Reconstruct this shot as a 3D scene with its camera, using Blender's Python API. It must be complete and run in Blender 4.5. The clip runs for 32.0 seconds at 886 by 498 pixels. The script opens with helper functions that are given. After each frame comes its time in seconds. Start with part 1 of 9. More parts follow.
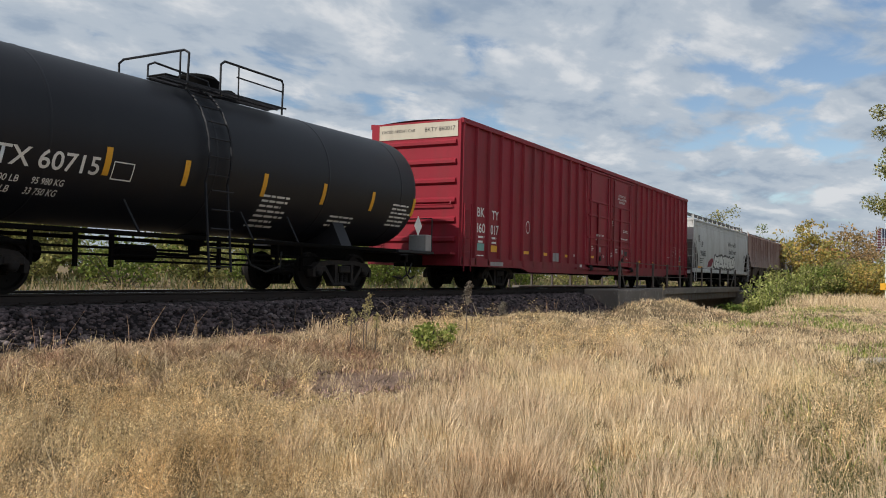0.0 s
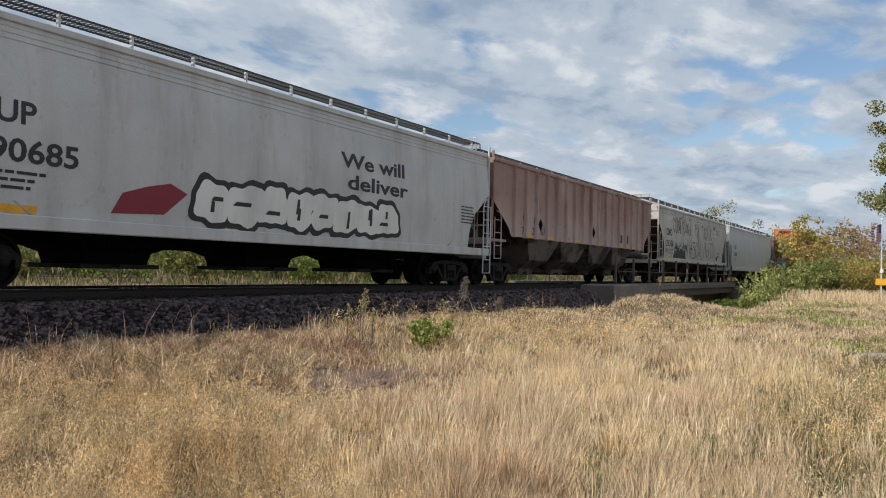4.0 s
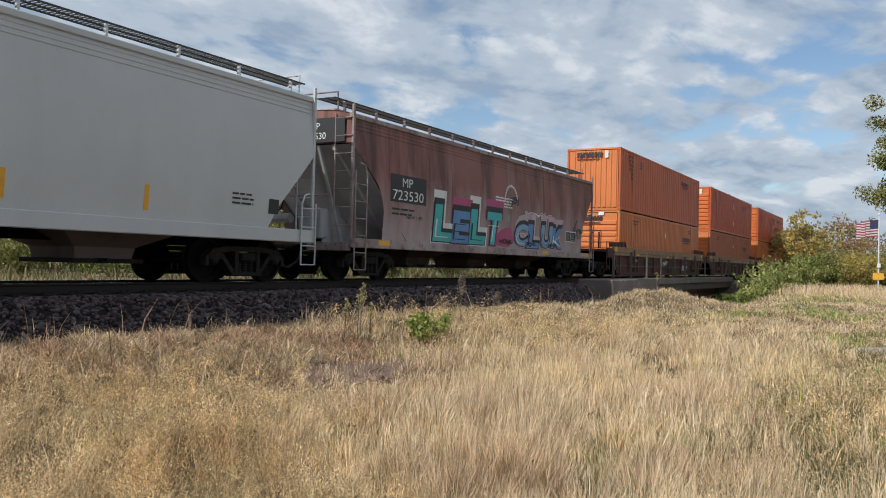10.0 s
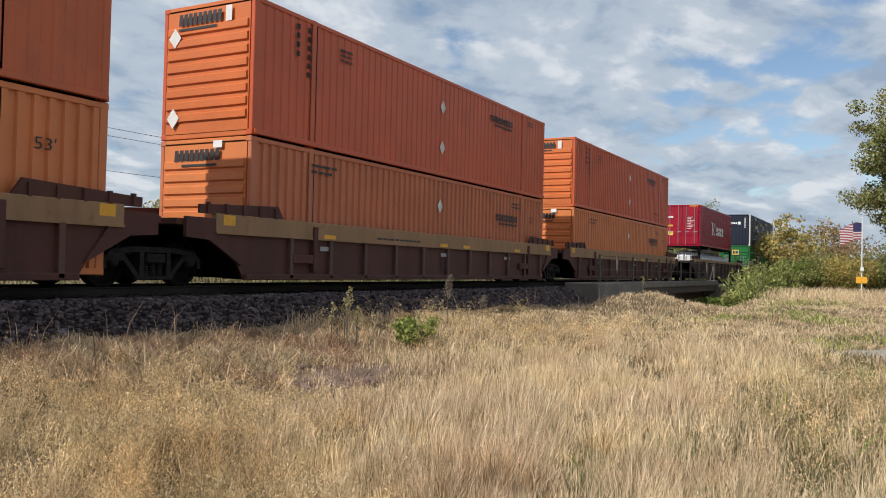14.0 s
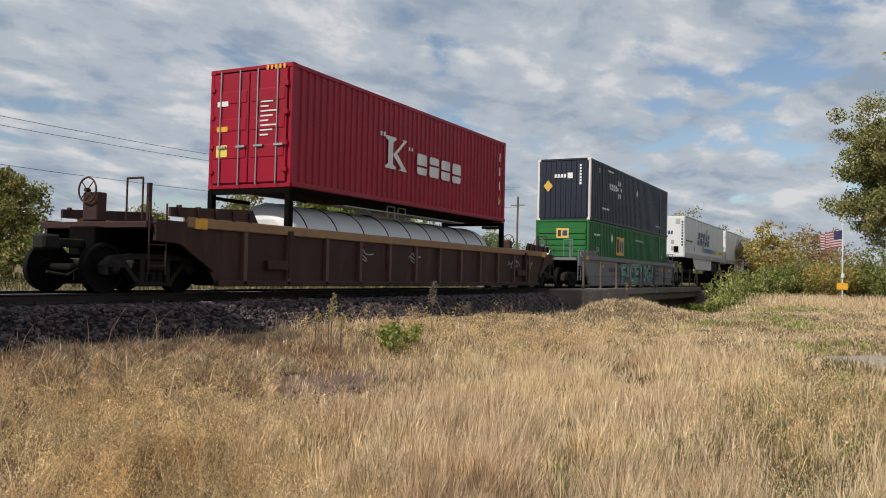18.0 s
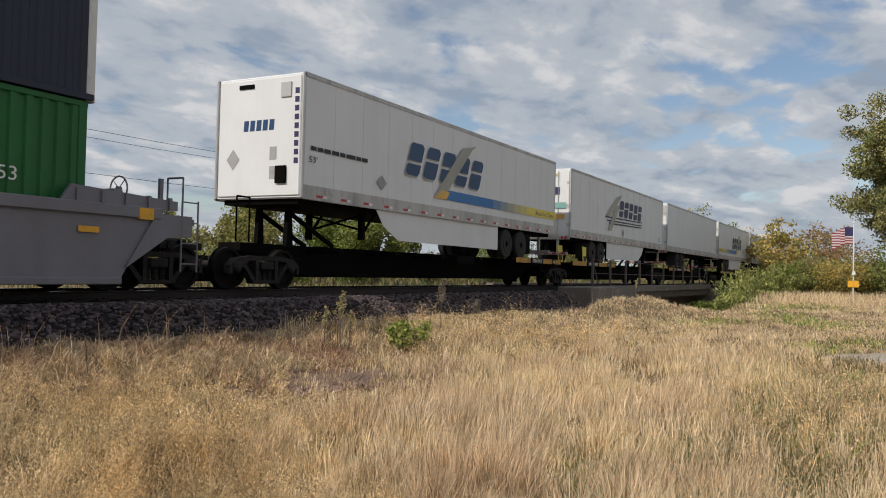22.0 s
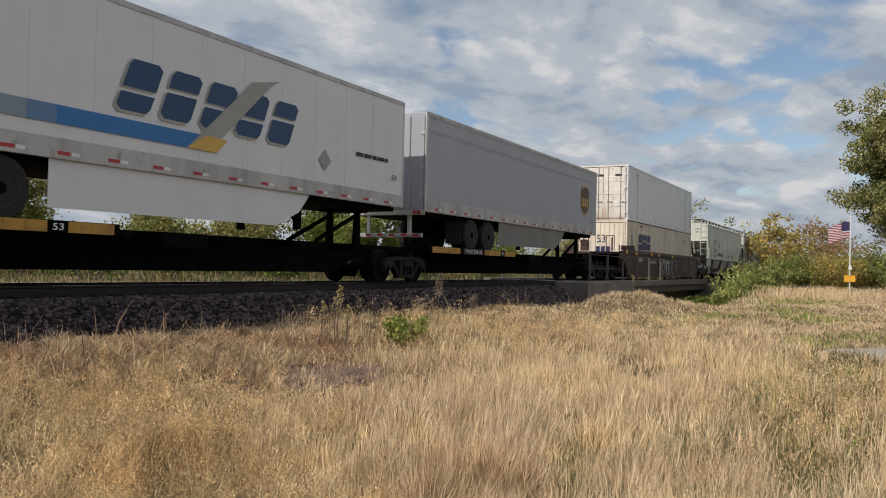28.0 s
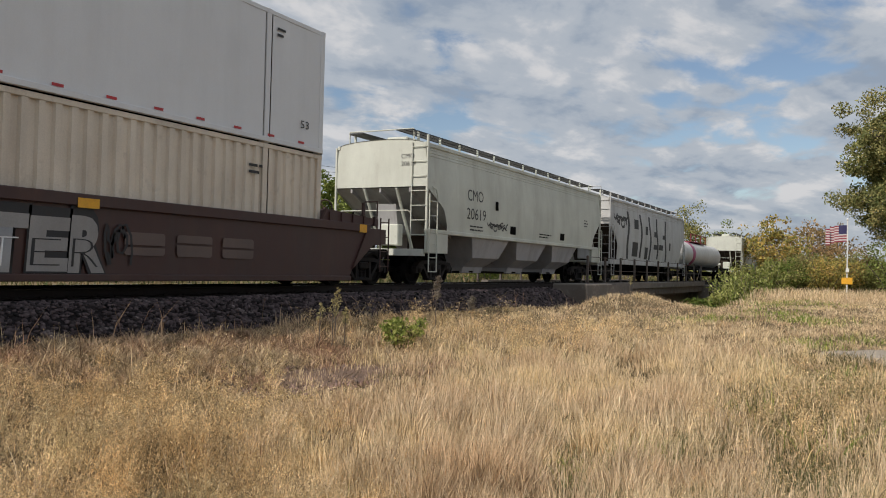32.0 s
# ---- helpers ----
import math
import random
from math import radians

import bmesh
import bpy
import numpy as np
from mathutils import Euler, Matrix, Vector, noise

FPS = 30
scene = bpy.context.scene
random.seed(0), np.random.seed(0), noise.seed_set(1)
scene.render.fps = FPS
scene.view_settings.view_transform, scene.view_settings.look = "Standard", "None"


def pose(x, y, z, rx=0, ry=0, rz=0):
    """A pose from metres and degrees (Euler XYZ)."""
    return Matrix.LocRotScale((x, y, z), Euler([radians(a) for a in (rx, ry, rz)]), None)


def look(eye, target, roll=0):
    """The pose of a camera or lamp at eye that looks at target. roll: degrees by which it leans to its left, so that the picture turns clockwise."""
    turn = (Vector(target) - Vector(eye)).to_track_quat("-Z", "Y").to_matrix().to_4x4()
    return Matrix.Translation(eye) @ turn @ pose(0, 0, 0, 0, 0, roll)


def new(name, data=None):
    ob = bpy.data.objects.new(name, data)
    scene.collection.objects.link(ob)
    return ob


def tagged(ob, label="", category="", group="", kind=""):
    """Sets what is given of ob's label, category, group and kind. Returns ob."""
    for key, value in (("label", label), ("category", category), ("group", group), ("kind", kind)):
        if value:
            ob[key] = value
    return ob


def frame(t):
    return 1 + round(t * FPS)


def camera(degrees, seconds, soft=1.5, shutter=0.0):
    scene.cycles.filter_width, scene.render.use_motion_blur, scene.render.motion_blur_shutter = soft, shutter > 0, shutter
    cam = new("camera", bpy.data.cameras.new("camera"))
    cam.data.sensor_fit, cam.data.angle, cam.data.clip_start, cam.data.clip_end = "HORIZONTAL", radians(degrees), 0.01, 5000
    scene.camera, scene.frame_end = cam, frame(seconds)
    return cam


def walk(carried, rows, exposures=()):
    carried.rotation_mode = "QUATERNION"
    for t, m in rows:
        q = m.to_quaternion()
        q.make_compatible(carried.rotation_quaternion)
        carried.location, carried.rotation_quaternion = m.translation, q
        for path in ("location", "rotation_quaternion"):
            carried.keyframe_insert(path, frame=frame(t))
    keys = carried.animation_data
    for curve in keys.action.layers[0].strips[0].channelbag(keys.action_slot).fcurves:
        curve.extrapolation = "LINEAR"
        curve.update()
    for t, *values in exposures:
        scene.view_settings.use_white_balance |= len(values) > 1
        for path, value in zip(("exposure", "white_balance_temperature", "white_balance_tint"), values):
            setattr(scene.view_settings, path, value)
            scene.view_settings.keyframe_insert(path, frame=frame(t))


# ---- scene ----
# The camera is held at eye height beside the line and turns slightly in the hand.
# x runs along the track, y across it, z = 0 is the top of the rails.
EYE = (0.0, -12.91, 0.47)
LENS, LEAN = 56.13, 1.34
TURNS = [  # seconds, turn from +y towards +x, tilt upwards
    (0.0, 60.19, 1.69), (0.5, 60.18, 1.58), (1.0, 60.23, 1.47), (1.5, 60.26, 1.39), (2.0, 60.32, 1.38),
    (2.5, 60.33, 1.35), (3.0, 60.41, 1.32), (3.5, 60.45, 1.37), (5.5, 60.33, 1.43), (6.0, 60.26, 1.44),
    (6.5, 60.25, 1.41), (7.0, 60.27, 1.32), (7.5, 60.22, 1.24), (8.0, 60.28, 1.27), (8.5, 60.34, 1.23),
    (9.0, 60.36, 1.12), (9.5, 60.44, 1.02), (10.0, 60.6, 1.01), (10.5, 60.72, 1.06), (11.0, 60.89, 0.97),
    (11.5, 60.93, 1.02), (12.0, 61.16, 1.08), (12.5, 61.27, 1.16), (13.0, 61.34, 1.24), (13.5, 61.48, 1.22),
    (14.0, 61.51, 1.28), (14.5, 61.52, 1.32), (16.5, 62.36, 1.58), (17.0, 62.39, 1.63), (17.5, 62.48, 1.68),
    (18.0, 62.58, 1.75), (18.5, 62.75, 1.71), (19.0, 62.74, 1.61), (19.5, 62.6, 1.56), (20.0, 62.4, 1.51),
    (20.5, 62.24, 1.45), (21.0, 62.16, 1.49), (21.5, 62.12, 1.54), (22.0, 61.97, 1.57), (22.5, 61.95, 1.61),
    (23.0, 61.94, 1.65), (23.5, 61.95, 1.66), (24.0, 62.0, 1.63), (24.5, 62.01, 1.59), (25.0, 62.05, 1.49),
    (25.5, 62.09, 1.38), (27.5, 62.05, 1.16), (28.0, 62.17, 1.21), (28.5, 62.26, 1.23), (29.0, 62.38, 1.22),
    (29.5, 62.39, 1.18), (30.0, 62.45, 1.22), (30.5, 62.39, 1.25), (31.0, 62.38, 1.25), (31.5, 62.37, 1.34),
    (32.0, 62.32, 1.37),
]


def heading(turn, tilt):
    a, b = radians(turn), radians(tilt)
    aim = Vector((math.sin(a) * math.cos(b), math.cos(a) * math.cos(b), math.sin(b)))
    return look(EYE, Vector(EYE) + 10 * aim, LEAN)


cam = camera(LENS, 32.0, soft=1.0, shutter=0.0)
walk(cam, [(t, heading(a, b)) for t, a, b in TURNS], exposures=[(0, 0.0, 6500, 10), (3, 0.04, 6400, 10), (6, 0.02, 6200, 9), (12, 0.04, 6200, 9), (15, 0.10, 6400, 10), (17, 0.14, 6550, 10), (18, -0.08, 6650, 11), (21, -0.12, 6700, 12), (32, -0.14, 6700, 12)])

# ---- world, sun, exposure ----
SUN_FROM = Vector((-1.0, 0.40, 0.95)).normalized()
EXPOSURE = 0.0
scene.view_settings.exposure = EXPOSURE


def build_world():
    world = bpy.data.worlds.new("world")
    scene.world = world
    world.use_nodes = True
    nt = world.node_tree
    nt.nodes.clear()
    N, L = nt.nodes.new, nt.links.new
    out, bg = N("ShaderNodeOutputWorld"), N("ShaderNodeBackground")
    sky = N("ShaderNodeTexSky")
    sky.sky_type, sky.sun_disc = "NISHITA", False
    sky.sun_elevation = math.asin(SUN_FROM.z)
    sky.sun_rotation = math.atan2(SUN_FROM.x, SUN_FROM.y)
    sky.air_density, sky.dust_density, sky.ozone_density = 1.0, 0.6, 1.5
    # a sheet of broken cloud: the sky's directions laid out on a flat layer
    tc, sep = N("ShaderNodeTexCoord"), N("ShaderNodeSeparateXYZ")
    L(tc.outputs["Generated"], sep.inputs[0])

    def maths(op, a, b=None, clamp=False):
        n = N("ShaderNodeMath")
        n.operation, n.use_clamp = op, clamp
        for i, v in enumerate((a, b)):
            if v is None:
                continue
            if isinstance(v, (int, float)):
                n.inputs[i].default_value = v
            else:
                L(v, n.inputs[i])
        return n.outputs[0]

    height = maths("ADD", maths("MAXIMUM", sep.outputs[2], 0.0), 0.20)
    comb = N("ShaderNodeCombineXYZ")
    L(maths("DIVIDE", sep.outputs[0], height), comb.inputs[0])
    L(maths("DIVIDE", sep.outputs[1], height), comb.inputs[1])

    def noise_at(scale, detail, rough, distort, offset, stretch=(1, 1, 1), turn=0.0):
        mp, nz = N("ShaderNodeMapping"), N("ShaderNodeTexNoise")
        mp.inputs["Location"].default_value = offset
        mp.inputs["Rotation"].default_value = (0, 0, turn)
        mp.inputs["Scale"].default_value = stretch
        L(comb.outputs[0], mp.inputs[0])
        L(mp.outputs[0], nz.inputs["Vector"])
        nz.inputs["Scale"].default_value, nz.inputs["Detail"].default_value = scale, detail
        nz.inputs["Roughness"].default_value, nz.inputs["Distortion"].default_value = rough, distort
        return nz.outputs["Fac"]

    def ramp(fac, stops):
        r = N("ShaderNodeValToRGB")
        r.color_ramp.interpolation = "EASE"
        while len(r.color_ramp.elements) < len(stops):
            r.color_ramp.elements.new(0.5)
        for e, (p, c) in zip(r.color_ramp.elements, stops):
            e.position, e.color = p, (*c, 1) if len(c) == 3 else c
        L(fac, r.inputs[0])
        return r.outputs[0]

    def mix(fac, a, b):
        m = N("ShaderNodeMix")
        m.data_type = "RGBA"
        for k, v in ((0, fac), (6, a), (7, b)):
            if isinstance(v, (int, float)):
                m.inputs[k].default_value = v
            elif isinstance(v, tuple):
                m.inputs[k].default_value = (*v, 1)
            else:
                L(v, m.inputs[k])
        return m.outputs[2]

    big = noise_at(1.1, 4, 0.5, 0.2, (3.1, 1.7, 0), (1, 1.3, 1), 0.5)
    rows = noise_at(3.6, 7, 0.54, 0.25, (7.4, 2.2, 0), (1, 1.25, 1), 0.9)
    cover = ramp(maths("ADD", maths("MULTIPLY", big, 0.5), maths("MULTIPLY", rows, 0.5)),
                 [(0.385, (0, 0, 0)), (0.475, (1, 1, 1))])
    body = ramp(maths("ADD", maths("MULTIPLY", noise_at(3.2, 7, 0.56, 0.20, (1.2, 9.3, 0), (1, 1.3, 1), 0.7), 0.7), maths("MULTIPLY", rows, 0.3)),
                [(0.38, CLOUD_DARK), (0.50, CLOUD_MID), (0.62, CLOUD_LIGHT)])
    clear = mix(1.0, sky.outputs[0], sky.outputs[0])
    scaled = N("ShaderNodeMix")
    scaled.data_type, scaled.blend_type = "RGBA", "MULTIPLY"
    scaled.inputs[0].default_value = 1.0
    L(clear, scaled.inputs[6])
    scaled.inputs[7].default_value = (SKY_GAIN, SKY_GAIN, SKY_GAIN, 1)
    haze = ramp(sep.outputs[2], [(0.0, (1, 1, 1)), (0.10, (0, 0, 0))])
    over = mix(maths("MULTIPLY", cover, 0.97), scaled.outputs[2], body)
    L(mix(maths("MULTIPLY", haze, 0.75), over, HAZE), bg.inputs[0])
    bg.inputs[1].default_value = 1.0
    L(bg.outputs[0], out.inputs[0])


SKY_GAIN = 0.105
CLOUD_DARK, CLOUD_MID, CLOUD_LIGHT = (0.31, 0.385, 0.485), (0.46, 0.52, 0.59), (0.69, 0.71, 0.735)
HAZE = (0.43, 0.49, 0.55)
build_world()
sun_data = bpy.data.lights.new("sun", "SUN")
sun_data.energy, sun_data.angle, sun_data.color = 3.9, radians(0.6), (1.0, 0.95, 0.87)
sun_ob = new("sun", sun_data)
sun_ob.matrix_basis = look(SUN_FROM * 50, (0, 0, 0))


# ---- materials ----
def surface(name, color, rough=0.55, metal=0.0, spots=(), bump=0.15, bump_scale=60.0, shift=0.10, island=0.0, each=0.0, spec=0.5, fade=None):
    """A procedural surface. spots: (color, scale xyz, lower, upper, strength) layers of stains, streaks and wear.
    shift: large soft variation; island / each: variation from piece to piece."""
    m = bpy.data.materials.new(name)
    m.use_nodes = True
    nt = m.node_tree
    N, L = nt.nodes.new, nt.links.new
    bsdf = nt.nodes["Principled BSDF"]
    tc = N("ShaderNodeTexCoord")

    def noise_tex(scale, detail=4.0, rough_=0.6):
        mp, nz = N("ShaderNodeMapping"), N("ShaderNodeTexNoise")
        mp.inputs["Scale"].default_value = scale if isinstance(scale, tuple) else (scale,) * 3
        L(tc.outputs["Object"], mp.inputs[0])
        L(mp.outputs[0], nz.inputs["Vector"])
        nz.inputs["Scale"].default_value, nz.inputs["Detail"].default_value, nz.inputs["Roughness"].default_value = 1.0, detail, rough_
        return nz.outputs["Fac"]

    def scaled_range(fac, a, b, c, d):
        r = N("ShaderNodeMapRange")
        L(fac, r.inputs[0])
        for i, v in enumerate((a, b, c, d)):
            r.inputs[i + 1].default_value = v
        return r.outputs[0]

    def times(a, b):
        n = N("ShaderNodeMath")
        n.operation = "MULTIPLY"
        for i, v in enumerate((a, b)):
            if isinstance(v, float):
                n.inputs[i].default_value = v
            else:
                L(v, n.inputs[i])
        return n.outputs[0]

    hsv = N("ShaderNodeHueSaturation")
    hsv.inputs["Color"].default_value = (*color, 1)
    value = scaled_range(noise_tex(0.7, 3), 0.3, 0.7, 1 - shift, 1 + shift)
    value = times(value, scaled_range(noise_tex(bump_scale, 2), 0.3, 0.7, 1 - shift * 0.6, 1 + shift * 0.6))
    if each:
        info = N("ShaderNodeObjectInfo")
        value = times(value, scaled_range(info.outputs["Random"], 0, 1, 1 - each, 1 + each))
    if island:
        geo = N("ShaderNodeNewGeometry")
        value = times(value, scaled_range(geo.outputs["Random Per Island"], 0, 1, 1 - island, 1 + island))
    L(value, hsv.inputs["Value"])
    col = hsv.outputs[0]
    dirt = None
    for c, scale, lo, hi, strength in spots:
        fac = times(scaled_range(noise_tex(scale, 6), lo, hi, 0.0, 1.0), float(strength))
        mx = N("ShaderNodeMix")
        mx.data_type = "RGBA"
        L(fac, mx.inputs[0])
        L(col, mx.inputs[6])
        mx.inputs[7].default_value = (*c, 1)
        col, dirt = mx.outputs[2], fac
    if fade:  # another colour from one height to another, with a ragged edge: chalky, washed-out paint on hoppers, darker red on the boxcar
        c, z_from, z_to, strength = fade
        sep, add = N("ShaderNodeSeparateXYZ"), N("ShaderNodeMath")
        L(tc.outputs["Object"], sep.inputs[0])
        L(sep.outputs[2], add.inputs[0])
        L(scaled_range(noise_tex((1.3, 1.3, 0.35), 5), 0.3, 0.7, -0.6, 0.6), add.inputs[1])
        mx = N("ShaderNodeMix")
        mx.data_type = "RGBA"
        L(times(scaled_range(add.outputs[0], z_from, z_to, 0.0, 1.0), float(strength)), mx.inputs[0])
        L(col, mx.inputs[6])
        mx.inputs[7].default_value = (*c, 1)
        col = mx.outputs[2]
    L(col, bsdf.inputs["Base Color"])
    if dirt is not None:
        L(scaled_range(dirt, 0, 1, rough, min(1.0, rough + 0.3)), bsdf.inputs["Roughness"])
    else:
        bsdf.inputs["Roughness"].default_value = rough
    bsdf.inputs["Metallic"].default_value = metal
    bsdf.inputs["Specular IOR Level"].default_value = spec
    if bump:
        bp = N("ShaderNodeBump")
        bp.inputs["Strength"].default_value, bp.inputs["Distance"].default_value = bump, 0.01
        L(noise_tex(bump_scale, 3), bp.inputs["Height"])
        L(bp.outputs[0], bsdf.inputs["Normal"])
    return m


STREAK, BLOTCH, SCUFF = (1.6, 1.6, 0.16), (0.9, 0.9, 0.7), (5.0, 5.0, 4.0)
GRIME, RUST, DUST = (0.05, 0.042, 0.036), (0.11, 0.045, 0.022), (0.30, 0.25, 0.20)


def paint(name, color, grime=0.35, rust=0.0, rough=0.5, bump=0.08, grime_color=GRIME, **kw):
    spots = [(grime_color, STREAK, 0.48, 0.80, grime), (grime_color, BLOTCH, 0.52, 0.80, grime * 0.7)]
    if rust:
        spots += [(RUST, (2.2, 2.2, 0.35), 0.52, 0.70, rust), (RUST, SCUFF, 0.60, 0.72, rust)]
    return surface(name, color, rough, spots=spots, bump=bump, bump_scale=45.0, **kw)


M = {}
M["tank_black"] = paint("tank_black", (0.0085, 0.0095, 0.014), 0.25, rough=0.52, grime_color=(0.022, 0.021, 0.024), spec=0.32)
# fade: a darker red towards the bottom of the side
M["box_red"] = paint("box_red", (0.255, 0.0125, 0.026), 0.42, 0.16, rough=0.55, spec=0.3, fade=((0.13, 0.012, 0.02), 1.6, 0.6, 0.6))
M["hopper_grey"] = paint("hopper_grey", (0.52, 0.525, 0.52), 0.30, 0.22, rough=0.55, grime_color=(0.20, 0.17, 0.14))
M["hopper_cream"] = paint("hopper_cream", (0.50, 0.465, 0.42), 0.34, 0.25, rough=0.55, grime_color=(0.22, 0.19, 0.16))
M["hopper_clean"] = paint("hopper_clean", (0.49, 0.50, 0.495), 0.07, 0.0, rough=0.45, shift=0.04)
M["hopper_brown"] = surface("hopper_brown", (0.34, 0.215, 0.185), 0.7, spots=[((0.50, 0.42, 0.385), (0.7, 0.7, 0.35), 0.50, 0.68, 0.6), ((0.17, 0.085, 0.065), (2.0, 2.0, 0.2), 0.52, 0.66, 0.6), ((0.17, 0.07, 0.04), SCUFF, 0.58, 0.72, 0.6)], bump=0.12, fade=((0.55, 0.48, 0.46), 3.0, 1.3, 0.55))
M["hopper_maroon"] = surface("hopper_maroon", (0.25, 0.105, 0.088), 0.65, spots=[((0.085, 0.036, 0.03), (1.1, 1.1, 0.22), 0.46, 0.62, 0.75), ((0.36, 0.25, 0.215), (1.7, 1.7, 0.14), 0.56, 0.70, 0.5), ((0.25, 0.095, 0.045), SCUFF, 0.56, 0.70, 0.6), ((0.05, 0.03, 0.026), (3.0, 3.0, 0.10), 0.56, 0.68, 0.5)], bump=0.12, fade=((0.43, 0.36, 0.36), 2.7, 1.1, 0.8))
M["maroon_worn"] = surface("maroon_worn", (0.26, 0.19, 0.175), 0.7, spots=[((0.42, 0.37, 0.36), BLOTCH, 0.46, 0.62, 0.7), ((0.07, 0.04, 0.032), SCUFF, 0.52, 0.68, 0.7)], bump=0.12)
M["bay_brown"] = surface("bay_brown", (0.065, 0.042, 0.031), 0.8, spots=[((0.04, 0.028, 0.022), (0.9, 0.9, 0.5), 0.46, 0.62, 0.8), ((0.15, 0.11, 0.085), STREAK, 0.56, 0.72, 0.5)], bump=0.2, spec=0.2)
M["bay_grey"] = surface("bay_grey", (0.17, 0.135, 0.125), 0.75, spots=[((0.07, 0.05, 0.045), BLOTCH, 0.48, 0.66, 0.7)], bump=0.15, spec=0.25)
M["worn_grey"] = paint("worn_grey", (0.33, 0.33, 0.33), 0.45, 0.3, rough=0.6)
M["chalk_grey"] = paint("chalk_grey", (0.40, 0.40, 0.41), 0.35, 0.2, rough=0.65)
M["hopper_pale"] = paint("hopper_pale", (0.58, 0.60, 0.53), 0.22, 0.14, rough=0.55, grime_color=(0.2, 0.18, 0.15))
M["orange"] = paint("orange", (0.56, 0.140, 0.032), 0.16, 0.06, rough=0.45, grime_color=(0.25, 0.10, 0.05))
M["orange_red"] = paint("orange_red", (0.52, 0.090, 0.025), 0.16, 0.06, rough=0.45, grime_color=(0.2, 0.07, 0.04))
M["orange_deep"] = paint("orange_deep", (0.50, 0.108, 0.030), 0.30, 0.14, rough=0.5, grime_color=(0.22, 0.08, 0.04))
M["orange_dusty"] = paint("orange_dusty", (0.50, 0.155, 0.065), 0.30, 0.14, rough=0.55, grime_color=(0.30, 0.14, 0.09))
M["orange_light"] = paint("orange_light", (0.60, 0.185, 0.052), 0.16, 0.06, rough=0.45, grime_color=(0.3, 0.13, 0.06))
M["magenta_red"] = paint("magenta_red", (0.30, 0.0035, 0.022), 0.16, 0.0, rough=0.4, spec=0.3)
M["navy"] = paint("navy", (0.010, 0.0145, 0.031), 0.2, 0.0, rough=0.45, grime_color=(0.024, 0.026, 0.034), spec=0.4)
M["green"] = paint("green", (0.015, 0.125, 0.030), 0.16, 0.0, rough=0.45, spec=0.3)
M["white"] = paint("white", (0.69, 0.70, 0.71), 0.14, 0.0, rough=0.42, shift=0.03, grime_color=(0.35, 0.33, 0.30))
M["door_rusty"] = surface("door_rusty", (0.66, 0.62, 0.56), 0.6, spots=[((0.36, 0.22, 0.12), (2.5, 2.5, 0.4), 0.56, 0.72, 0.4), ((0.22, 0.10, 0.05), SCUFF, 0.60, 0.72, 0.5)], bump=0.1, fade=((0.40, 0.26, 0.16), 0.45, 0.0, 0.6))
M["off_white"] = paint("off_white", (0.68, 0.67, 0.64), 0.20, 0.20, rough=0.5, shift=0.04, grime_color=(0.35, 0.3, 0.25))
M["trailer_grey"] = paint("trailer_grey", (0.36, 0.375, 0.41), 0.12, 0.0, rough=0.42, shift=0.04)
M["cream"] = paint("cream", (0.70, 0.62, 0.51), 0.22, 0.16, rough=0.5, grime_color=(0.32, 0.24, 0.16))
M["well_brown"] = paint("well_brown", (0.040, 0.0165, 0.0145), 0.5, 0.5, rough=0.65, grime_color=(0.022, 0.011, 0.009), spec=0.3)
M["well_rust"] = paint("well_rust", (0.082, 0.032, 0.026), 0.5, 0.5, rough=0.65, grime_color=(0.035, 0.016, 0.013), spec=0.3)
# stakes in a lighter brown than the side sheet, painting in their lit edges
M["well_stake_lit"] = paint("well_stake_lit", (0.095, 0.047, 0.036), 0.5, 0.4, rough=0.65, grime_color=(0.04, 0.022, 0.018))
M["well_tan"] = paint("well_tan", (0.29, 0.165, 0.075), 0.5, 0.3, rough=0.6, grime_color=(0.12, 0.075, 0.045))
M["well_maroon"] = paint("well_maroon", (0.052, 0.021, 0.018), 0.45, 0.2, rough=0.55)
M["well_grey"] = paint("well_grey", (0.165, 0.16, 0.18), 0.22, 0.05, rough=0.5)
# running gear and underframe colours lowered to carry the deep shade beneath the cars
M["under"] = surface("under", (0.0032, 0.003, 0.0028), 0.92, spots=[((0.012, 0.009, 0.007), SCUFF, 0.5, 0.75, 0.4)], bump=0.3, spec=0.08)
M["truck_steel"] = surface("truck_steel", (0.012, 0.010, 0.0095), 0.75, spots=[((0.05, 0.040, 0.034), SCUFF, 0.5, 0.72, 0.6)], bump=0.4, spec=0.3)
M["wheel_steel"] = surface("wheel_steel", (0.0055, 0.0045, 0.004), 0.75, 0.0, spots=[((0.022, 0.015, 0.011), SCUFF, 0.5, 0.7, 0.5)], bump=0.2, spec=0.15)
# dark brown grime that also has the shade of recesses put into its colour
M["shade_grime"] = surface("shade_grime", (0.050, 0.038, 0.032), 0.85, spots=[((0.11, 0.08, 0.06), STREAK, 0.5, 0.75, 0.6)], bump=0.2, spec=0.2)
M["bright_steel"] = surface("bright_steel", (0.55, 0.54, 0.52), 0.28, 1.0, bump=0.05)
M["skirt_grey"] = paint("skirt_grey", (0.20, 0.19, 0.18), 0.3, 0.0, rough=0.55)
M["bay_flaked"] = surface("bay_flaked", (0.13, 0.11, 0.10), 0.8, spots=[((0.02, 0.017, 0.015), (0.8, 0.8, 1.2), 0.47, 0.56, 0.9), ((0.10, 0.08, 0.07), SCUFF, 0.5, 0.66, 0.6)], bump=0.2, spec=0.2)
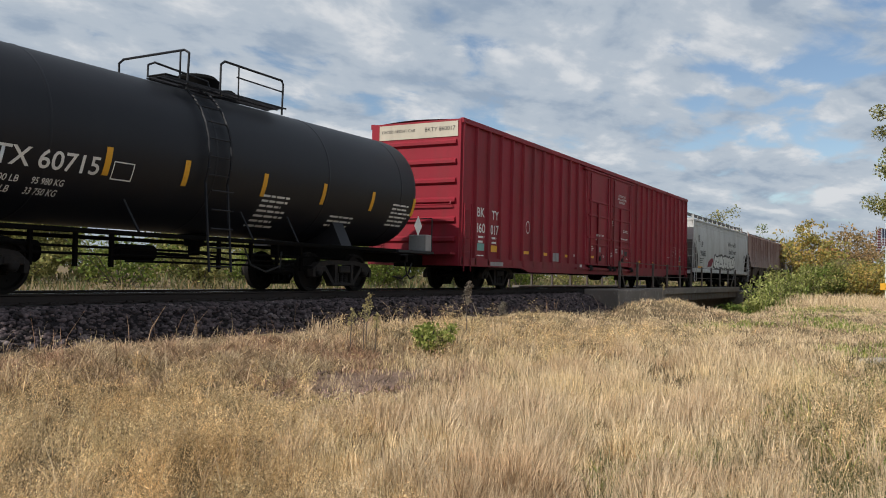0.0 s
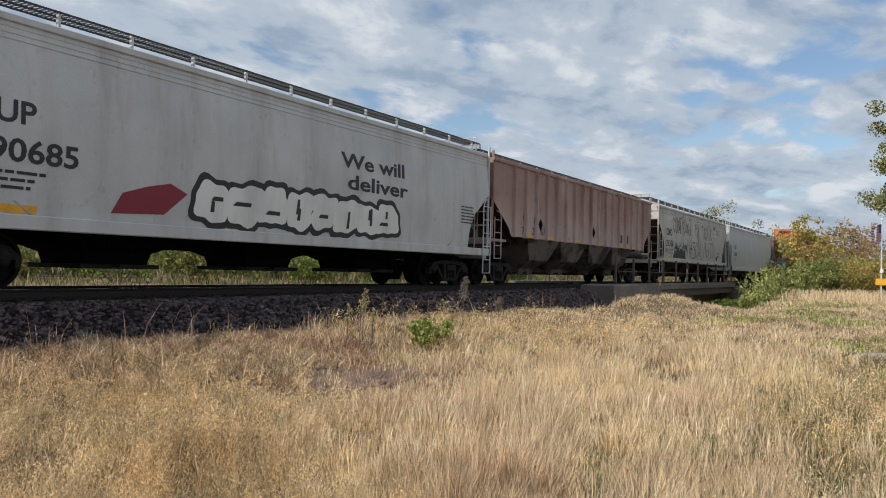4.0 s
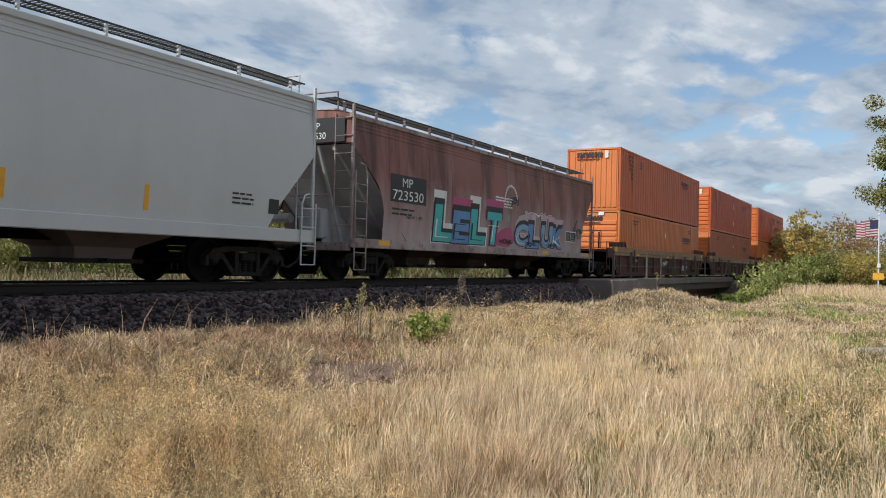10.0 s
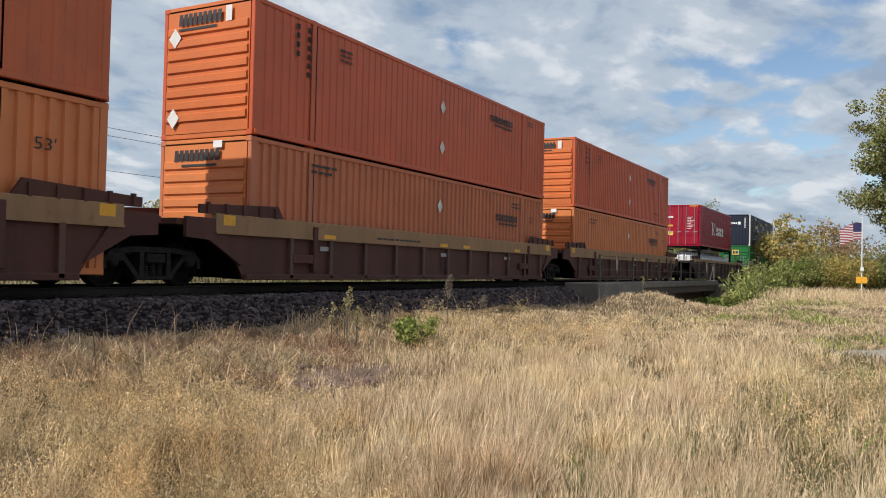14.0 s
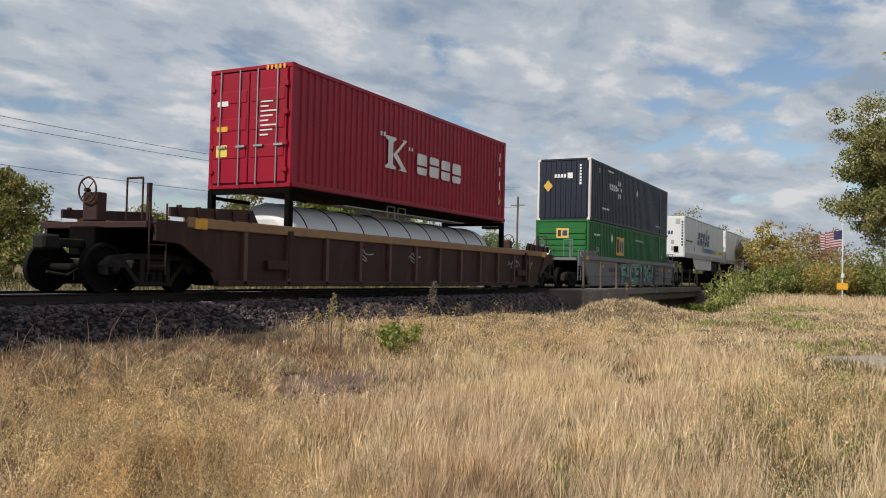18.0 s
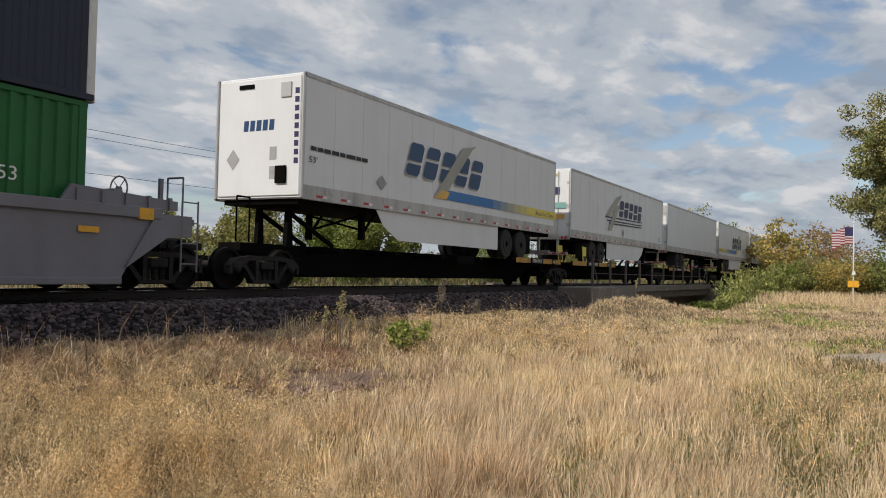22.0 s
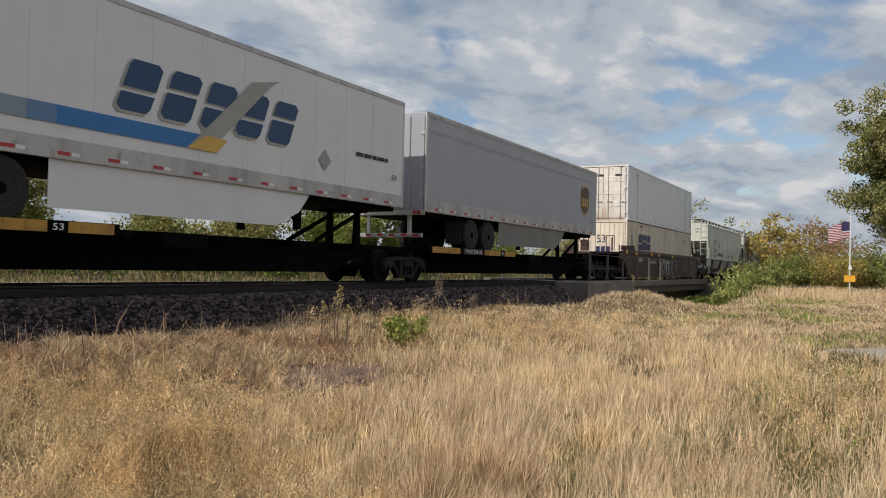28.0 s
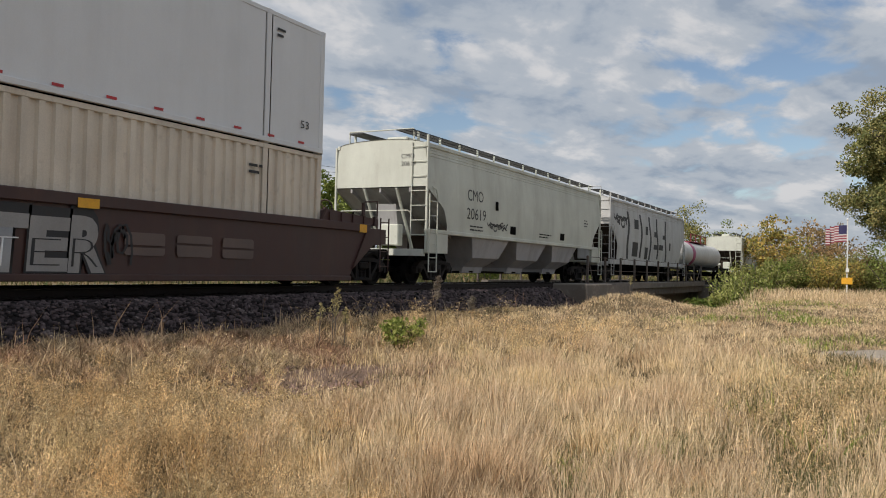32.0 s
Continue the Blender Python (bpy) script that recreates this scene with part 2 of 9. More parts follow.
M["panel_beige"] = paint("panel_beige", (0.50, 0.45, 0.36), 0.3, 0.15, rough=0.55)
M["rail_grey"] = surface("rail_grey", (0.47, 0.465, 0.455), 0.45, 0.15, spots=[((0.16, 0.14, 0.125), STREAK, 0.46, 0.7, 0.6), ((0.10, 0.085, 0.075), SCUFF, 0.58, 0.72, 0.5)], bump=0.08)
M["galvanised"] = surface("galvanised", (0.36, 0.37, 0.37), 0.5, 0.7, spots=[(RUST, SCUFF, 0.58, 0.75, 0.35)], bump=0.1)
M["grating"] = surface("grating", (0.055, 0.055, 0.055), 0.6, 0.5, bump=0.2)
M["aluminium"] = surface("aluminium", (0.52, 0.52, 0.51), 0.42, 0.75, spots=[((0.2, 0.18, 0.16), STREAK, 0.5, 0.8, 0.3)], bump=0.05)
M["letter_white"] = paint("letter_white", (0.74, 0.74, 0.72), 0.30, 0.0, shift=0.06)
M["flag_red"] = surface("flag_red", (0.24, 0.035, 0.05), 0.8, bump=0.1, bump_scale=90)
M["flag_white"] = surface("flag_white", (0.52, 0.48, 0.48), 0.8, bump=0.1, bump_scale=90)
M["letter_black"] = surface("letter_black", (0.022, 0.022, 0.024), 0.6, bump=0)
M["letter_faded"] = paint("letter_faded", (0.40, 0.345, 0.315), 0.35, 0.0, shift=0.1)
M["mark_dim"] = paint("mark_dim", (0.11, 0.075, 0.065), 0.3)
M["letter_blue"] = surface("letter_blue", (0.008, 0.048, 0.13), 0.45, bump=0.03)
M["letter_navy"] = surface("letter_navy", (0.022, 0.020, 0.085), 0.5, bump=0.03)
M["band_blue"] = surface("band_blue", (0.02, 0.16, 0.42), 0.4, bump=0.03)
M["yellow"] = surface("yellow", (0.72, 0.36, 0.02), 0.5, spots=[(GRIME, SCUFF, 0.55, 0.8, 0.4)], bump=0.03)
M["worn_yellow"] = surface("worn_yellow", (0.46, 0.25, 0.04), 0.6, spots=[(GRIME, SCUFF, 0.50, 0.72, 0.6), (RUST, BLOTCH, 0.5, 0.7, 0.5)], bump=0.05)
M["lemon"] = surface("lemon", (0.74, 0.60, 0.10), 0.45, bump=0.03)
M["red_mark"] = surface("red_mark", (0.42, 0.022, 0.025), 0.4, bump=0.03)
M["silver_ink"] = surface("silver_ink", (0.34, 0.33, 0.29), 0.45, 0.2, bump=0.03)
M["cyan_ink"] = paint("cyan_ink", (0.05, 0.42, 0.42), 0.2)
M["aqua_ink"] = paint("aqua_ink", (0.16, 0.36, 0.33), 0.2, grime_color=(0.25, 0.3, 0.3))
M["blue_ink"] = paint("blue_ink", (0.10, 0.24, 0.48), 0.2)
M["pink_ink"] = paint("pink_ink", (0.42, 0.06, 0.17), 0.2)
M["sky_ink"] = paint("sky_ink", (0.20, 0.36, 0.52), 0.2)
M["pale_pink"] = paint("pale_pink", (0.52, 0.38, 0.42), 0.3)
M["chrome_ink"] = paint("chrome_ink", (0.30, 0.29, 0.28), 0.3)
M["rubber"] = surface("rubber", (0.018, 0.018, 0.018), 0.85, bump=0.3)
M["shield_brown"] = surface("shield_brown", (0.055, 0.024, 0.010), 0.45, bump=0.02)
M["shield_gold"] = surface("shield_gold", (0.50, 0.30, 0.07), 0.4, bump=0.02)
M["badge_gold"] = surface("badge_gold", (0.66, 0.40, 0.08), 0.45, bump=0.02)


# ---- mesh helpers ----
class Shape:
    """Collects corners and faces of one mesh."""

    def __init__(self):
        self.v, self.f = [], []

    def add(self, verts, faces):
        n = len(self.v)
        self.v += [tuple(p) for p in verts]
        self.f += [tuple(n + i for i in f) for f in faces]
        return self

    def box(self, x0, x1, y0, y1, z0, z1, c=0.0):
        if not c:
            vs = [(x, y, z) for x in (x0, x1) for y in (y0, y1) for z in (z0, z1)]
            return self.add(vs, [(0, 1, 3, 2), (4, 6, 7, 5), (0, 4, 5, 1), (2, 3, 7, 6), (0, 2, 6, 4), (1, 5, 7, 3)])
        vs, ids = [], {}
        for i, x in enumerate((x0, x1)):
            for j, y in enumerate((y0, y1)):
                for k, z in enumerate((z0, z1)):
                    sx, sy, sz = c * (1 - 2 * i), c * (1 - 2 * j), c * (1 - 2 * k)
                    for a, p in enumerate(((x, y + sy, z + sz), (x + sx, y, z + sz), (x + sx, y + sy, z))):
                        ids[i, j, k, a] = len(vs)
                        vs.append(p)
        fs = [tuple(ids[i, j, k, a] for a in range(3)) for i in (0, 1) for j in (0, 1) for k in (0, 1)]
        ring = ((0, 0), (1, 0), (1, 1), (0, 1))
        for s in (0, 1):
            fs.append(tuple(ids[s, j, k, 0] for j, k in ring))
            fs.append(tuple(ids[i, s, k, 1] for i, k in ring))
            fs.append(tuple(ids[i, j, s, 2] for i, j in ring))
        for p in (0, 1):
            for q in (0, 1):
                fs.append((ids[p, q, 0, 0], ids[p, q, 1, 0], ids[p, q, 1, 1], ids[p, q, 0, 1]))
                fs.append((ids[p, 0, q, 0], ids[p, 1, q, 0], ids[p, 1, q, 2], ids[p, 0, q, 2]))
                fs.append((ids[0, p, q, 1], ids[1, p, q, 1], ids[1, p, q, 2], ids[0, p, q, 2]))
        return self.add(vs, fs)

    def rod(self, a, b, r, n=6):
        a, b = Vector(a), Vector(b)
        d = (b - a).normalized()
        u = d.orthogonal().normalized()
        w = d.cross(u)
        ring = [math.cos(2 * math.pi * i / n) * u * r + math.sin(2 * math.pi * i / n) * w * r for i in range(n)]
        fs = [(i, (i + 1) % n, n + (i + 1) % n, n + i) for i in range(n)] + [tuple(range(n)), tuple(range(n, 2 * n))]
        return self.add([a + p for p in ring] + [b + p for p in ring], fs)

    def pipe(self, pts, r, n=6):
        for a, b in zip(pts, pts[1:]):
            self.rod(a, b, r, n)
        return self

    def slab(self, poly, axis, a, b):
        put = {"x": lambda p, s: (s, p[0], p[1]), "y": lambda p, s: (p[0], s, p[1]), "z": lambda p, s: (p[0], p[1], s)}[axis]
        n = len(poly)
        fs = [(i, (i + 1) % n, n + (i + 1) % n, n + i) for i in range(n)] + [tuple(range(n)), tuple(range(n, 2 * n))]
        return self.add([put(p, a) for p in poly] + [put(p, b) for p in poly], fs)

    def lathe(self, profile, axis, centre=(0, 0, 0), n=20, caps=True):
        cx, cy, cz = centre
        vs = []
        for s, r in profile:
            for i in range(n):
                a = 2 * math.pi * i / n
                p, q = r * math.cos(a), r * math.sin(a)
                vs.append({"x": (cx + s, cy + p, cz + q), "y": (cx + p, cy + s, cz + q), "z": (cx + p, cy + q, cz + s)}[axis])
        m = len(profile)
        fs = [(k * n + i, k * n + (i + 1) % n, (k + 1) * n + (i + 1) % n, (k + 1) * n + i) for k in range(m - 1) for i in range(n)]
        return self.add(vs, fs + ([tuple(range(n)), tuple(range((m - 1) * n, m * n))] if caps else []))

    def handwheel(self, x, y, z, r, t=0.018):
        """A spoked wheel that faces along x."""
        self.lathe([(t * math.cos(a), r + t * math.sin(a)) for a in np.linspace(0, 2 * math.pi, 7)], "x", (x, y, z), 20, False)
        for i in range(4):
            a = math.pi / 4 * (2 * i + 1)
            self.rod((x, y, z), (x, y + r * math.cos(a), z + r * math.sin(a)), t * 0.6, 5)
        return self.rod((x - 0.05, y, z), (x + 0.05, y, z), 0.04, 8)

    def loft(self, rings):
        n = len(rings[0])
        vs = [p for r in rings for p in r]
        fs = [(k * n + i, k * n + (i + 1) % n, (k + 1) * n + (i + 1) % n, (k + 1) * n + i) for k in range(len(rings) - 1) for i in range(n)]
        return self.add(vs, fs + [tuple(range(n)), tuple(range((len(rings) - 1) * n, len(rings) * n))])

    def sheet(self, rows):
        n = len(rows[0])
        vs = [p for r in rows for p in r]
        return self.add(vs, [(k * n + i, k * n + i + 1, (k + 1) * n + i + 1, (k + 1) * n + i) for k in range(len(rows) - 1) for i in range(n - 1)])

    def mesh(self, name, smooth=False):
        me = bpy.data.meshes.new(name)
        me.from_pydata(self.v, [], self.f)
        if smooth:
            me.shade_smooth()
            me.set_sharp_from_angle(angle=radians(38))
        return me


def part(name, shape, material, parent=None, label="", at=None, smooth=False):
    """One mesh object under a thing or under a part; shape: a Shape or a ready mesh."""
    me = shape if isinstance(shape, bpy.types.Mesh) else shape.mesh(name, smooth)
    if material and not me.materials:
        me.materials.append(M[material] if isinstance(material, str) else material)
    ob = new(name, me)
    if parent:
        ob.parent = parent
    if at:
        ob.location = at
    return tagged(ob, label) if label else ob


MOVING = []  # (thing, place along the line at 14 s)


def thing(name, label, category, x14=None, group="", at=(0, 0, 0), kind=""):
    ob = new(name)
    ob.empty_display_size = 0.3
    ob.location = at
    if x14 is not None:
        ob.location = (x14, at[1], at[2])
        MOVING.append((ob, x14))
    return tagged(ob, label, category, group, kind)


def text_mesh(words, height, width=None, bold=0.0, follow=None, origin=(0.0, 0.0), lean=0.0):
    """Flat lettering from the built-in font in the plane that faces -y; follow(z) gives the side's y."""
    cu = bpy.data.curves.new("lettering", "FONT")
    cu.body, cu.size, cu.offset, cu.resolution_u = words, 1.0, bold, 3
    tmp = bpy.data.objects.new("lettering", cu)
    me = bpy.data.meshes.new_from_object(tmp)
    bpy.data.objects.remove(tmp)
    bpy.data.curves.remove(cu)
    co = np.empty(len(me.vertices) * 3)
    me.vertices.foreach_get("co", co)
    co = co.reshape(-1, 3)
    lo, hi = co.min(0), co.max(0)
    s = height / 0.72 / max(1, words.count("\n") * 0 + 1)
    k = s if width is None else width / max(hi[0] - lo[0], 1e-6)
    xs, zs = (co[:, 0] - lo[0]) * k + origin[0], (co[:, 1] - lo[1]) * s + origin[1]
    xs = xs + (zs - origin[1]) * lean
    ys = np.array([follow(z) for z in zs]) if callable(follow) else np.full(len(xs), follow)
    me.vertices.foreach_set("co", np.stack([xs, ys, zs], 1).ravel())
    return me


def letters(parent, words, x, z, height, material, follow, width=None, bold=0.0, lean=0.0, name="lettering"):
    return part(name, text_mesh(words, height, width, bold, follow, (x, z), lean), material, parent)


def decal(shape, poly, follow, lift=0.0):
    """A flat painted patch: a polygon in x and z laid on the side; on a curved side an upright patch is cut into strips."""
    get = follow if callable(follow) else (lambda z: follow)
    if callable(follow) and len(poly) == 4:
        (ax, az), (bx, bz), (cx, cz), (dx, dz) = poly
        n = max(1, int(abs(cz - bz) / 0.06))
        rows = []
        for i in range(n + 1):
            t = i / n
            px, pz, qx, qz = ax + (dx - ax) * t, az + (dz - az) * t, bx + (cx - bx) * t, bz + (cz - bz) * t
            rows.append([(px, get(pz) - lift, pz), (qx, get(qz) - lift, qz)])
        return shape.sheet(rows)
    return shape.add([(px, get(pz) - lift, pz) for px, pz in poly], [tuple(range(len(poly)))])


def bars(parent, x, z, width, lines, pitch, material, follow, name="small_print", fill=0.42):
    """Print too small to read, as plain word-long bars."""
    s = Shape()
    rnd = random.Random(int((x + 100) * 31 + z * 17))
    for i in range(lines):
        w = width * rnd.uniform(0.7, 1.0)
        zz, a = z - i * pitch, x
        while a < x + w:
            b = min(x + w, a + pitch * rnd.uniform(1.2, 3.2))
            decal(s, [(a, zz - pitch * fill), (b, zz - pitch * fill), (b, zz), (a, zz)], follow)
            a = b + pitch * 0.35
    return part(name, s, material, parent)


# ---- running gear ----
WHEEL_R = 0.44
WHEELSETS = []


def wheelset_mesh():
    s = Shape()
    s.rod((0, -0.98, 0), (0, 0.98, 0), 0.075, 10)
    for k in (-1, 1):
        y = 0.75 * k
        prof = [(-0.07, WHEEL_R + 0.0), (-0.045, WHEEL_R + 0.0), (0.06, WHEEL_R - 0.004), (0.065, WHEEL_R - 0.055), (0.015, WHEEL_R - 0.075), (0.0, 0.16), (0.06, 0.13), (0.06, 0.08)]
        prof = [(0.07, 0.08), (0.07, 0.13), (0.0, 0.16), (0.0, WHEEL_R - 0.08), (0.065, WHEEL_R - 0.06), (0.065, WHEEL_R), (-0.05, WHEEL_R + 0.003),
                (-0.055, WHEEL_R + 0.025), (-0.08, WHEEL_R + 0.02), (-0.08, WHEEL_R - 0.06), (-0.03, WHEEL_R - 0.08), (-0.03, 0.16), (-0.08, 0.13), (-0.08, 0.08)]
        s.lathe([(a * k, r) for a, r in prof], "y", (0, y, 0), 28)
        for h in range(3):  # core holes show as dark dimples on the web
            a = 2.094 * h
            s.rod((0.26 * math.cos(a), y + 0.004 * k, 0.26 * math.sin(a)), (0.26 * math.cos(a), y + 0.012 * k, 0.26 * math.sin(a)), 0.03, 8)
    return s.mesh("wheelset", True)


def side_frame_mesh():
    s = Shape()
    y0, y1 = -0.085, 0.085
    top = [(-1.12, 0.52), (-0.95, 0.66), (-0.45, 0.72), (0.45, 0.72), (0.95, 0.66), (1.12, 0.52), (1.02, 0.50), (0.90, 0.57), (0.42, 0.62), (-0.42, 0.62), (-0.90, 0.57), (-1.02, 0.50)]
    s.slab(top, "y", y0, y1)
    for k in (-1, 1):
        s.slab([(0.70 * k, 0.60), (0.80 * k, 0.58), (0.42 * k, 0.16), (0.30 * k, 0.16)], "y", y0, y1)
        s.slab([(0.26 * k, 0.63), (0.36 * k, 0.63), (0.36 * k, 0.16), (0.26 * k, 0.16)], "y", y0 - 0.02, y1 + 0.02)
        s.box(0.72 * k - 0.02, 1.06 * k, y0 - 0.02, y1 + 0.02, 0.45, 0.58, 0.02) if k > 0 else s.box(1.06 * k, 0.72 * k + 0.02, y0 - 0.02, y1 + 0.02, 0.45, 0.58, 0.02)
        s.slab([(1.06 * k, 0.55), (1.14 * k, 0.50), (1.13 * k, 0.33), (1.05 * k, 0.33)], "y", y0, y1)
    s.box(-0.44, 0.44, y0 - 0.02, y1 + 0.02, 0.12, 0.20, 0.02)
    return s.mesh("side_frame", True)


def spring_mesh():
    coils = [(0.0, 0.05)]
    for i in range(6):
        coils += [(i * 0.046 + 0.009, 0.072), (i * 0.046 + 0.032, 0.060)]
    return Shape().lathe(coils + [(0.28, 0.05)], "z", (0, 0, 0.20), 10).mesh("spring", True)


def bearing_mesh():
    return Shape().lathe([(-0.10, 0.10), (0.06, 0.105), (0.10, 0.08), (0.115, 0.04)], "y", (0, 0, 0), 12).mesh("bearing_cap", True)


GEAR = {"wheelset": wheelset_mesh(), "side_frame": side_frame_mesh(), "spring": spring_mesh(), "bearing_cap": bearing_mesh()}
GEAR["bolster"] = Shape().box(-0.22, 0.22, -1.14, 1.14, 0.42, 0.60, 0.03).box(-0.30, 0.30, -0.35, 0.35, 0.58, 0.72, 0.02).mesh("truck")


def truck(car, x, base=0.89, axles=2):
    t = part("truck", GEAR["bolster"], "truck_steel", car, at=(x, 0, 0))
    for k in (-1, 1):
        part("side_frame", GEAR["side_frame"], "truck_steel", t, at=(0, 1.0 * k, 0))
        for x_ in (-0.17, 0.0, 0.17):
            part("spring", GEAR["spring"], "truck_steel", t, at=(x_, 1.0 * k, 0))
        for a in (-base, base):
            ob = part("bearing_cap", GEAR["bearing_cap"], "truck_steel", t, at=(a, 1.0 * k, WHEEL_R))
            ob.rotation_euler = (0, 0, 0 if k > 0 else math.pi)
    for a in (-base, base):
        w = part("wheelset", GEAR["wheelset"], "wheel_steel", t, at=(a, 0, WHEEL_R))
        WHEELSETS.append((w, a))
    return t


def coupler(car, x, way):
    s = Shape()
    s.box(min(x, x + 0.75 * way), max(x, x + 0.75 * way), -0.08, 0.08, 0.80, 0.96, 0.02)
    s.box(min(x + 0.65 * way, x + 1.0 * way), max(x + 0.65 * way, x + 1.0 * way), -0.16, 0.16, 0.74, 1.02, 0.04)
    part("coupler", s, "truck_steel", car)
    hose = [(x + 0.2 * way, -0.35, 0.75), (x + 0.35 * way, -0.33, 0.45), (x + 0.6 * way, -0.28, 0.30), (x + 0.95 * way, -0.2, 0.36)]
    part("air_hose", Shape().pipe(hose, 0.025), "rubber", car)


def ladder(car, x, y, z0, z1, width, material, along="x", pitch=0.38, r=0.013, name="ladder", lean=0.0):
    s = Shape()
    h = width / 2

    def at(u, z):
        d = lean * (z - z0)
        return (x + u, y + d, z) if along == "x" else (x + d, y + u, z)
    for u in (-h, h):
        s.rod(at(u, z0), at(u, z1), r * 1.5)
    z = z0 + pitch * 0.4
    while z < z1:
        s.rod(at(-h, z), at(h, z), r)
        z += pitch
    return part(name, s, material, car)


def grate(s, x0, x1, y0, y1, z, bars=True):
    """An open grating of long bars and cross bars."""
    for y in (y0, (y0 + y1) / 2, y1):
        s.box(x0, x1, y - 0.012, y + 0.012, z - 0.03, z)
    x = x0
    while bars and x < x1:
        s.box(x, x + 0.03, y0, y1, z - 0.02, z - 0.004)
        x += 0.085
    return s


# ---- covered hoppers ----
def end_text(words, height, x, y, z):
    """Lettering on an end wall that faces -x."""
    me = text_mesh(words, height, follow=0.0)
    co = np.empty(len(me.vertices) * 3)
    me.vertices.foreach_get("co", co)
    co = co.reshape(-1, 3)
    me.vertices.foreach_set("co", np.stack([np.full(len(co), x), y - co[:, 0], z + co[:, 2]], 1).ravel())
    return me


def hopper(name, label, x0, x1, side, trim, end_mat, sill=1.08, top=3.98, bays=3, sill_deep=0.22, cuts=((1.25, 2.78, 2.1), (1.25, 2.78, 1.9)), bulge=0.12, ribs=0, walk_z=0.42, board="grating", slope_mat="shade_grime", bay_mat="under", marks=(), deep_bays=False, rise_z=0.18, deck=None, rail_z=0.15):
    """cuts: for each end how far in the side is cut away, its height at the end and where the slant stops."""
    L, xc = x1 - x0, (x0 + x1) / 2
    car = thing(name, label, "hopper car", xc, "freight train")
    h = L / 2
    deck = sill if deck is None else deck

    def wide(z):
        return 1.60 - bulge * ((z - 2.3) / 1.7) ** 2 if bulge else 1.60

    def side_y(z):
        return -wide(z) - 0.006

    s = Shape()
    n = 24
    for k in (-1, 1):
        rows = []
        xs = [-h + cuts[0][0] * q for q in (0, 0.2, 0.4, 0.6, 0.75, 0.83, 0.9, 0.95, 0.985, 1.0, 1.004)] + list(np.linspace(-h + 2, h - 2, 41)) + [h - cuts[1][0] * q for q in (1.004, 1.0, 0.985, 0.95, 0.9, 0.83, 0.75, 0.6, 0.4, 0.2, 0)]
        for x in xs:
            c, cz, stop = cuts[0] if x < 0 else cuts[1]
            u = min(x + h, h - x) / c
            low = sill if u > 1.002 else max(sill, cz - (cz - stop) * u - 0.35 * max(0.0, (u - 0.75) / 0.25) ** 2)
            rows.append([(x, k * wide(low + (top - low) * j / n), low + (top - low) * j / n) for j in range(n + 1)])
        s.sheet(rows)
    roof = [[(x, math.sin(a) * wide(top), top + rise_z * math.cos(a)) for a in np.linspace(-math.pi / 2, math.pi / 2, 13)] for x in np.linspace(-h, h, 13)]
    s.sheet([[(x, y, z) for x, y, z in r] for r in roof])
    for k in (-1, 1):
        e = k * (h - 0.02)
        cut, cut_z, stop = cuts[0] if k < 0 else cuts[1]
        ring = [(wide(z), z) for z in np.linspace(cut_z, top, 8)]
        arch = [(math.sin(a) * wide(top), top + rise_z * math.cos(a)) for a in np.linspace(math.pi / 2, -math.pi / 2, 9)][1:-1]
        poly = ring + arch + [(-y, z) for y, z in ring[::-1]]
        s.slab(poly, "x", e, e - 0.02 * k)
        inner = k * (h - 2.6)
        # a slope_mat darker than the sides holds the recess's shade as well as dirt
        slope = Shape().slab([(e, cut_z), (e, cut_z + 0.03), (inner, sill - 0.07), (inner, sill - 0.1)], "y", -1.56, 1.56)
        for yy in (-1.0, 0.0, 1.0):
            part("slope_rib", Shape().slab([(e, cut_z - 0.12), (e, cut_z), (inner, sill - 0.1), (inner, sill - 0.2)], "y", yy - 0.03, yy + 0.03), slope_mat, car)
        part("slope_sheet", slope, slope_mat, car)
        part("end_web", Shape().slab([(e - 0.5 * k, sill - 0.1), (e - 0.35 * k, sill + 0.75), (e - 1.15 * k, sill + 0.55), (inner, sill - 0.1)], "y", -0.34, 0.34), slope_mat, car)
        if k < 0:
            for words, y, z, hh in marks:
                part("end_lettering", end_text(words, hh, e - 0.006, y, z), "letter_black", car)
    body = part("body", s, side, car, smooth=True)
    # eave, sills, frame
    for k in (-1, 1):
        part("eave_rail", Shape().box(-h, h, k * wide(top) - 0.05, k * wide(top) + 0.05, top - 0.07, top + 0.05, 0.015), trim, car)
        if ribs == 0:
            for dz in (0.13, 0.22, 0.31):
                part("stiffener", Shape().box(-h + 0.05, h - 0.05, k * wide(top - dz) - 0.012, k * wide(top - dz) + 0.012, top - dz - 0.025, top - dz + 0.01, 0.006), side, car)
        if sill_deep:
            part("side_sill", Shape().box(-h, h, k * 1.56 - 0.06, k * 1.56 + 0.06, sill - sill_deep, sill, 0.015), trim, car)
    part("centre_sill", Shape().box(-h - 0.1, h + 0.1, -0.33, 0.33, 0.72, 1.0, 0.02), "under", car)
    if deck < sill:  # deep frame: a dark web added over the centre sill to stand in for shade between outlets, and drop panels where the side sill steps down at each end
        part("centre_web", Shape().box(-h + 2.2, h - 2.2, -0.3, 0.3, 1.0, sill - 0.05), "shade_grime", car)
        for k in (-1, 1):
            for y in (-1.56, 1.56):
                a, b = k * (h - 0.03), k * (h - 1.3)
                part("drop_panel", Shape().slab([(a, deck - 0.2), (b, deck - 0.2), (b, sill - sill_deep), (a, sill - sill_deep)], "y", y - 0.04, y + 0.04), trim, car)
    # outlets under the body
    room = L - 5.6
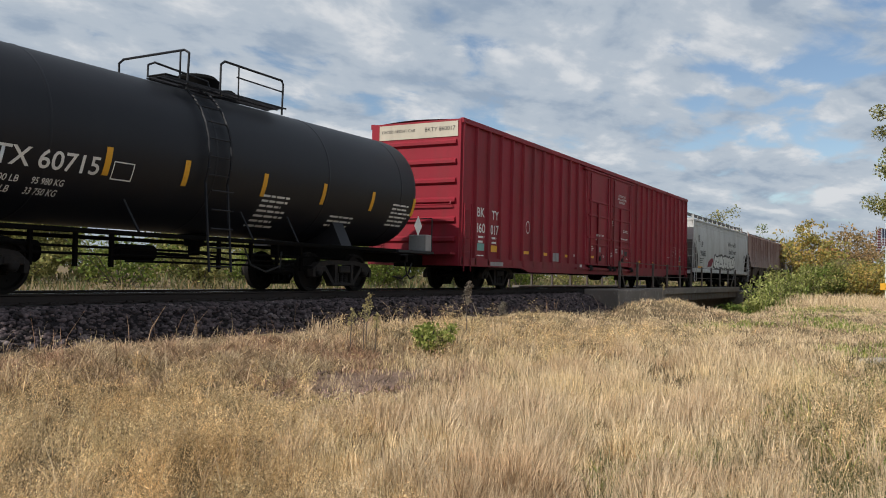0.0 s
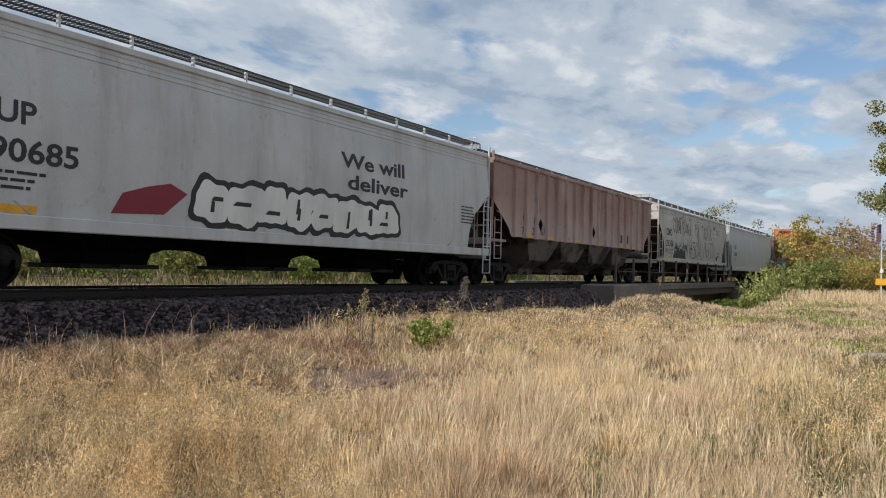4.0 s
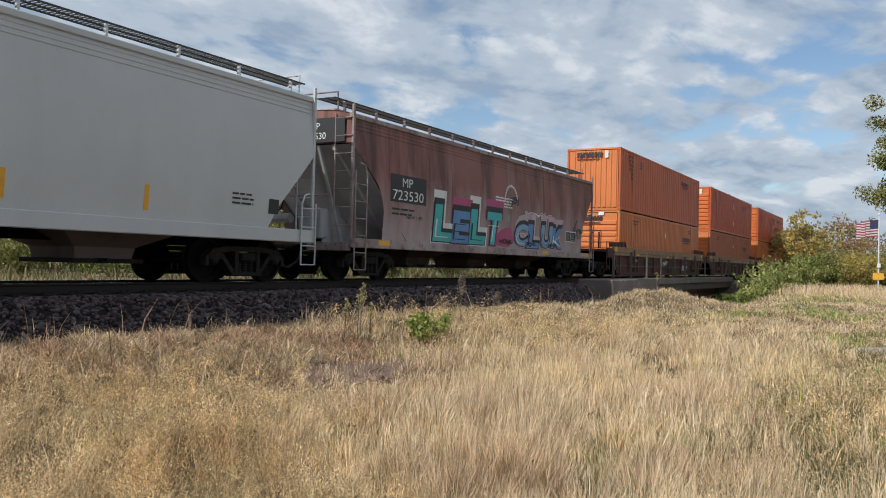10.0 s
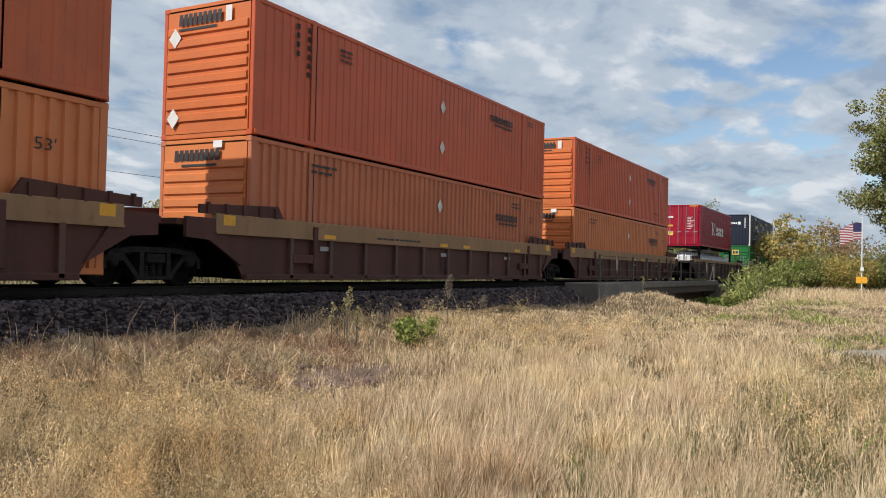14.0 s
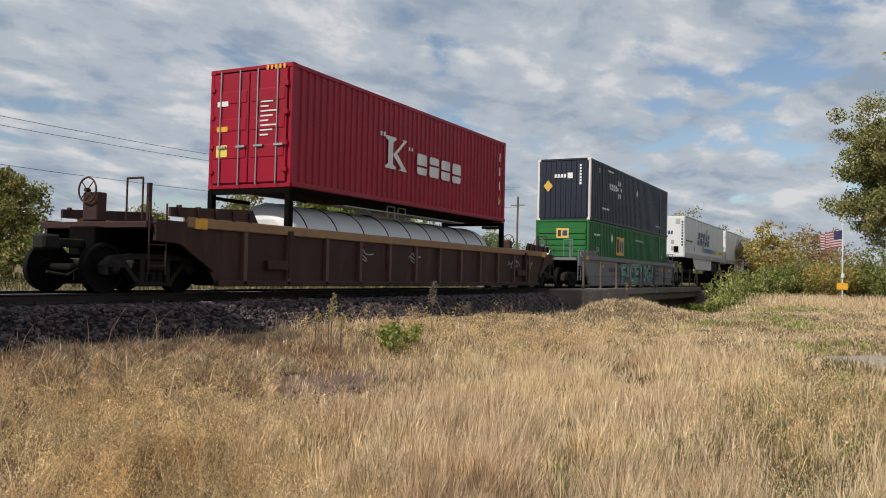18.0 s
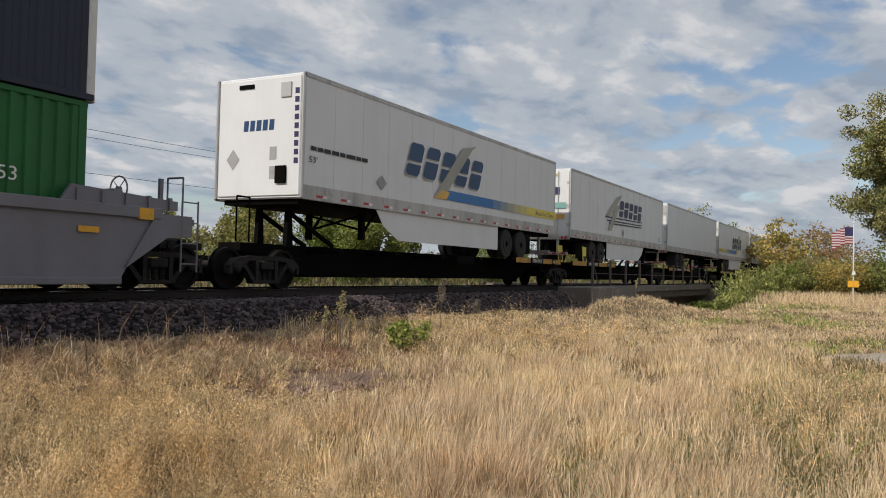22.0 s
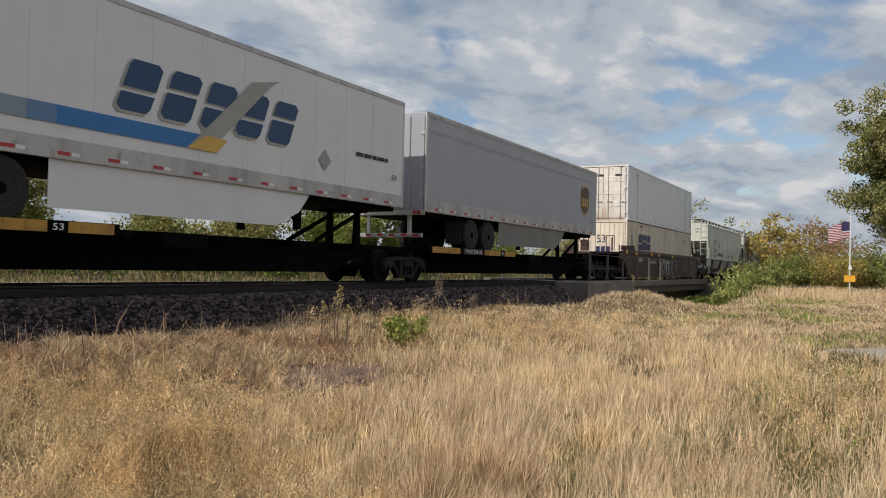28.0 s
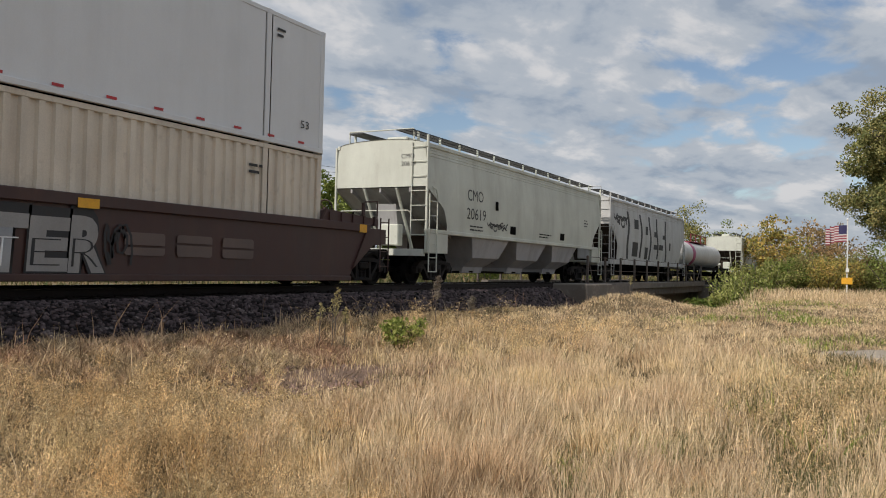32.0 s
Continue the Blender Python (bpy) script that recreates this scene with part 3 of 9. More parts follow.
    for i in range(bays):
        bx = -room / 2 + room * (i + 0.5) / bays
        w = room / bays * 0.5
        s = Shape()
        rings = []
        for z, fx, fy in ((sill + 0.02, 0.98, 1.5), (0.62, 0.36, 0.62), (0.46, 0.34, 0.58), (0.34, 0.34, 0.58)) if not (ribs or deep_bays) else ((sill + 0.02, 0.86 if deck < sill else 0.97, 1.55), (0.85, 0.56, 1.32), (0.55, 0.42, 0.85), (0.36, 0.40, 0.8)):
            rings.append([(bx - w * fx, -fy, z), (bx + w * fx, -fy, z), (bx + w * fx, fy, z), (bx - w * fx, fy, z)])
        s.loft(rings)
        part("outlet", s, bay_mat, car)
        g = Shape().box(bx - w * 0.42, bx + w * 0.42, -0.72, 0.72, 0.34, 0.42, 0.01)
        g.rod((bx - 0.2, -0.95, 0.40), (bx - 0.2, 0.95, 0.40), 0.03)
        part("gate", g, "truck_steel", car)
    for k in (-1, 1):
        truck(car, k * (h - 1.5))
        coupler(car, k * (h + 0.05), k)
        # end platform, posts, ladders, brake gear
        e = k * (h - 0.03)
        part("end_platform", Shape().box(min(e, e - 1.2 * k), max(e, e - 1.2 * k), -1.5, 1.5, deck - 0.2, deck - 0.12, 0.01), end_mat, car)
        cut, cut_z, stop = cuts[0] if k < 0 else cuts[1]
        for y in (-1.56, 1.56):
            part("corner_post", Shape().box(e - 0.035, e + 0.035, y - 0.03, y + 0.03, deck - 0.1, top + (0.25 if y < 0 else 0.0), 0.006), trim, car)
        for y in (-0.55, 0.55):
            part("end_brace", Shape().rod((e, y, cut_z), (e - 1.0 * k, y, deck - 0.1), 0.05), end_mat, car)
        part("end_sill", Shape().box(e - 0.08, e + 0.08, -1.5, 1.5, deck - 0.3, deck - 0.1, 0.01), trim, car)
        lad = Shape().pipe([(e - 0.47 * k, -1.66, deck - 0.75), (e - 0.47 * k, -1.66, stop + 0.45), (e - 0.38 * k, -1.66, stop + 0.65), (e - 0.2 * k, -1.63, stop + 0.7)], 0.019, 6)
        lad.rod((e, -1.66, deck - 0.75), (e, -1.66, stop + 0.5), 0.019)
        z = deck - 0.74
        while z < stop + 0.5:
            lad.rod((e, -1.66, z), (e - 0.47 * k, -1.66, z), 0.013)
            z += 0.40
        part("side_ladder", lad, trim, car)
        lad = Shape().rod((e + 0.05 * k, -1.08, deck - 0.1), (e + 0.05 * k, -1.08, top + 0.05), 0.019)
        z = deck + 0.3
        while z < top:
            lad.rod((e + 0.05 * k, -1.56, z), (e + 0.05 * k, -1.08, z), 0.013)
            z += 0.42
        part("end_ladder", lad, trim, car)
        part("grab_rail", Shape().pipe([(e + 0.05 * k, -1.05, deck + 0.95), (e + 0.09 * k, -1.0, deck + 1.0), (e + 0.09 * k, 1.3, deck + 1.0), (e + 0.05 * k, 1.35, deck + 0.95)], 0.016), trim, car)
        part("brake_hose", Shape().pipe([(e + 0.1 * k, 0.45, 0.85), (e + 0.30 * k, 0.45, 0.72), (e + 0.42 * k, 0.42, 0.45), (e + 0.55 * k, 0.36, 0.38), (e + 0.66 * k, 0.30, 0.45)], 0.025), "rubber", car)
        part("handrail", Shape().pipe([(e, -1.1, top + 0.1), (e + 0.02 * k, -1.1, top + walk_z + rail_z), (e + 0.02 * k, 1.1, top + walk_z + rail_z), (e, 1.1, top + 0.1)], 0.02), trim, car)
    b = Shape().box(-h + 0.25, -h + 0.55, -0.5, 0.1, deck, 1.75, 0.03)
    part("brake_cylinder", b.rod((-h + 0.1, 0.3, 1.5), (-h + 0.1, 0.9, 1.5), 0.12, 10), end_mat, car)
    wheel = Shape().handwheel(-h + 0.02, 0.75, 1.9, 0.25)
    part("brake_wheel", wheel, "truck_steel", car)
    # roof boards and hatches
    for k in (-1, 1):
        s = grate(Shape(), -h - 0.15, h + 0.15, k * 0.62, k * 1.12, top + walk_z) if k < 0 else Shape().box(-h, h, 0.62, 1.12, top + walk_z - 0.04, top + walk_z)
        part("running_board", s, board, car)
        for i in range(13):
            x = -h + 0.3 + (L - 0.6) * i / 12
            part("board_bracket", Shape().box(x - 0.022, x + 0.022, k * 1.09 - 0.03, k * 1.09 + 0.03, top + 0.1, top + walk_z + 0.01), trim, car)
    hatch = Shape().box(-h + 0.9, h - 0.9, -0.36, 0.36, top + 0.2, top + walk_z - 0.02, 0.03)
    part("hatch_trough", hatch, trim, car)
    if ribs:
        for k in (-1, 1):
            for i in range(ribs):
                x = -h + 1.5 + (L - 3.0) * i / (ribs - 1)
                rib = Shape().slab([(x - 0.075, k * 1.6), (x - 0.045, k * 1.70), (x + 0.045, k * 1.70), (x + 0.075, k * 1.6)], "z", sill - 0.02, top - 0.05)
                part("rib", rib, side, car)
    return car, xc, side_y


def stroke_text(parent, words, x, z, h, w, thick, material, follow, name="scrawled_letter", sway=0.12, seed=3):
    """Thin hand-sprayed capitals built from strokes on a 2 by 4 grid."""
    glyph = {"C": "23 14 03 01 10 21", "O": "10 01 03 14 23 21 10", "N": "00 04/04 20/20 24", "F": "00 04/04 24/02 12", "R": "00 04 24 23 02 20",
             "T": "10 14/04 24", "M": "00 04 12 24 20", "Y": "04 12 24/12 10", "X": "00 24/04 20", "I": "10 13/14 14", "A": "00 14 20/02 22",
             "S": "24 04 03 22 20 00", "U": "04 01 10 21 24", "L": "04 00 20", "K": "00 04/24 02 20", "V": "04 10 24", "E": "24 04 00 20/02 12", " ": ""}
    rnd = random.Random(seed)
    step = w / len(words)
    for i, ch in enumerate(words):
        tall = h * rnd.uniform(0.82, 1.1)
        dz = rnd.uniform(-0.08, 0.08) * h
        s = Shape()
        for run in glyph[ch].split("/") if glyph[ch] else ():
            pts = [(x + i * step + (int(p[0]) / 2) * step * 0.66 + rnd.uniform(-1, 1) * sway * step * 0.5, z + dz + int(p[1]) / 4 * tall + rnd.uniform(-1, 1) * 0.02 * h) for p in run.split()]
            if len(pts) == 2 and abs(pts[0][1] - pts[1][1]) < 0.02 * h and abs(pts[0][0] - pts[1][0]) < 0.05 * step:
                pts[1] = (pts[0][0] + thick, pts[0][1] + thick)
            rows = []
            for j, (px, pz) in enumerate(pts):
                a, b = Vector(pts[max(0, j - 1)]), Vector(pts[min(len(pts) - 1, j + 1)])
                d = (b - a).normalized() if (b - a).length > 1e-6 else Vector((1, 0))
                q = thick / 2 * rnd.uniform(0.8, 1.25)
                rows.append([(px - d.y * q, pz + d.x * q), (px + d.y * q, pz - d.x * q)])
            fine = []
            for r0, r1 in zip(rows, rows[1:]):
                for t in (0.0, 0.25, 0.5, 0.75):
                    fine.append([tuple(u + (w_ - u) * t for u, w_ in zip(p0, p1)) for p0, p1 in zip(r0, r1)])
            fine.append(rows[-1])
            get = follow if callable(follow) else (lambda zz: follow)
            s.sheet([[(px, get(pz), pz) for px, pz in r] for r in fine])
        if s.v:
            part(name, s, material, parent)


def scrawl(parent, x, z, h, w, thick, material, follow, seed=3, loops=7):
    """A looping sprayed scribble that spells nothing."""
    rnd = random.Random(seed)
    get = follow if callable(follow) else (lambda zz: follow)
    ph, n, row = rnd.uniform(0, 6.28), loops * 12, []
    for i in range(n + 1):
        t = i / n
        a = t * loops * 6.283 + ph
        px = x + w * t + 0.42 * w / loops * math.cos(1.37 * a) + 0.22 * w / loops * math.sin(2.9 * a)
        pz = z + h * (0.5 + 0.34 * math.sin(a) * (0.6 + 0.4 * math.sin(0.73 * a + ph)) + 0.16 * math.sin(2.1 * a))
        row.append(Vector((px, pz)))
    s, quads = Shape(), []
    for i, p in enumerate(row):
        d = (row[min(n, i + 1)] - row[max(0, i - 1)]).normalized() * thick / 2
        quads.append([(p.x - d.y, get(p.y + d.x), p.y + d.x), (p.x + d.y, get(p.y - d.x), p.y - d.x)])
    return part("scrawl", s.sheet(quads), material, parent)


def flame_figures(parent, x, z, w, h, fill, edge, follow, seed=5):
    """Sprayed dark figures with ragged pointed tops, a pale rim and pale inner curves."""
    get = follow if callable(follow) else (lambda zz: follow)
    rnd = random.Random(seed)
    n = 3
    for i in range(n):
        cx, ww, hh = x + w * (i + 0.5) / n, w / n * 0.72, h * rnd.uniform(0.82, 1.0)
        tips = [(u, (0.62 + 0.38 * (k % 2)) * (1 - 0.35 * abs(u)) * rnd.uniform(0.9, 1.08)) for k, u in enumerate(np.linspace(-1, 1, 9))]
        for mat, grow, lift in ((edge, 0.07, 0.006), (fill, 0.0, 0.011)):
            rows = []
            for q in np.linspace(0, 1, 7):
                rows.append([(cx + u * (ww + grow) * (1 - 0.25 * q), get(z + (hh * v + grow) * q) - lift - 0.002 * i, z - grow * 0.3 + (hh * v + grow) * q) for u, v in tips])
            part("sprayed_figure", Shape().sheet(rows), mat, parent)
        for k in range(2):
            a0, r = rnd.uniform(0.2, 1.2), rnd.uniform(0.12, 0.2)
            ox, oz = cx + rnd.uniform(-0.3, 0.3) * ww, z + hh * rnd.uniform(0.25, 0.5)
            arc = [[(ox + q * r * math.cos(a0 + t), get(oz + q * r * math.sin(a0 + t)) - 0.018, oz + q * r * math.sin(a0 + t)) for q in (0.88, 1.12)] for t in np.linspace(0, 2.6, 9)]
            part("sprayed_curve", Shape().sheet(arc), edge, parent)


def blob_tag(parent, x0, x1, z0, z1, count, fill, edge, follow, seed=1, extra=None):
    """A sprayed mural of swollen, overlapping shapes with dark outlines; no lettering in it."""
    get = follow if callable(follow) else (lambda z: follow)
    rnd = random.Random(seed)
    step = (x1 - x0) / count
    for i in range(count):
        cx, cz = x0 + step * (i + 0.5), (z0 + z1) / 2 + rnd.uniform(-0.05, 0.05) * (z1 - z0)
        w, h = step * rnd.uniform(0.50, 0.60), (z1 - z0) / 2 * rnd.uniform(0.86, 1.0)
        tilt, ph, lobes = rnd.uniform(-0.10, 0.22), rnd.uniform(0, 6.28), rnd.choice((2, 3, 3, 4))
        rise = 0.002 * (i % 2)
        for mat, grow, lift in ((extra or edge, 0.11, 0.0), (edge, 0.05, 0.004), (fill, 0.0, 0.008)):
            ring = []
            for k in range(36):
                a = 2 * math.pi * k / 36
                c, q = math.cos(a), math.sin(a)
                r = (abs(c) ** 4 + abs(q) ** 4) ** -0.25 * (1 + 0.10 * math.sin(lobes * a + ph) + 0.06 * math.sin(7 * a + ph * 2))
                ring.append((c * r, q * r))
            s = Shape()
            rows = []
            for f in (0.0, 0.35, 0.7, 1.0):
                row = []
                for c, q in ring + ring[:1]:
                    px, pz = cx + c * (w + grow) * f, cz + q * (h + grow) * f
                    px += (pz - cz) * tilt
                    row.append((px, get(pz) - lift - rise, pz))
                rows.append(row)
            s.sheet(rows)
            part("mural_shape", s, mat, parent)
        for j in range(rnd.choice((1, 2, 2))):  # dark creases inside a shape
            px, pz = cx + rnd.uniform(-0.35, 0.3) * w, cz + rnd.uniform(-0.45, 0.35) * h
            lw, lh = (0.05, rnd.uniform(0.25, 0.6) * h) if rnd.random() < 0.6 else (rnd.uniform(0.3, 0.55) * w, 0.04)
            s = Shape()
            decal(s, [(px - lw, pz - lh), (px + lw, pz - lh), (px + lw + tilt * lh, pz + lh), (px - lw * 0.6 + tilt * lh, pz + lh)], get, 0.013)
            part("mural_crease", s, edge, parent)
        for j in range(1):
            px, pz = cx - 0.55 * w, cz + 0.6 * h
            part("mural_shine", decal(Shape(), [(px, pz - 0.05), (px + 0.35 * w, pz), (px + 0.35 * w, pz + 0.05), (px, pz)], get, 0.013), "letter_white", parent)


def mural(car, words, x0, x1, z0, z1, fill, edge, follow, lean=0.05, seed=1, halo=None):
    """Fat sprayed capitals with a dark outline, and a soft-edged ground behind them."""
    get = follow if callable(follow) else (lambda z: follow)
    rnd = random.Random(seed)
    step = (x1 - x0) / len(words)
    for i, c in enumerate(words):
        z, hh = z0 + rnd.uniform(0, 0.06), (z1 - z0) * rnd.uniform(0.88, 1.0)
        x = x0 + i * step + rnd.uniform(-0.03, 0.03) * step
        if halo:  # a pale ground that follows each letter, drawn past its outline
            letters(car, c, x - 0.07 * step, z - 0.06, hh + 0.15, halo[i % len(halo)], lambda q: get(q) - 0.010, step * 1.18, 0.15, lean, "mural_halo")
        letters(car, c, x - 0.03 * step, z - 0.03, hh + 0.07, edge, lambda q: get(q) - 0.017, step * 1.07, 0.10, lean, "mural_outline")
        letters(car, c, x + 0.02 * step, z, hh, fill[i % len(fill)], lambda q: get(q) - 0.022, step * 0.97, 0.055, lean, "mural_letter")
        letters(car, c, x + 0.10 * step, z + 0.12 * hh, hh * 0.62, "letter_white" if (i + seed) % 3 == 0 else edge, lambda q: get(q) - 0.026, step * 0.70, -0.03, lean, "mural_crease")


def rect(parent, name, x0, x1, z0, z1, material, follow, lift=0.0, skew=0.0):
    return part(name, decal(Shape(), [(x0, z0), (x1, z0), (x1 + skew, z1), (x0 + skew, z1)], follow, lift), material, parent)


def word_blocks(parent, x0, x1, z0, z1, count, material, follow, lean=0.0, name="brand_mark", gap=0.24, lift=0.0):
    """A brand's word as a row of plain slit blocks in its colour."""
    step, tall = (x1 - x0) / count, z1 - z0
    for i in range(count):
        a, b = x0 + step * i, x0 + step * (i + 1 - gap)
        c = min(0.16 * (b - a), 0.10 * tall)
        slit = z0 + tall * (0.40, 0.58, 0.48)[i % 3]
        s = Shape()
        for p, q, cut in ((z0, slit - 0.05 * tall, 1), (slit + 0.05 * tall, z1, -1)):
            dp, dq = lean * (p - z0), lean * (q - z0)
            if cut > 0:
                decal(s, [(a + c + dp, p), (b - c + dp, p), (b + dp, p + c), (b + dq, q), (a + dq, q), (a + dp, p + c)], follow, lift)
            else:
                decal(s, [(a + dp, p), (b + dp, p), (b + dq, q - c), (b - c + dq, q), (a + c + dq, q), (a + dq, q - c)], follow, lift)
        part(name, s, material, parent)


def build_hoppers():
    # pale grey hopper with large mural
    car, xc, sy = hopper("covered_hopper", "light grey curved-side covered hopper car with sprayed mural", -104.55, -86.98, "hopper_grey", "hopper_grey", "hopper_grey", sill=1.12, bays=3, slope_mat="worn_grey", marks=(("UP", 0.45, 3.45, 0.16), ("90685", 0.55, 3.2, 0.16)))
    letters(car, "UP", -102.71 - xc, 2.43, 0.34, "letter_black", sy, 0.63, 0.02)
    letters(car, "90685", -102.8 - xc, 1.87, 0.34, "letter_black", sy, 1.45, 0.02)
    letters(car, "We will", -94.57 - xc, 2.74, 0.34, "letter_black", sy, 2.7, 0.025)
    letters(car, "deliver", -94.3 - xc, 2.25, 0.34, "letter_black", sy, 2.6, 0.025)
    blob_tag(car, -98.9 - xc, -92.2 - xc, 1.24, 2.02, 8, "letter_white", "letter_black", sy, 4)
    part("sprayed_paw", decal(Shape(), [(-100.7 - xc, 1.25), (-99.6 - xc, 1.3), (-99.1 - xc, 1.7), (-99.5 - xc, 1.85), (-100 - xc, 1.75), (-100.5 - xc, 1.6)], sy), "flag_red", car)
    bars(car, -102.9 - xc, 1.75, 1.1, 3, 0.11, "letter_black", sy)
    bars(car, -88.8 - xc, 2.3, 0.9, 6, 0.09, "letter_black", sy)
    rect(car, "yellow_plate", -103.2 - xc, -102.0 - xc, 1.14, 1.26, "yellow", sy)
    for i in range(5):
        rect(car, "code_bar", -103.3 - xc + i * 0.085, -103.26 - xc + i * 0.085, 2.72, 3.12, "letter_black", sy)

    # rusty ribbed hopper
    car, xc, sy = hopper("covered_hopper", "rusty brown ribbed covered hopper car with faded lettering", -86.75, -69.1, "hopper_brown", "hopper_brown", "worn_grey",
                         sill=1.58, top=3.93, bays=4, sill_deep=0, bulge=0, ribs=17, cuts=((1.5, 2.65, 1.62), (1.5, 2.65, 1.62)), walk_z=0.30, bay_mat="bay_flaked")
    letters(car, "NEW 5-77", -80.66 - xc, 1.66, 0.08, "letter_black", -1.608, 0.5, 0.01)
    letters(car, "M", -84.46 - xc, 2.12, 0.22, "letter_black", -1.608, 0.24)
    letters(car, "P", -83.55 - xc, 2.10, 0.22, "letter_black", -1.608, 0.17)
    letters(car, "72", -84.57 - xc, 1.68, 0.26, "letter_black", -1.608, 0.46)
    letters(car, "29", -83.72 - xc, 1.70, 0.26, "letter_black", -1.608, 0.46)
    letters(car, "67", -82.95 - xc, 1.72, 0.26, "letter_black", -1.608, 0.42)
    pitch = (17.65 - 3.0) / 16
    for i in range(16):
        x = -8.825 + 1.5 + pitch * i + 0.14
        if i in (1, 3, 6, 9, 12, 14):
            rect(car, "yellow_plate", x, x + 0.6, 1.60, 1.70, "yellow", -1.607)
        if i in (4, 5, 7, 9, 10):
            bars(car, x + 0.02, 2.15, 0.55, 5, 0.09, "letter_faded", -1.607)
        if i in (12, 13):
            rect(car, "dark_panel", x + 0.05, x + 0.45, 1.80, 2.15, "letter_black", -1.607)
        if i in (2, 8):
            part("placard", decal(Shape(), [(x + 0.3, 1.85), (x + 0.5, 2.08), (x + 0.3, 2.31), (x + 0.1, 2.08)], -1.607), "under", car)
    ring = Shape()
    for i in range(28):
        a, b = 2 * math.pi * i / 28, 2 * math.pi * (i + 0.8) / 28
        cx, cz = -76.0 - xc, 2.75
        decal(ring, [(cx + r * math.cos(t), cz + r * math.sin(t)) for r, t in ((0.395, a), (0.43, a), (0.43, b), (0.395, b))], -1.607)
    part("round_emblem", ring, "letter_faded", car)
    bars(car, -76.3 - xc, 2.9, 0.6, 3, 0.12, "letter_faded", -1.607)

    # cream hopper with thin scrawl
    # slope sheets far darker than the cream: dirt plus the recess's painted-in shade
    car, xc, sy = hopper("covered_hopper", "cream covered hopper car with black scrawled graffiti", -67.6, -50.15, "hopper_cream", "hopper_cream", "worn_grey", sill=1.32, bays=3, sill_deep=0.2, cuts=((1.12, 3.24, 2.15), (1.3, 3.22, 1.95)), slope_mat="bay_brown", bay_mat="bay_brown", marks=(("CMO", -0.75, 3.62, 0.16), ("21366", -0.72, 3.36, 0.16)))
    letters(car, "CMO", -66.04 - xc, 2.53, 0.36, "letter_black", sy, 1.18, 0.028)
    letters(car, "21366", -66.08 - xc, 1.95, 0.34, "letter_black", sy, 1.46, 0.028)
    stroke_text(car, "CONFRONT", -64.6 - xc, 2.76, 0.90, 4.3, 0.072, "letter_black", lambda z: sy(z) - 0.002)
    stroke_text(car, "MY TOXIC", -59.3 - xc, 2.66, 0.84, 4.7, 0.072, "letter_black", lambda z: sy(z) - 0.002, seed=5)
    stroke_text(car, "MASCULINITY", -61.3 - xc, 1.50, 1.08, 7.3, 0.072, "letter_black", lambda z: sy(z) - 0.002, seed=8)
    flame_figures(car, -64.4 - xc, 1.36, 2.5, 1.15, "letter_black", "letter_white", sy)
    part("sprayed_disc", decal(Shape(), [(-61.75 - xc + 0.22 * math.cos(a), 1.98 + 0.22 * math.sin(a)) for a in np.linspace(0, 6.0, 16)], sy), "letter_black", car)
    cx = -53.9 - xc
    out = lambda z: sy(z) - 0.012
    part("shield_mark", decal(Shape(), [(cx + a, b) for a, b in ((0, 2.92), (0.2, 3.0), (0.33, 3.12), (0.33, 3.60), (0.26, 3.66), (0, 3.68), (-0.26, 3.66), (-0.33, 3.60), (-0.33, 3.12), (-0.2, 3.0))], out), "letter_white", car)
    part("shield_band", decal(Shape(), [(cx + a, b) for a, b in ((-0.30, 3.38), (0.30, 3.38), (0.30, 3.58), (0.24, 3.63), (0, 3.65), (-0.24, 3.63), (-0.30, 3.58))], lambda z: sy(z) - 0.016), "letter_blue", car)
    for a in (-0.22, -0.11, 0.0, 0.11, 0.22):
        part("shield_stripe", decal(Shape(), [(cx + a - 0.022, 3.06), (cx + a + 0.022, 3.06), (cx + a + 0.022, 3.34), (cx + a - 0.022, 3.34)], lambda z: sy(z) - 0.016), "red_mark", car)
    letters(car, "BUILDING", -53.3 - xc, 3.30, 0.15, "letter_black", sy, 1.0)
    letters(car, "AMERICA", -53.3 - xc, 3.08, 0.15, "letter_black", sy, 1.0)
    letters(car, "LD LMT  223900", -65.55 - xc, 1.74, 0.10, "letter_black", sy, 0.95, 0.012)
    letters(car, "LT WT    62100", -65.55 - xc, 1.58, 0.10, "letter_black", sy, 0.95, 0.012)
    bars(car, -66.15 - xc, 1.82, 0.5, 3, 0.08, "letter_black", sy)
    bars(car, -53.0 - xc, 1.95, 0.7, 4, 0.1, "letter_black", sy)
    rect(car, "dark_panel", -53.5 - xc, -53.0 - xc, 1.45, 1.68, "letter_black", sy)
    rect(car, "yellow_plate", -65.5 - xc, -64.4 - xc, 1.34, 1.42, "yellow", sy)

    # clean grey hopper
    car, xc, sy = hopper("covered_hopper", "clean light grey long covered hopper car", -48.95, -29.3, "hopper_clean", "hopper_clean", "hopper_clean", sill=1.12, bays=4, sill_deep=0.27, cuts=((1.1, 2.78, 1.95), (1.5, 2.78, 1.2)), slope_mat="hopper_clean", bay_mat="bay_grey", marks=(("EQUX", 0.35, 3.5, 0.17), ("630626", 0.5, 3.22, 0.17)))
    letters(car, "EQUX", -46.97 - xc, 2.36, 0.28, "letter_black", sy, 0.62, 0.035)
    letters(car, "630626", -47.0 - xc, 1.90, 0.28, "letter_black", sy, 0.9, 0.032)
    letters(car, "LD LMT   219800 LB", -47.1 - xc, 1.66, 0.085, "letter_black", sy, 0.85, 0.012)
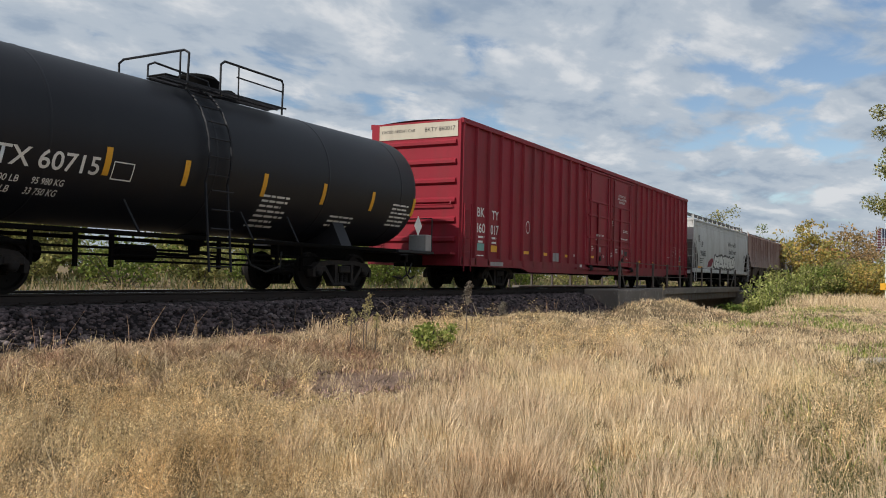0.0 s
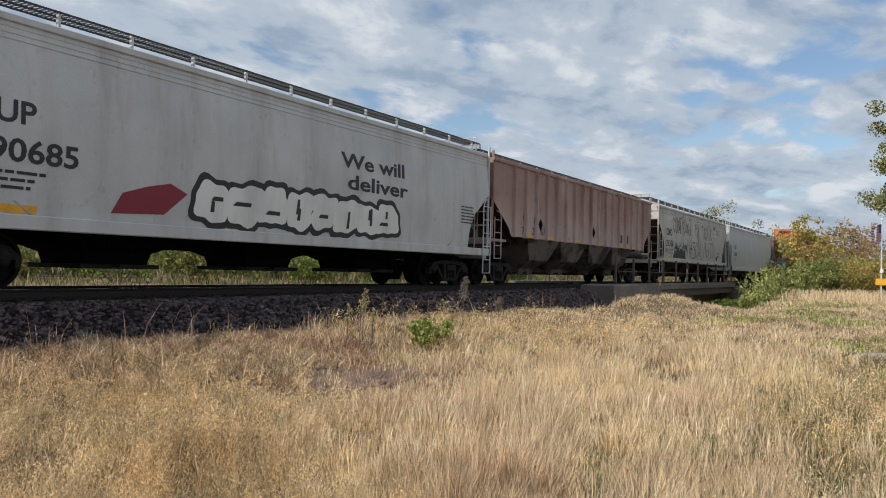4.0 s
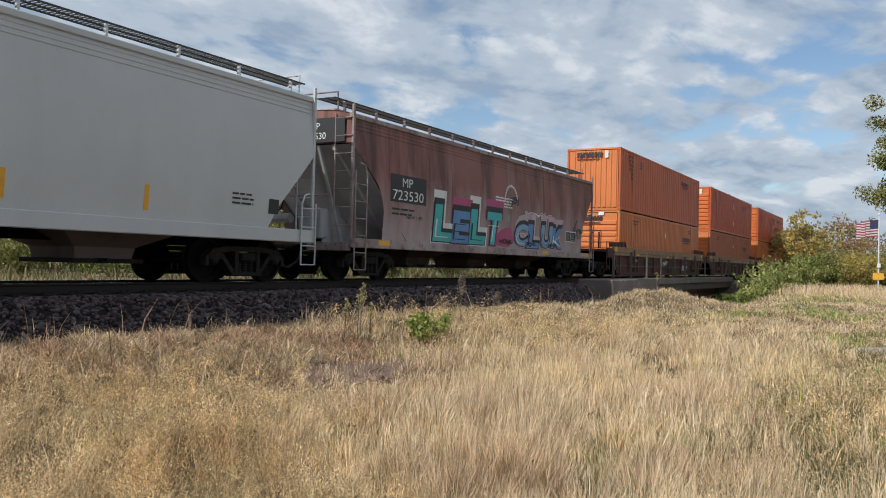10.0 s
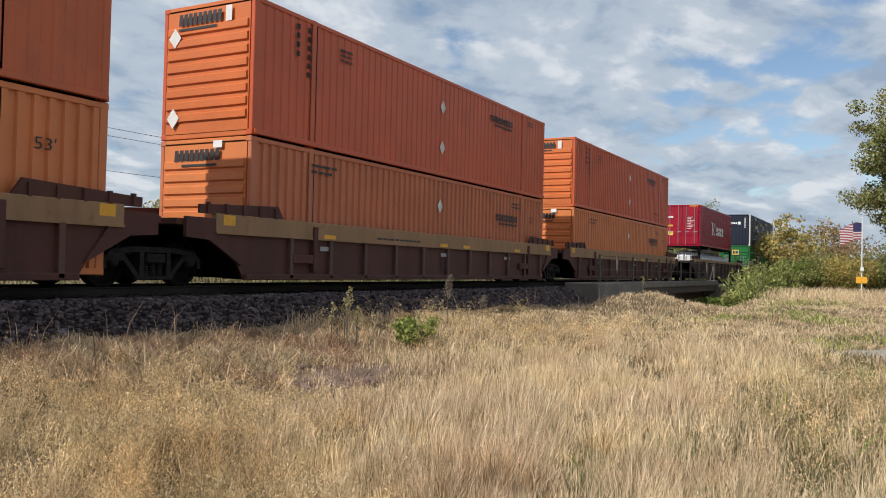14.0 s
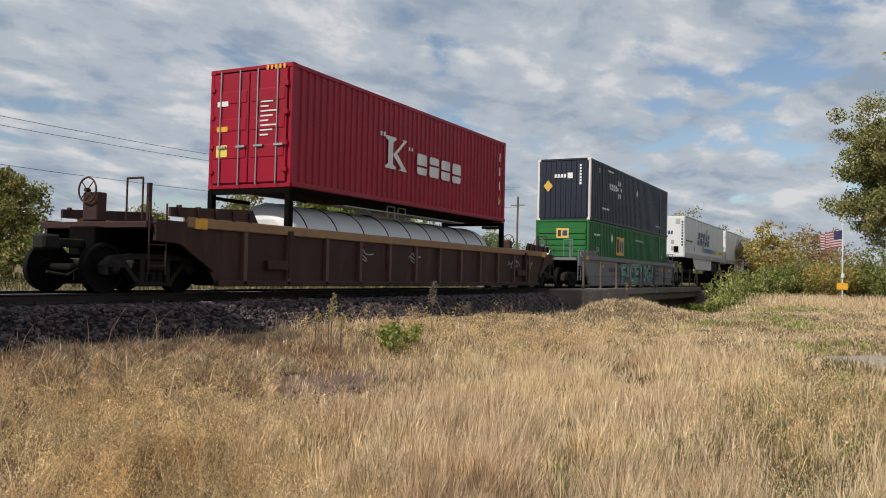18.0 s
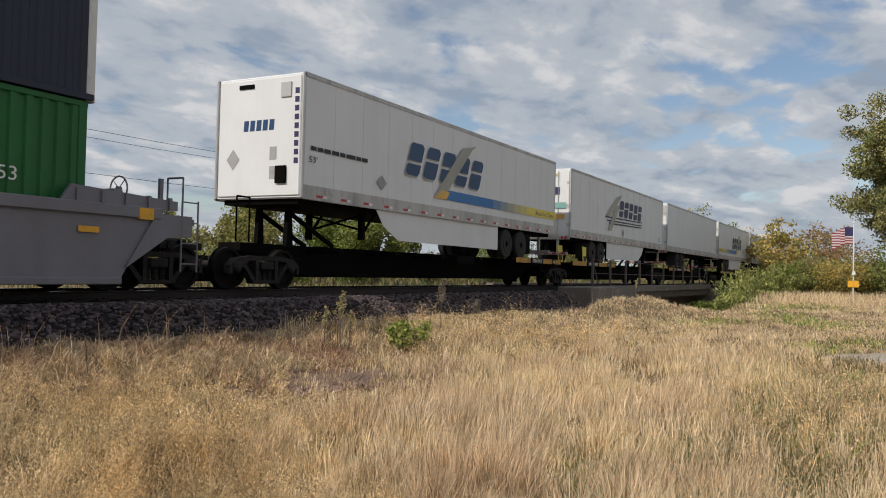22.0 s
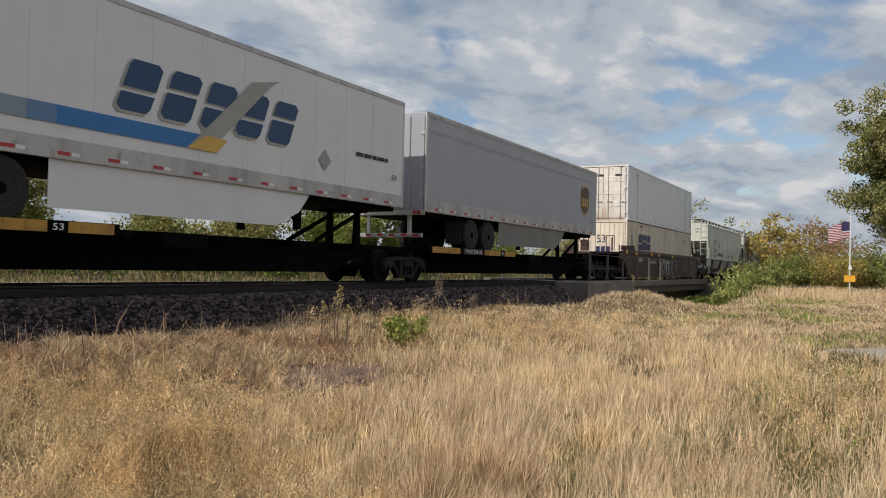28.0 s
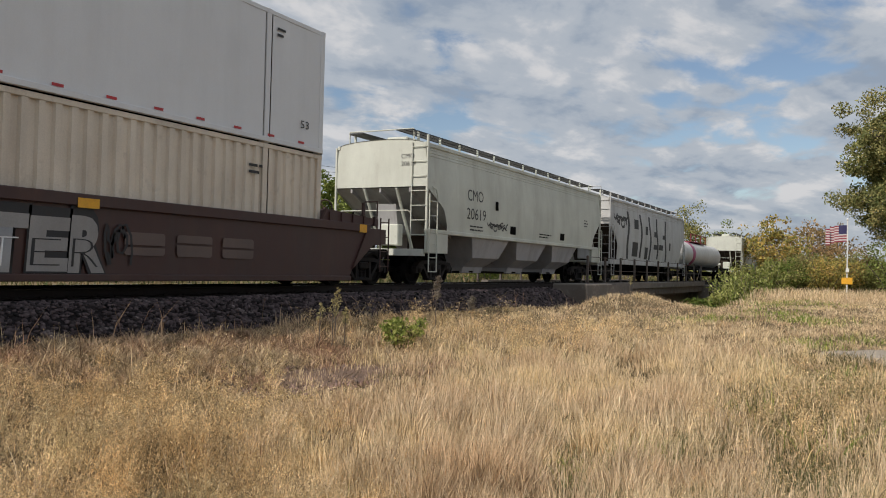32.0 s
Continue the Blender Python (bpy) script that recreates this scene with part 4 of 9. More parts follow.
    letters(car, "LT WT    63200 LB", -47.12 - xc, 1.54, 0.085, "letter_black", sy, 0.85, 0.012)
    bars(car, -45.25 - xc, 1.66, 0.42, 1, 0.09, "letter_black", sy)
    frame_mark = Shape()
    for a, b, c, d in ((0, 0.26, 0, 0.02), (0, 0.26, 0.24, 0.26), (0, 0.02, 0, 0.26), (0.24, 0.26, 0, 0.26), (0.12, 0.15, 0.08, 0.17)):
        decal(frame_mark, [(-45.15 - xc + a, 2.08 + c), (-45.15 - xc + b, 2.08 + c), (-45.15 - xc + b, 2.08 + d), (-45.15 - xc + a, 2.08 + d)], sy)
    part("square_mark", frame_mark, "letter_black", car)
    for x in (-46.0, -42.2, -38.0):
        bars(car, x - xc, 0.90, 1.6, 1, 0.05, "letter_black", -1.626)
    for x in (-47.45, -44.57, -41.87, -39.13, -36.42, -33.83):
        rect(car, "reflector", x - xc - 0.05, x - xc + 0.05, 1.26, 1.70, "yellow", sy)
    bars(car, -31.8 - xc, 1.75, 0.6, 3, 0.09, "letter_black", sy)
    rect(car, "dark_panel", -30.75 - xc, -30.45 - xc, 1.4, 1.7, "letter_black", sy)

    # maroon hopper with bright murals
    car, xc, sy = hopper("covered_hopper", "rusty maroon covered hopper car with cyan and blue murals", -27.9, -11.2, "hopper_maroon", "maroon_worn", "chalk_grey", sill=1.02, top=3.9, bays=3, cuts=((1.35, 3.22, 2.1), (1.3, 3.34, 1.95)), slope_mat="chalk_grey", bay_mat="bay_brown")
    e = -27.9 - xc - 0.03
    end_patch(car, "number_panel", e, 0.55, -1.35, 3.28, 3.86, "letter_black")
    part("end_lettering", end_text("MP", 0.16, e - 0.005, -0.35, 3.60), "letter_white", car)
    part("end_lettering", end_text("723530", 0.16, e - 0.005, -0.15, 3.36), "letter_white", car)
    rect(car, "number_panel", -26.3 - xc, -24.55 - xc, 2.0, 2.70, "letter_black", sy)
    lift = lambda z: sy(z) - 0.006
    letters(car, "MP", -25.75 - xc, 2.40, 0.24, "letter_white", lift, 0.5)
    letters(car, "723530", -26.2 - xc, 2.06, 0.26, "letter_white", lift, 1.5)
    mural(car, "LELT", -24.15 - xc, -19.9 - xc, 1.06, 2.02, ("cyan_ink", "blue_ink", "cyan_ink", "cyan_ink"), "letter_black", sy, seed=12, halo=("letter_white", "pink_ink"))
    mural(car, "CLUK", -18.85 - xc, -14.5 - xc, 1.06, 1.80, ("sky_ink", "blue_ink", "sky_ink", "blue_ink"), "letter_black", sy, seed=15, halo=("pale_pink",))
    part("sprayed_patch", decal(Shape(), [(-20.1 - xc, 1.1), (-19.2 - xc, 1.06), (-18.8 - xc, 1.3), (-19.1 - xc, 1.7), (-19.7 - xc, 1.62), (-20.2 - xc, 1.4)], lambda z: sy(z) - 0.010), "pink_ink", car)
    ring = Shape()
    for i in range(15):
        a, b = math.pi * i / 15, math.pi * (i + 0.75) / 15
        cx, cz = -19.12 - xc, 2.50
        decal(ring, [(cx + 0.52 * r * math.cos(t), cz + 0.58 * r * math.sin(t)) for r, t in ((0.86, a), (1.0, a), (1.0, b), (0.86, b))], sy)
    part("round_emblem", ring, "letter_white", car)
    bars(car, -20.3 - xc, 2.62, 1.5, 4, 0.09, "letter_white", sy, "emblem_stripe", 0.5)
    letters(car, "NEW 1-80", -25.5 - xc, 1.60, 0.09, "letter_black", sy, 0.8, 0.01)
    bars(car, -26.2 - xc, 1.85, 1.2, 2, 0.12, "letter_black", sy)
    rect(car, "plate_rim", -14.2 - xc, -13.15 - xc, 1.40, 1.80, "letter_white", sy, 0.002)
    for x in (-14.17, -13.66):
        rect(car, "dark_panel", x - xc, x - xc + 0.48, 1.43, 1.77, "letter_black", sy, 0.006)
        bars(car, x - xc + 0.06, 1.70, 0.34, 4, 0.07, "chrome_ink", lambda z: sy(z) - 0.010)
    scrawl(car, -13.3 - xc, 1.5, 0.6, 0.9, 0.045, "letter_black", sy, 9, 4)
    part("scrawl", decal(Shape(), [(-13.5 - xc, 1.86), (-13.45 - xc, 1.82), (-13.02 - xc, 2.22), (-13.08 - xc, 2.28)], sy, 0.003), "letter_black", car)
    scrawl(car, -18.0 - xc, 2.12, 0.22, 2.4, 0.022, "letter_white", sy, 17, 8)
    scrawl(car, -17.9 - xc, 1.12, 0.2, 0.8, 0.025, "letter_black", lambda z: sy(z) - 0.03, 18, 5)
    scrawl(car, -15.9 - xc, 1.12, 0.2, 0.8, 0.025, "letter_black", lambda z: sy(z) - 0.03, 19, 5)
    scrawl(car, -19.9 - xc, 1.12, 0.22, 0.9, 0.035, "letter_black", lambda z: sy(z) - 0.03, 20, 5)
    for x, z in ((-21.0, 2.3), (-19.35, 1.98)):
        part("sprayed_patch", decal(Shape(), [(x - xc + (0.2 if k % 2 else 0.09) * math.cos(0.5236 * k), z + (0.2 if k % 2 else 0.09) * math.sin(0.5236 * k)) for k in range(12)], sy, 0.004), "chrome_ink", car)
    scrawl(car, -19.15 - xc, 2.42, 0.34, 0.6, 0.07, "letter_black", sy, 23, 4)
    for x in (-26.8, -16.5, -12.2):
        rect(car, "yellow_plate", x - xc, x - xc + 0.5, 0.88, 1.0, "yellow", -1.625)

    # the last hoppers
    car, xc, sy = hopper("covered_hopper", "pale grey-green covered hopper car", 215.2, 231.75, "hopper_pale", "hopper_pale", "hopper_pale", sill=1.60, deck=1.12, rail_z=0.03, sill_deep=0.12, top=4.02, bays=3, slope_mat="worn_grey", bay_mat="chalk_grey", deep_bays=True, marks=(("CMO", -0.7, 3.62, 0.14), ("20619", -0.7, 3.40, 0.14)))
    letters(car, "CMO", 217.8 - xc, 2.62, 0.36, "letter_black", sy, 1.15)
    letters(car, "20619", 217.75 - xc, 2.04, 0.36, "letter_black", sy, 1.4)
    scrawl(car, 219.4 - xc, 1.75, 0.35, 1.5, 0.05, "letter_black", sy, 4)
    bars(car, 218.0 - xc, 1.85, 1.2, 2, 0.11, "letter_black", sy)
    for x in (221.2, 226.3):
        rect(car, "dark_panel", x - xc, x - xc + 0.5, 1.72, 2.0, "under", sy)
    rect(car, "dark_panel", 219.9 - xc, 220.15 - xc, 2.45, 2.75, "under", sy)
    bars(car, 229.3 - xc, 2.72, 0.6, 3, 0.12, "letter_black", sy)
    bars(car, 224.0 - xc, 1.88, 1.3, 2, 0.1, "under", sy)
    car, xc, sy = hopper("covered_hopper", "grey covered hopper car with large dark mural", 233.3, 250.2, "hopper_grey", "hopper_grey", "hopper_grey", sill=1.12, top=4.05, bays=3)
    a = 233.3 - xc  # tall bare figures left standing between wavy black gaps
    for i, x in enumerate((3.2, 5.8, 7.8, 9.5, 11.6)):
        rows = [[(a + x + 0.14 * math.sin(2.6 * z + i) + e, sy(z), z) for e in (-0.17, 0.17)] for z in np.linspace(1.2 + 0.1 * (i % 2), 3.62, 30)]
        part("mural_gap", Shape().sheet(rows), "letter_black", car)
    for x, w, z0, z1 in ((4.4, 0.85, 2.8, 3.3), (4.0, 1.1, 1.35, 2.1), (6.75, 0.5, 2.6, 3.05), (6.6, 0.65, 1.25, 1.9), (8.7, 0.75, 2.55, 2.85), (8.6, 0.85, 1.85, 2.12), (10.75, 0.75, 2.5, 2.75), (9.9, 1.0, 1.85, 2.15), (12.5, 0.35, 1.9, 2.35)):
        rect(car, "mural_gap", a + x, a + x + w, z0, z1, "letter_black", sy, 0.002, 0.06)
    scrawl(car, a + 0.9, 2.75, 0.75, 2.1, 0.13, "letter_black", sy, 8, 4)
    hopper("covered_hopper", "pale covered hopper car", 276.1, 293.5, "hopper_pale", "hopper_pale", "hopper_pale", sill=1.12, top=4.0, bays=3)
    hopper("covered_hopper", "grey covered hopper car", 295.0, 312.0, "hopper_grey", "hopper_grey", "hopper_grey", sill=1.12, top=4.0, bays=3)


# ---- boxcar ----
def build_boxcar():
    x0, x1 = -132.7, -106.1
    xc, h = (x0 + x1) / 2, (x1 - x0) / 2
    car = thing("boxcar", "long dark red steel boxcar with plug doors", "boxcar", xc, "freight train")
    top, low = 4.92, 0.70
    part("body", Shape().box(-h, h, -1.52, 1.52, low + 0.05, top - 0.05, 0.02), "box_red", car)
    roof = [[(x, y, top - 0.04 + 0.10 * (1 - (y / 1.6) ** 2)) for y in np.linspace(-1.6, 1.6, 9)] for x in np.linspace(-h, h, 30)]
    part("roof", Shape().sheet(roof), "box_red", car)
    doors = (-122.44 - xc, -119.57 - xc, -116.6 - xc)
    for k in (-1, 1):
        y = k * 1.55
        part("top_rail", Shape().box(-h, h, y - 0.06, y + 0.06, top - 0.12, top + 0.03, 0.01), "box_red", car)
        part("side_sill", Shape().slab([(-h, low + 0.25), (-h, low - 0.0), (-h + 4.2, low), (-h + 4.8, low - 0.12), (h - 4.8, low - 0.12), (h - 4.2, low), (h, low), (h, low + 0.25)], "y", y - 0.05, y + 0.05), "box_red", car)
        n = 0
        for x in np.concatenate([np.linspace(-h + 0.1, doors[0] - 0.06, 13), np.linspace(doors[2] + 0.06, h - 0.1, 13)]):
            rib = Shape().slab([(x - 0.07, k * 1.52), (x - 0.035, k * 1.60), (x + 0.035, k * 1.60), (x + 0.07, k * 1.52)], "z", low + 0.05, top - 0.1)
            part("side_post", rib, "box_red", car)
        for a, b in zip(doors, doors[1:]):
            d = part("door", Shape().box(a + 0.05, b - 0.05, k * 1.57 - 0.03, k * 1.57 + 0.03, low + 0.15, top - 0.2, 0.01), "box_red", car)
            for z, u0, u1 in ((3.5, 0.08, 0.92), (2.93, 0.06, 0.92), (2.04, 0.04, 0.96), (1.77, 0.15, 0.88), (0.97, 0.03, 0.97)):
                part("door_beam", Shape().box(a + (b - a) * u0, a + (b - a) * u1, k * 1.62 - 0.03, k * 1.62 + 0.03, z - 0.035, z + 0.035, 0.01), "box_red", d)
            for u, z0, z1, w in ((0.13, 0.95, 4.6, 0.03), (0.46, 0.95, 3.45, 0.11), (0.87, 0.95, 4.6, 0.03)):
                x = a + (b - a) * u
                part("lock_bar", Shape().box(x - w, x + w, k * 1.645 - 0.025, k * 1.645 + 0.025, z0, z1, 0.012), "box_red", d)
            x = a + (b - a) * 0.46
            part("latch_plate", Shape().box(x + 0.0, x + 0.17, k * 1.665 - 0.02, k * 1.665 + 0.02, 1.48, 1.68, 0.006), "worn_grey", d)
            part("latch", Shape().lathe([(-0.03, 0.10), (0.03, 0.10)], "y", (x + 0.1, k * 1.68, 1.22), 12).rod((x + 0.1, k * 1.70, 1.3), (x + 0.24, k * 1.70, 1.42), 0.018), "truck_steel", d)
            for x in (a + 0.35, b - 0.22):
                part("roller_bracket", Shape().box(x - 0.09, x + 0.09, k * 1.66 - 0.06, k * 1.66 + 0.06, low + 0.02, low + 0.24, 0.02).lathe([(-0.05, 0.07), (0.05, 0.07)], "y", (x, k * 1.72, low + 0.1), 10), "truck_steel", d)
        part("door_track", Shape().box(doors[0] - 1.2, doors[2] + 1.2, k * 1.63 - 0.05, k * 1.63 + 0.05, low + 0.06, low + 0.12).box(doors[0] - 0.4, doors[2] + 0.4, k * 1.60 - 0.05, k * 1.60 + 0.05, top - 0.24, top - 0.18), "box_red", car)
    for k in (-1, 1):
        e = k * h
        s = Shape().box(min(e, e + 0.03 * k), max(e, e + 0.03 * k), -1.55, 1.55, low, top, 0.01)
        part("end_wall", s, "box_red", car)
        for i, z in enumerate(np.linspace(1.45, 4.25, 6)):
            r = Shape().slab([(e + 0.03 * k, z - 0.10), (e + 0.11 * k, z - 0.04), (e + 0.11 * k, z + 0.04), (e + 0.03 * k, z + 0.10)], "y", -1.42, 1.42)
            part("end_rib", r, "box_red", car)
        part("crossover_board", Shape().box(min(e, e + 0.35 * k), max(e, e + 0.35 * k), -1.45, 1.45, 1.02, 1.08), "box_red", car)
        ladder(car, e + 0.12 * k, 1.25, 0.8, 2.6, 0.42, "box_red", "y", 0.4)
        ladder(car, e - 0.35 * k, -1.63, 0.55, 2.5, 0.42, "box_red", "x", 0.4)
        part("grab_rail", Shape().pipe([(e + 0.1 * k, -1.3, 2.55), (e + 0.14 * k, -1.3, 2.45), (e + 0.14 * k, 1.3, 2.45), (e + 0.1 * k, 1.3, 2.55)], 0.02), "box_red", car)
        truck(car, k * (h - 3.55))
        coupler(car, e + 0.4 * k, k)
        part("draft_sill", Shape().box(min(e - 4 * k, e + 0.5 * k), max(e - 4 * k, e + 0.5 * k), -0.35, 0.35, 0.65, 1.0, 0.02), "under", car)
    panel = Shape().box(-h - 0.05, -h - 0.02, -1.45, 1.25, 4.42, 4.86)
    part("end_panel", panel, "panel_beige", car)
    part("end_lettering", end_text("EXCESS HEIGHT CAR", 0.09, -h - 0.055, 1.15, 4.62), "letter_black", car)
    part("end_lettering", end_text("BKTY 860017", 0.13, -h - 0.055, -0.35, 4.60), "letter_black", car)
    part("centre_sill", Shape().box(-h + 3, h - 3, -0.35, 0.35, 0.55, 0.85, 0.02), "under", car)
    part("brake_valve", Shape().box(1.0, 1.9, -0.9, -0.5, 0.5, 0.75, 0.03).rod((-3, -0.9, 0.55), (1.05, -0.8, 0.6), 0.03), "under", car)
    part("air_tank", Shape().rod((3, 0.3, 0.5), (3.9, 0.3, 0.5), 0.18, 12), "under", car)
    y = -1.608
    letters(car, "BK", -131.6 - xc, 2.19, 0.28, "letter_white", -1.53, 0.5, 0.015)
    letters(car, "TY", -130.62 - xc, 2.16, 0.28, "letter_white", -1.53, 0.48, 0.015)
    letters(car, "860", -131.7 - xc, 1.71, 0.29, "letter_white", -1.53, 0.64, 0.012)
    letters(car, "017", -130.68 - xc, 1.70, 0.29, "letter_white", -1.53, 0.54, 0.012)
    bars(car, -131.5 - xc, 1.62, 0.42, 2, 0.14, "letter_white", -1.53)
    bars(car, -130.6 - xc, 1.62, 0.36, 2, 0.14, "letter_white", -1.53)
    rect(car, "notice", -131.55 - xc, -131.1 - xc, 1.18, 1.40, "aqua_ink", -1.53)
    for x in (-130.64, -128.2, -126.6, -124.5, -115.15, -113.1, -110.6):
        rect(car, "reflector", x - xc, x - xc + 0.42, 1.18 if x > -130 else 1.17, 1.28 if x > -130 else 1.37, "yellow", -1.53)
    rect(car, "notice", -125.7 - xc, -125.1 - xc, 1.0, 1.3, "worn_grey", -1.53)
    bars(car, -131.7 - xc, 1.05, 0.8, 1, 0.07, "letter_white", -1.53)
    rect(car, "shallow_plate", -130.8 - xc, -129.9 - xc, 0.74, 0.86, "worn_grey", -1.605)
    for words, x, z, hh, w in (("CLOSE AND LOCK", -118.49, 3.97, 0.09, 0.97), ("BOTH DOORS BEFORE", -118.60, 3.83, 0.09, 1.18), ("MOVING CAR", -118.38, 3.69, 0.09, 0.73), ("CLOSE THIS DOOR FIRST", -121.54, 2.12, 0.075, 0.96),
                               ("OPEN THIS DOOR FIRST", -118.34, 2.11, 0.075, 0.98), ("SEAL", -120.70, 1.28, 0.08, 0.22), ("SEAL", -117.57, 1.26, 0.07, 0.26)):
        letters(car, words, x - xc, z, hh, "letter_white", -1.604 if z > 3 else -1.675, w, 0.012)
    letters(car, "50K", -123.66 - xc, 1.23, 0.085, "letter_white", -1.53, 0.21, 0.012)
    for x, z, w, n in ((-122.0, 1.70, 0.40, 3), (-118.85, 1.70, 0.34, 3), (-117.8, 2.55, 0.8, 2), (-121.35, 2.0, 0.4, 1), (-118.15, 1.95, 0.3, 1), (-119.45, 1.5, 0.2, 3), (-119.9, 1.5, 0.12, 3), (-108.9, 2.15, 0.12, 8), (-108.5, 2.15, 0.14, 8), (-107.9, 2.1, 0.14, 3), (-107.5, 2.1, 0.1, 3), (-110.0, 1.58, 0.8, 1), (-108.7, 1.38, 0.3, 2), (-108.0, 1.05, 0.6, 1)):
        bars(car, x - xc, z, w, n, 0.07, "letter_white", -1.604 if -122.4 < x < -116.6 else -1.53)
    rect(car, "pale_plate", -123.13 - xc, -122.91 - xc, 0.84, 0.94, "letter_white", -1.61)
    rect(car, "worn_plate", -122.02 - xc, -121.54 - xc, 1.22, 1.31, "yellow", -1.604)
    rect(car, "dark_plate", -117.58 - xc, -117.2 - xc, 1.42, 1.63, "letter_black", -1.604)
    fm = Shape()
    for a, b, c, d in ((0, 0.24, 0, 0.02), (0, 0.24, 0.15, 0.17), (0, 0.02, 0, 0.17), (0.22, 0.24, 0, 0.17), (0.05, 0.18, 0.08, 0.10)):
        decal(fm, [(-119.34 - xc + a, 2.68 + c), (-119.34 - xc + b, 2.68 + c), (-119.34 - xc + b, 2.68 + d), (-119.34 - xc + a, 2.68 + d)], -1.604)
    part("square_mark", fm, "letter_white", car)
    rect(car, "yellow_label", -107.95 - xc, -107.5 - xc, 1.15, 1.32, "yellow", -1.53)
    bars(car, -114.9 - xc, 1.85, 0.25, 2, 0.2, "letter_white", -1.53, "scratch", 0.2)
    ring = Shape()
    for i in range(18):
        a, b = 2 * math.pi * i / 18, 2 * math.pi * (i + 1) / 18
        decal(ring, [(-127.9 - xc + 0.9 * r * math.cos(t), 2.08 + 1.2 * r * math.sin(t)) for r, t in ((0.15, a), (0.18, a), (0.18, b), (0.15, b))], -1.53)
    part("round_emblem", ring, "letter_white", car)
    rect(car, "consolidated_stencil", -107.85 - xc, -107.35 - xc, 1.43, 1.74, "letter_white", -1.53)
    rect(car, "stencil_ground", -107.81 - xc, -107.39 - xc, 1.46, 1.71, "letter_black", -1.534)


# ---- tank car ----
def build_tank_car():
    xc, half = -142.1, 7.72
    car = thing("tank_car", "black cylindrical tank car with roof platform and ladders", "tank car", xc, "freight train")
    R, zc = 1.43, 2.58
    prof = []
    for i in range(9):
        a = math.pi / 2 * i / 8
        prof.append((-half + 0.62 * (1 - math.sin(a)), R * math.cos(a) if i else R))
    prof = [(-half + 0.62 - 0.62 * math.cos(a), R * math.sin(a)) for a in np.linspace(0.02, math.pi / 2, 10)]
    body = prof + [(-x, r) for x, r in prof[::-1]]
    part("tank", Shape().lathe(body, "x", (0, 0, zc), 64), "tank_black", car, smooth=True)
    for x in (-6.6, -3.4, 0.05, 3.5, 6.5):
        part("weld_band", Shape().lathe([(x - 0.03, R + 0.001), (x - 0.015, R + 0.006), (x + 0.015, R + 0.006), (x + 0.03, R + 0.001)], "x", (0, 0, zc), 64), "tank_black", car, smooth=True)
    follow = lambda z: -math.sqrt(max(R * R - (z - zc) ** 2, 0.01)) - 0.008
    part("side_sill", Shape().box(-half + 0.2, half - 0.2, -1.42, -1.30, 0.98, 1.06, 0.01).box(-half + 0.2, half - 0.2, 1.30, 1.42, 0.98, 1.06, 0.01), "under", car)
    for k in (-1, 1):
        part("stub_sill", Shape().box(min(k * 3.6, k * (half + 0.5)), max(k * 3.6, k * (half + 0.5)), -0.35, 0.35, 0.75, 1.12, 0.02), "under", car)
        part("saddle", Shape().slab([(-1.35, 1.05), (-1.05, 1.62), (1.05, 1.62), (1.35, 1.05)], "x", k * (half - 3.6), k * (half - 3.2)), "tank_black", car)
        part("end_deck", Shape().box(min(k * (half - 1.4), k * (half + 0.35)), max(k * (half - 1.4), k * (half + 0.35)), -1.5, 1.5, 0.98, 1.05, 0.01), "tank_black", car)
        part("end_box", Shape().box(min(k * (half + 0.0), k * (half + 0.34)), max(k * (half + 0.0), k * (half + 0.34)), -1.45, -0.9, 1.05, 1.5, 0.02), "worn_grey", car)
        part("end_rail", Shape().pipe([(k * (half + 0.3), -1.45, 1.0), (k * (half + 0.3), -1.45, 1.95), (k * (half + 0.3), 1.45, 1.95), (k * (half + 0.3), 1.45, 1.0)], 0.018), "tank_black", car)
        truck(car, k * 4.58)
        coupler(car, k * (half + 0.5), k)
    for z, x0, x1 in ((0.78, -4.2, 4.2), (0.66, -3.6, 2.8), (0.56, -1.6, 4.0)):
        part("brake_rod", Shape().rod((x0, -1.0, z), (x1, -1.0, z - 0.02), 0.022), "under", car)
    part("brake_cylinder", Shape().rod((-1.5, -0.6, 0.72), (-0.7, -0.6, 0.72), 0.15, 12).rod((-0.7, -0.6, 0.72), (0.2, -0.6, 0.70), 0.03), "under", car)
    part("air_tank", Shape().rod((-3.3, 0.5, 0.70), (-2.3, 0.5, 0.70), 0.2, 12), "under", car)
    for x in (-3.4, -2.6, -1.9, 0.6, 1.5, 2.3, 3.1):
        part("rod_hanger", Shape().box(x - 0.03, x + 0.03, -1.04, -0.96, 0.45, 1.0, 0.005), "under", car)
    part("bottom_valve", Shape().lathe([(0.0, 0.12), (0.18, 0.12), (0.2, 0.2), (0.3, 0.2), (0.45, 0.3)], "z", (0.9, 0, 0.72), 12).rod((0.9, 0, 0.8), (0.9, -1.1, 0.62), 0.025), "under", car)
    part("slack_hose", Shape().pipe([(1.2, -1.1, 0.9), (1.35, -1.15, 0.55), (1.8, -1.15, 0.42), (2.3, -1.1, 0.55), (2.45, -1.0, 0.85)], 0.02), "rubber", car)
    for x in (-1.6, 1.2, 2.6):
        part("sill_brace", Shape().rod((x, -1.36, 1.0), (x - 0.25, -1.2, 1.6), 0.025), "tank_black", car)
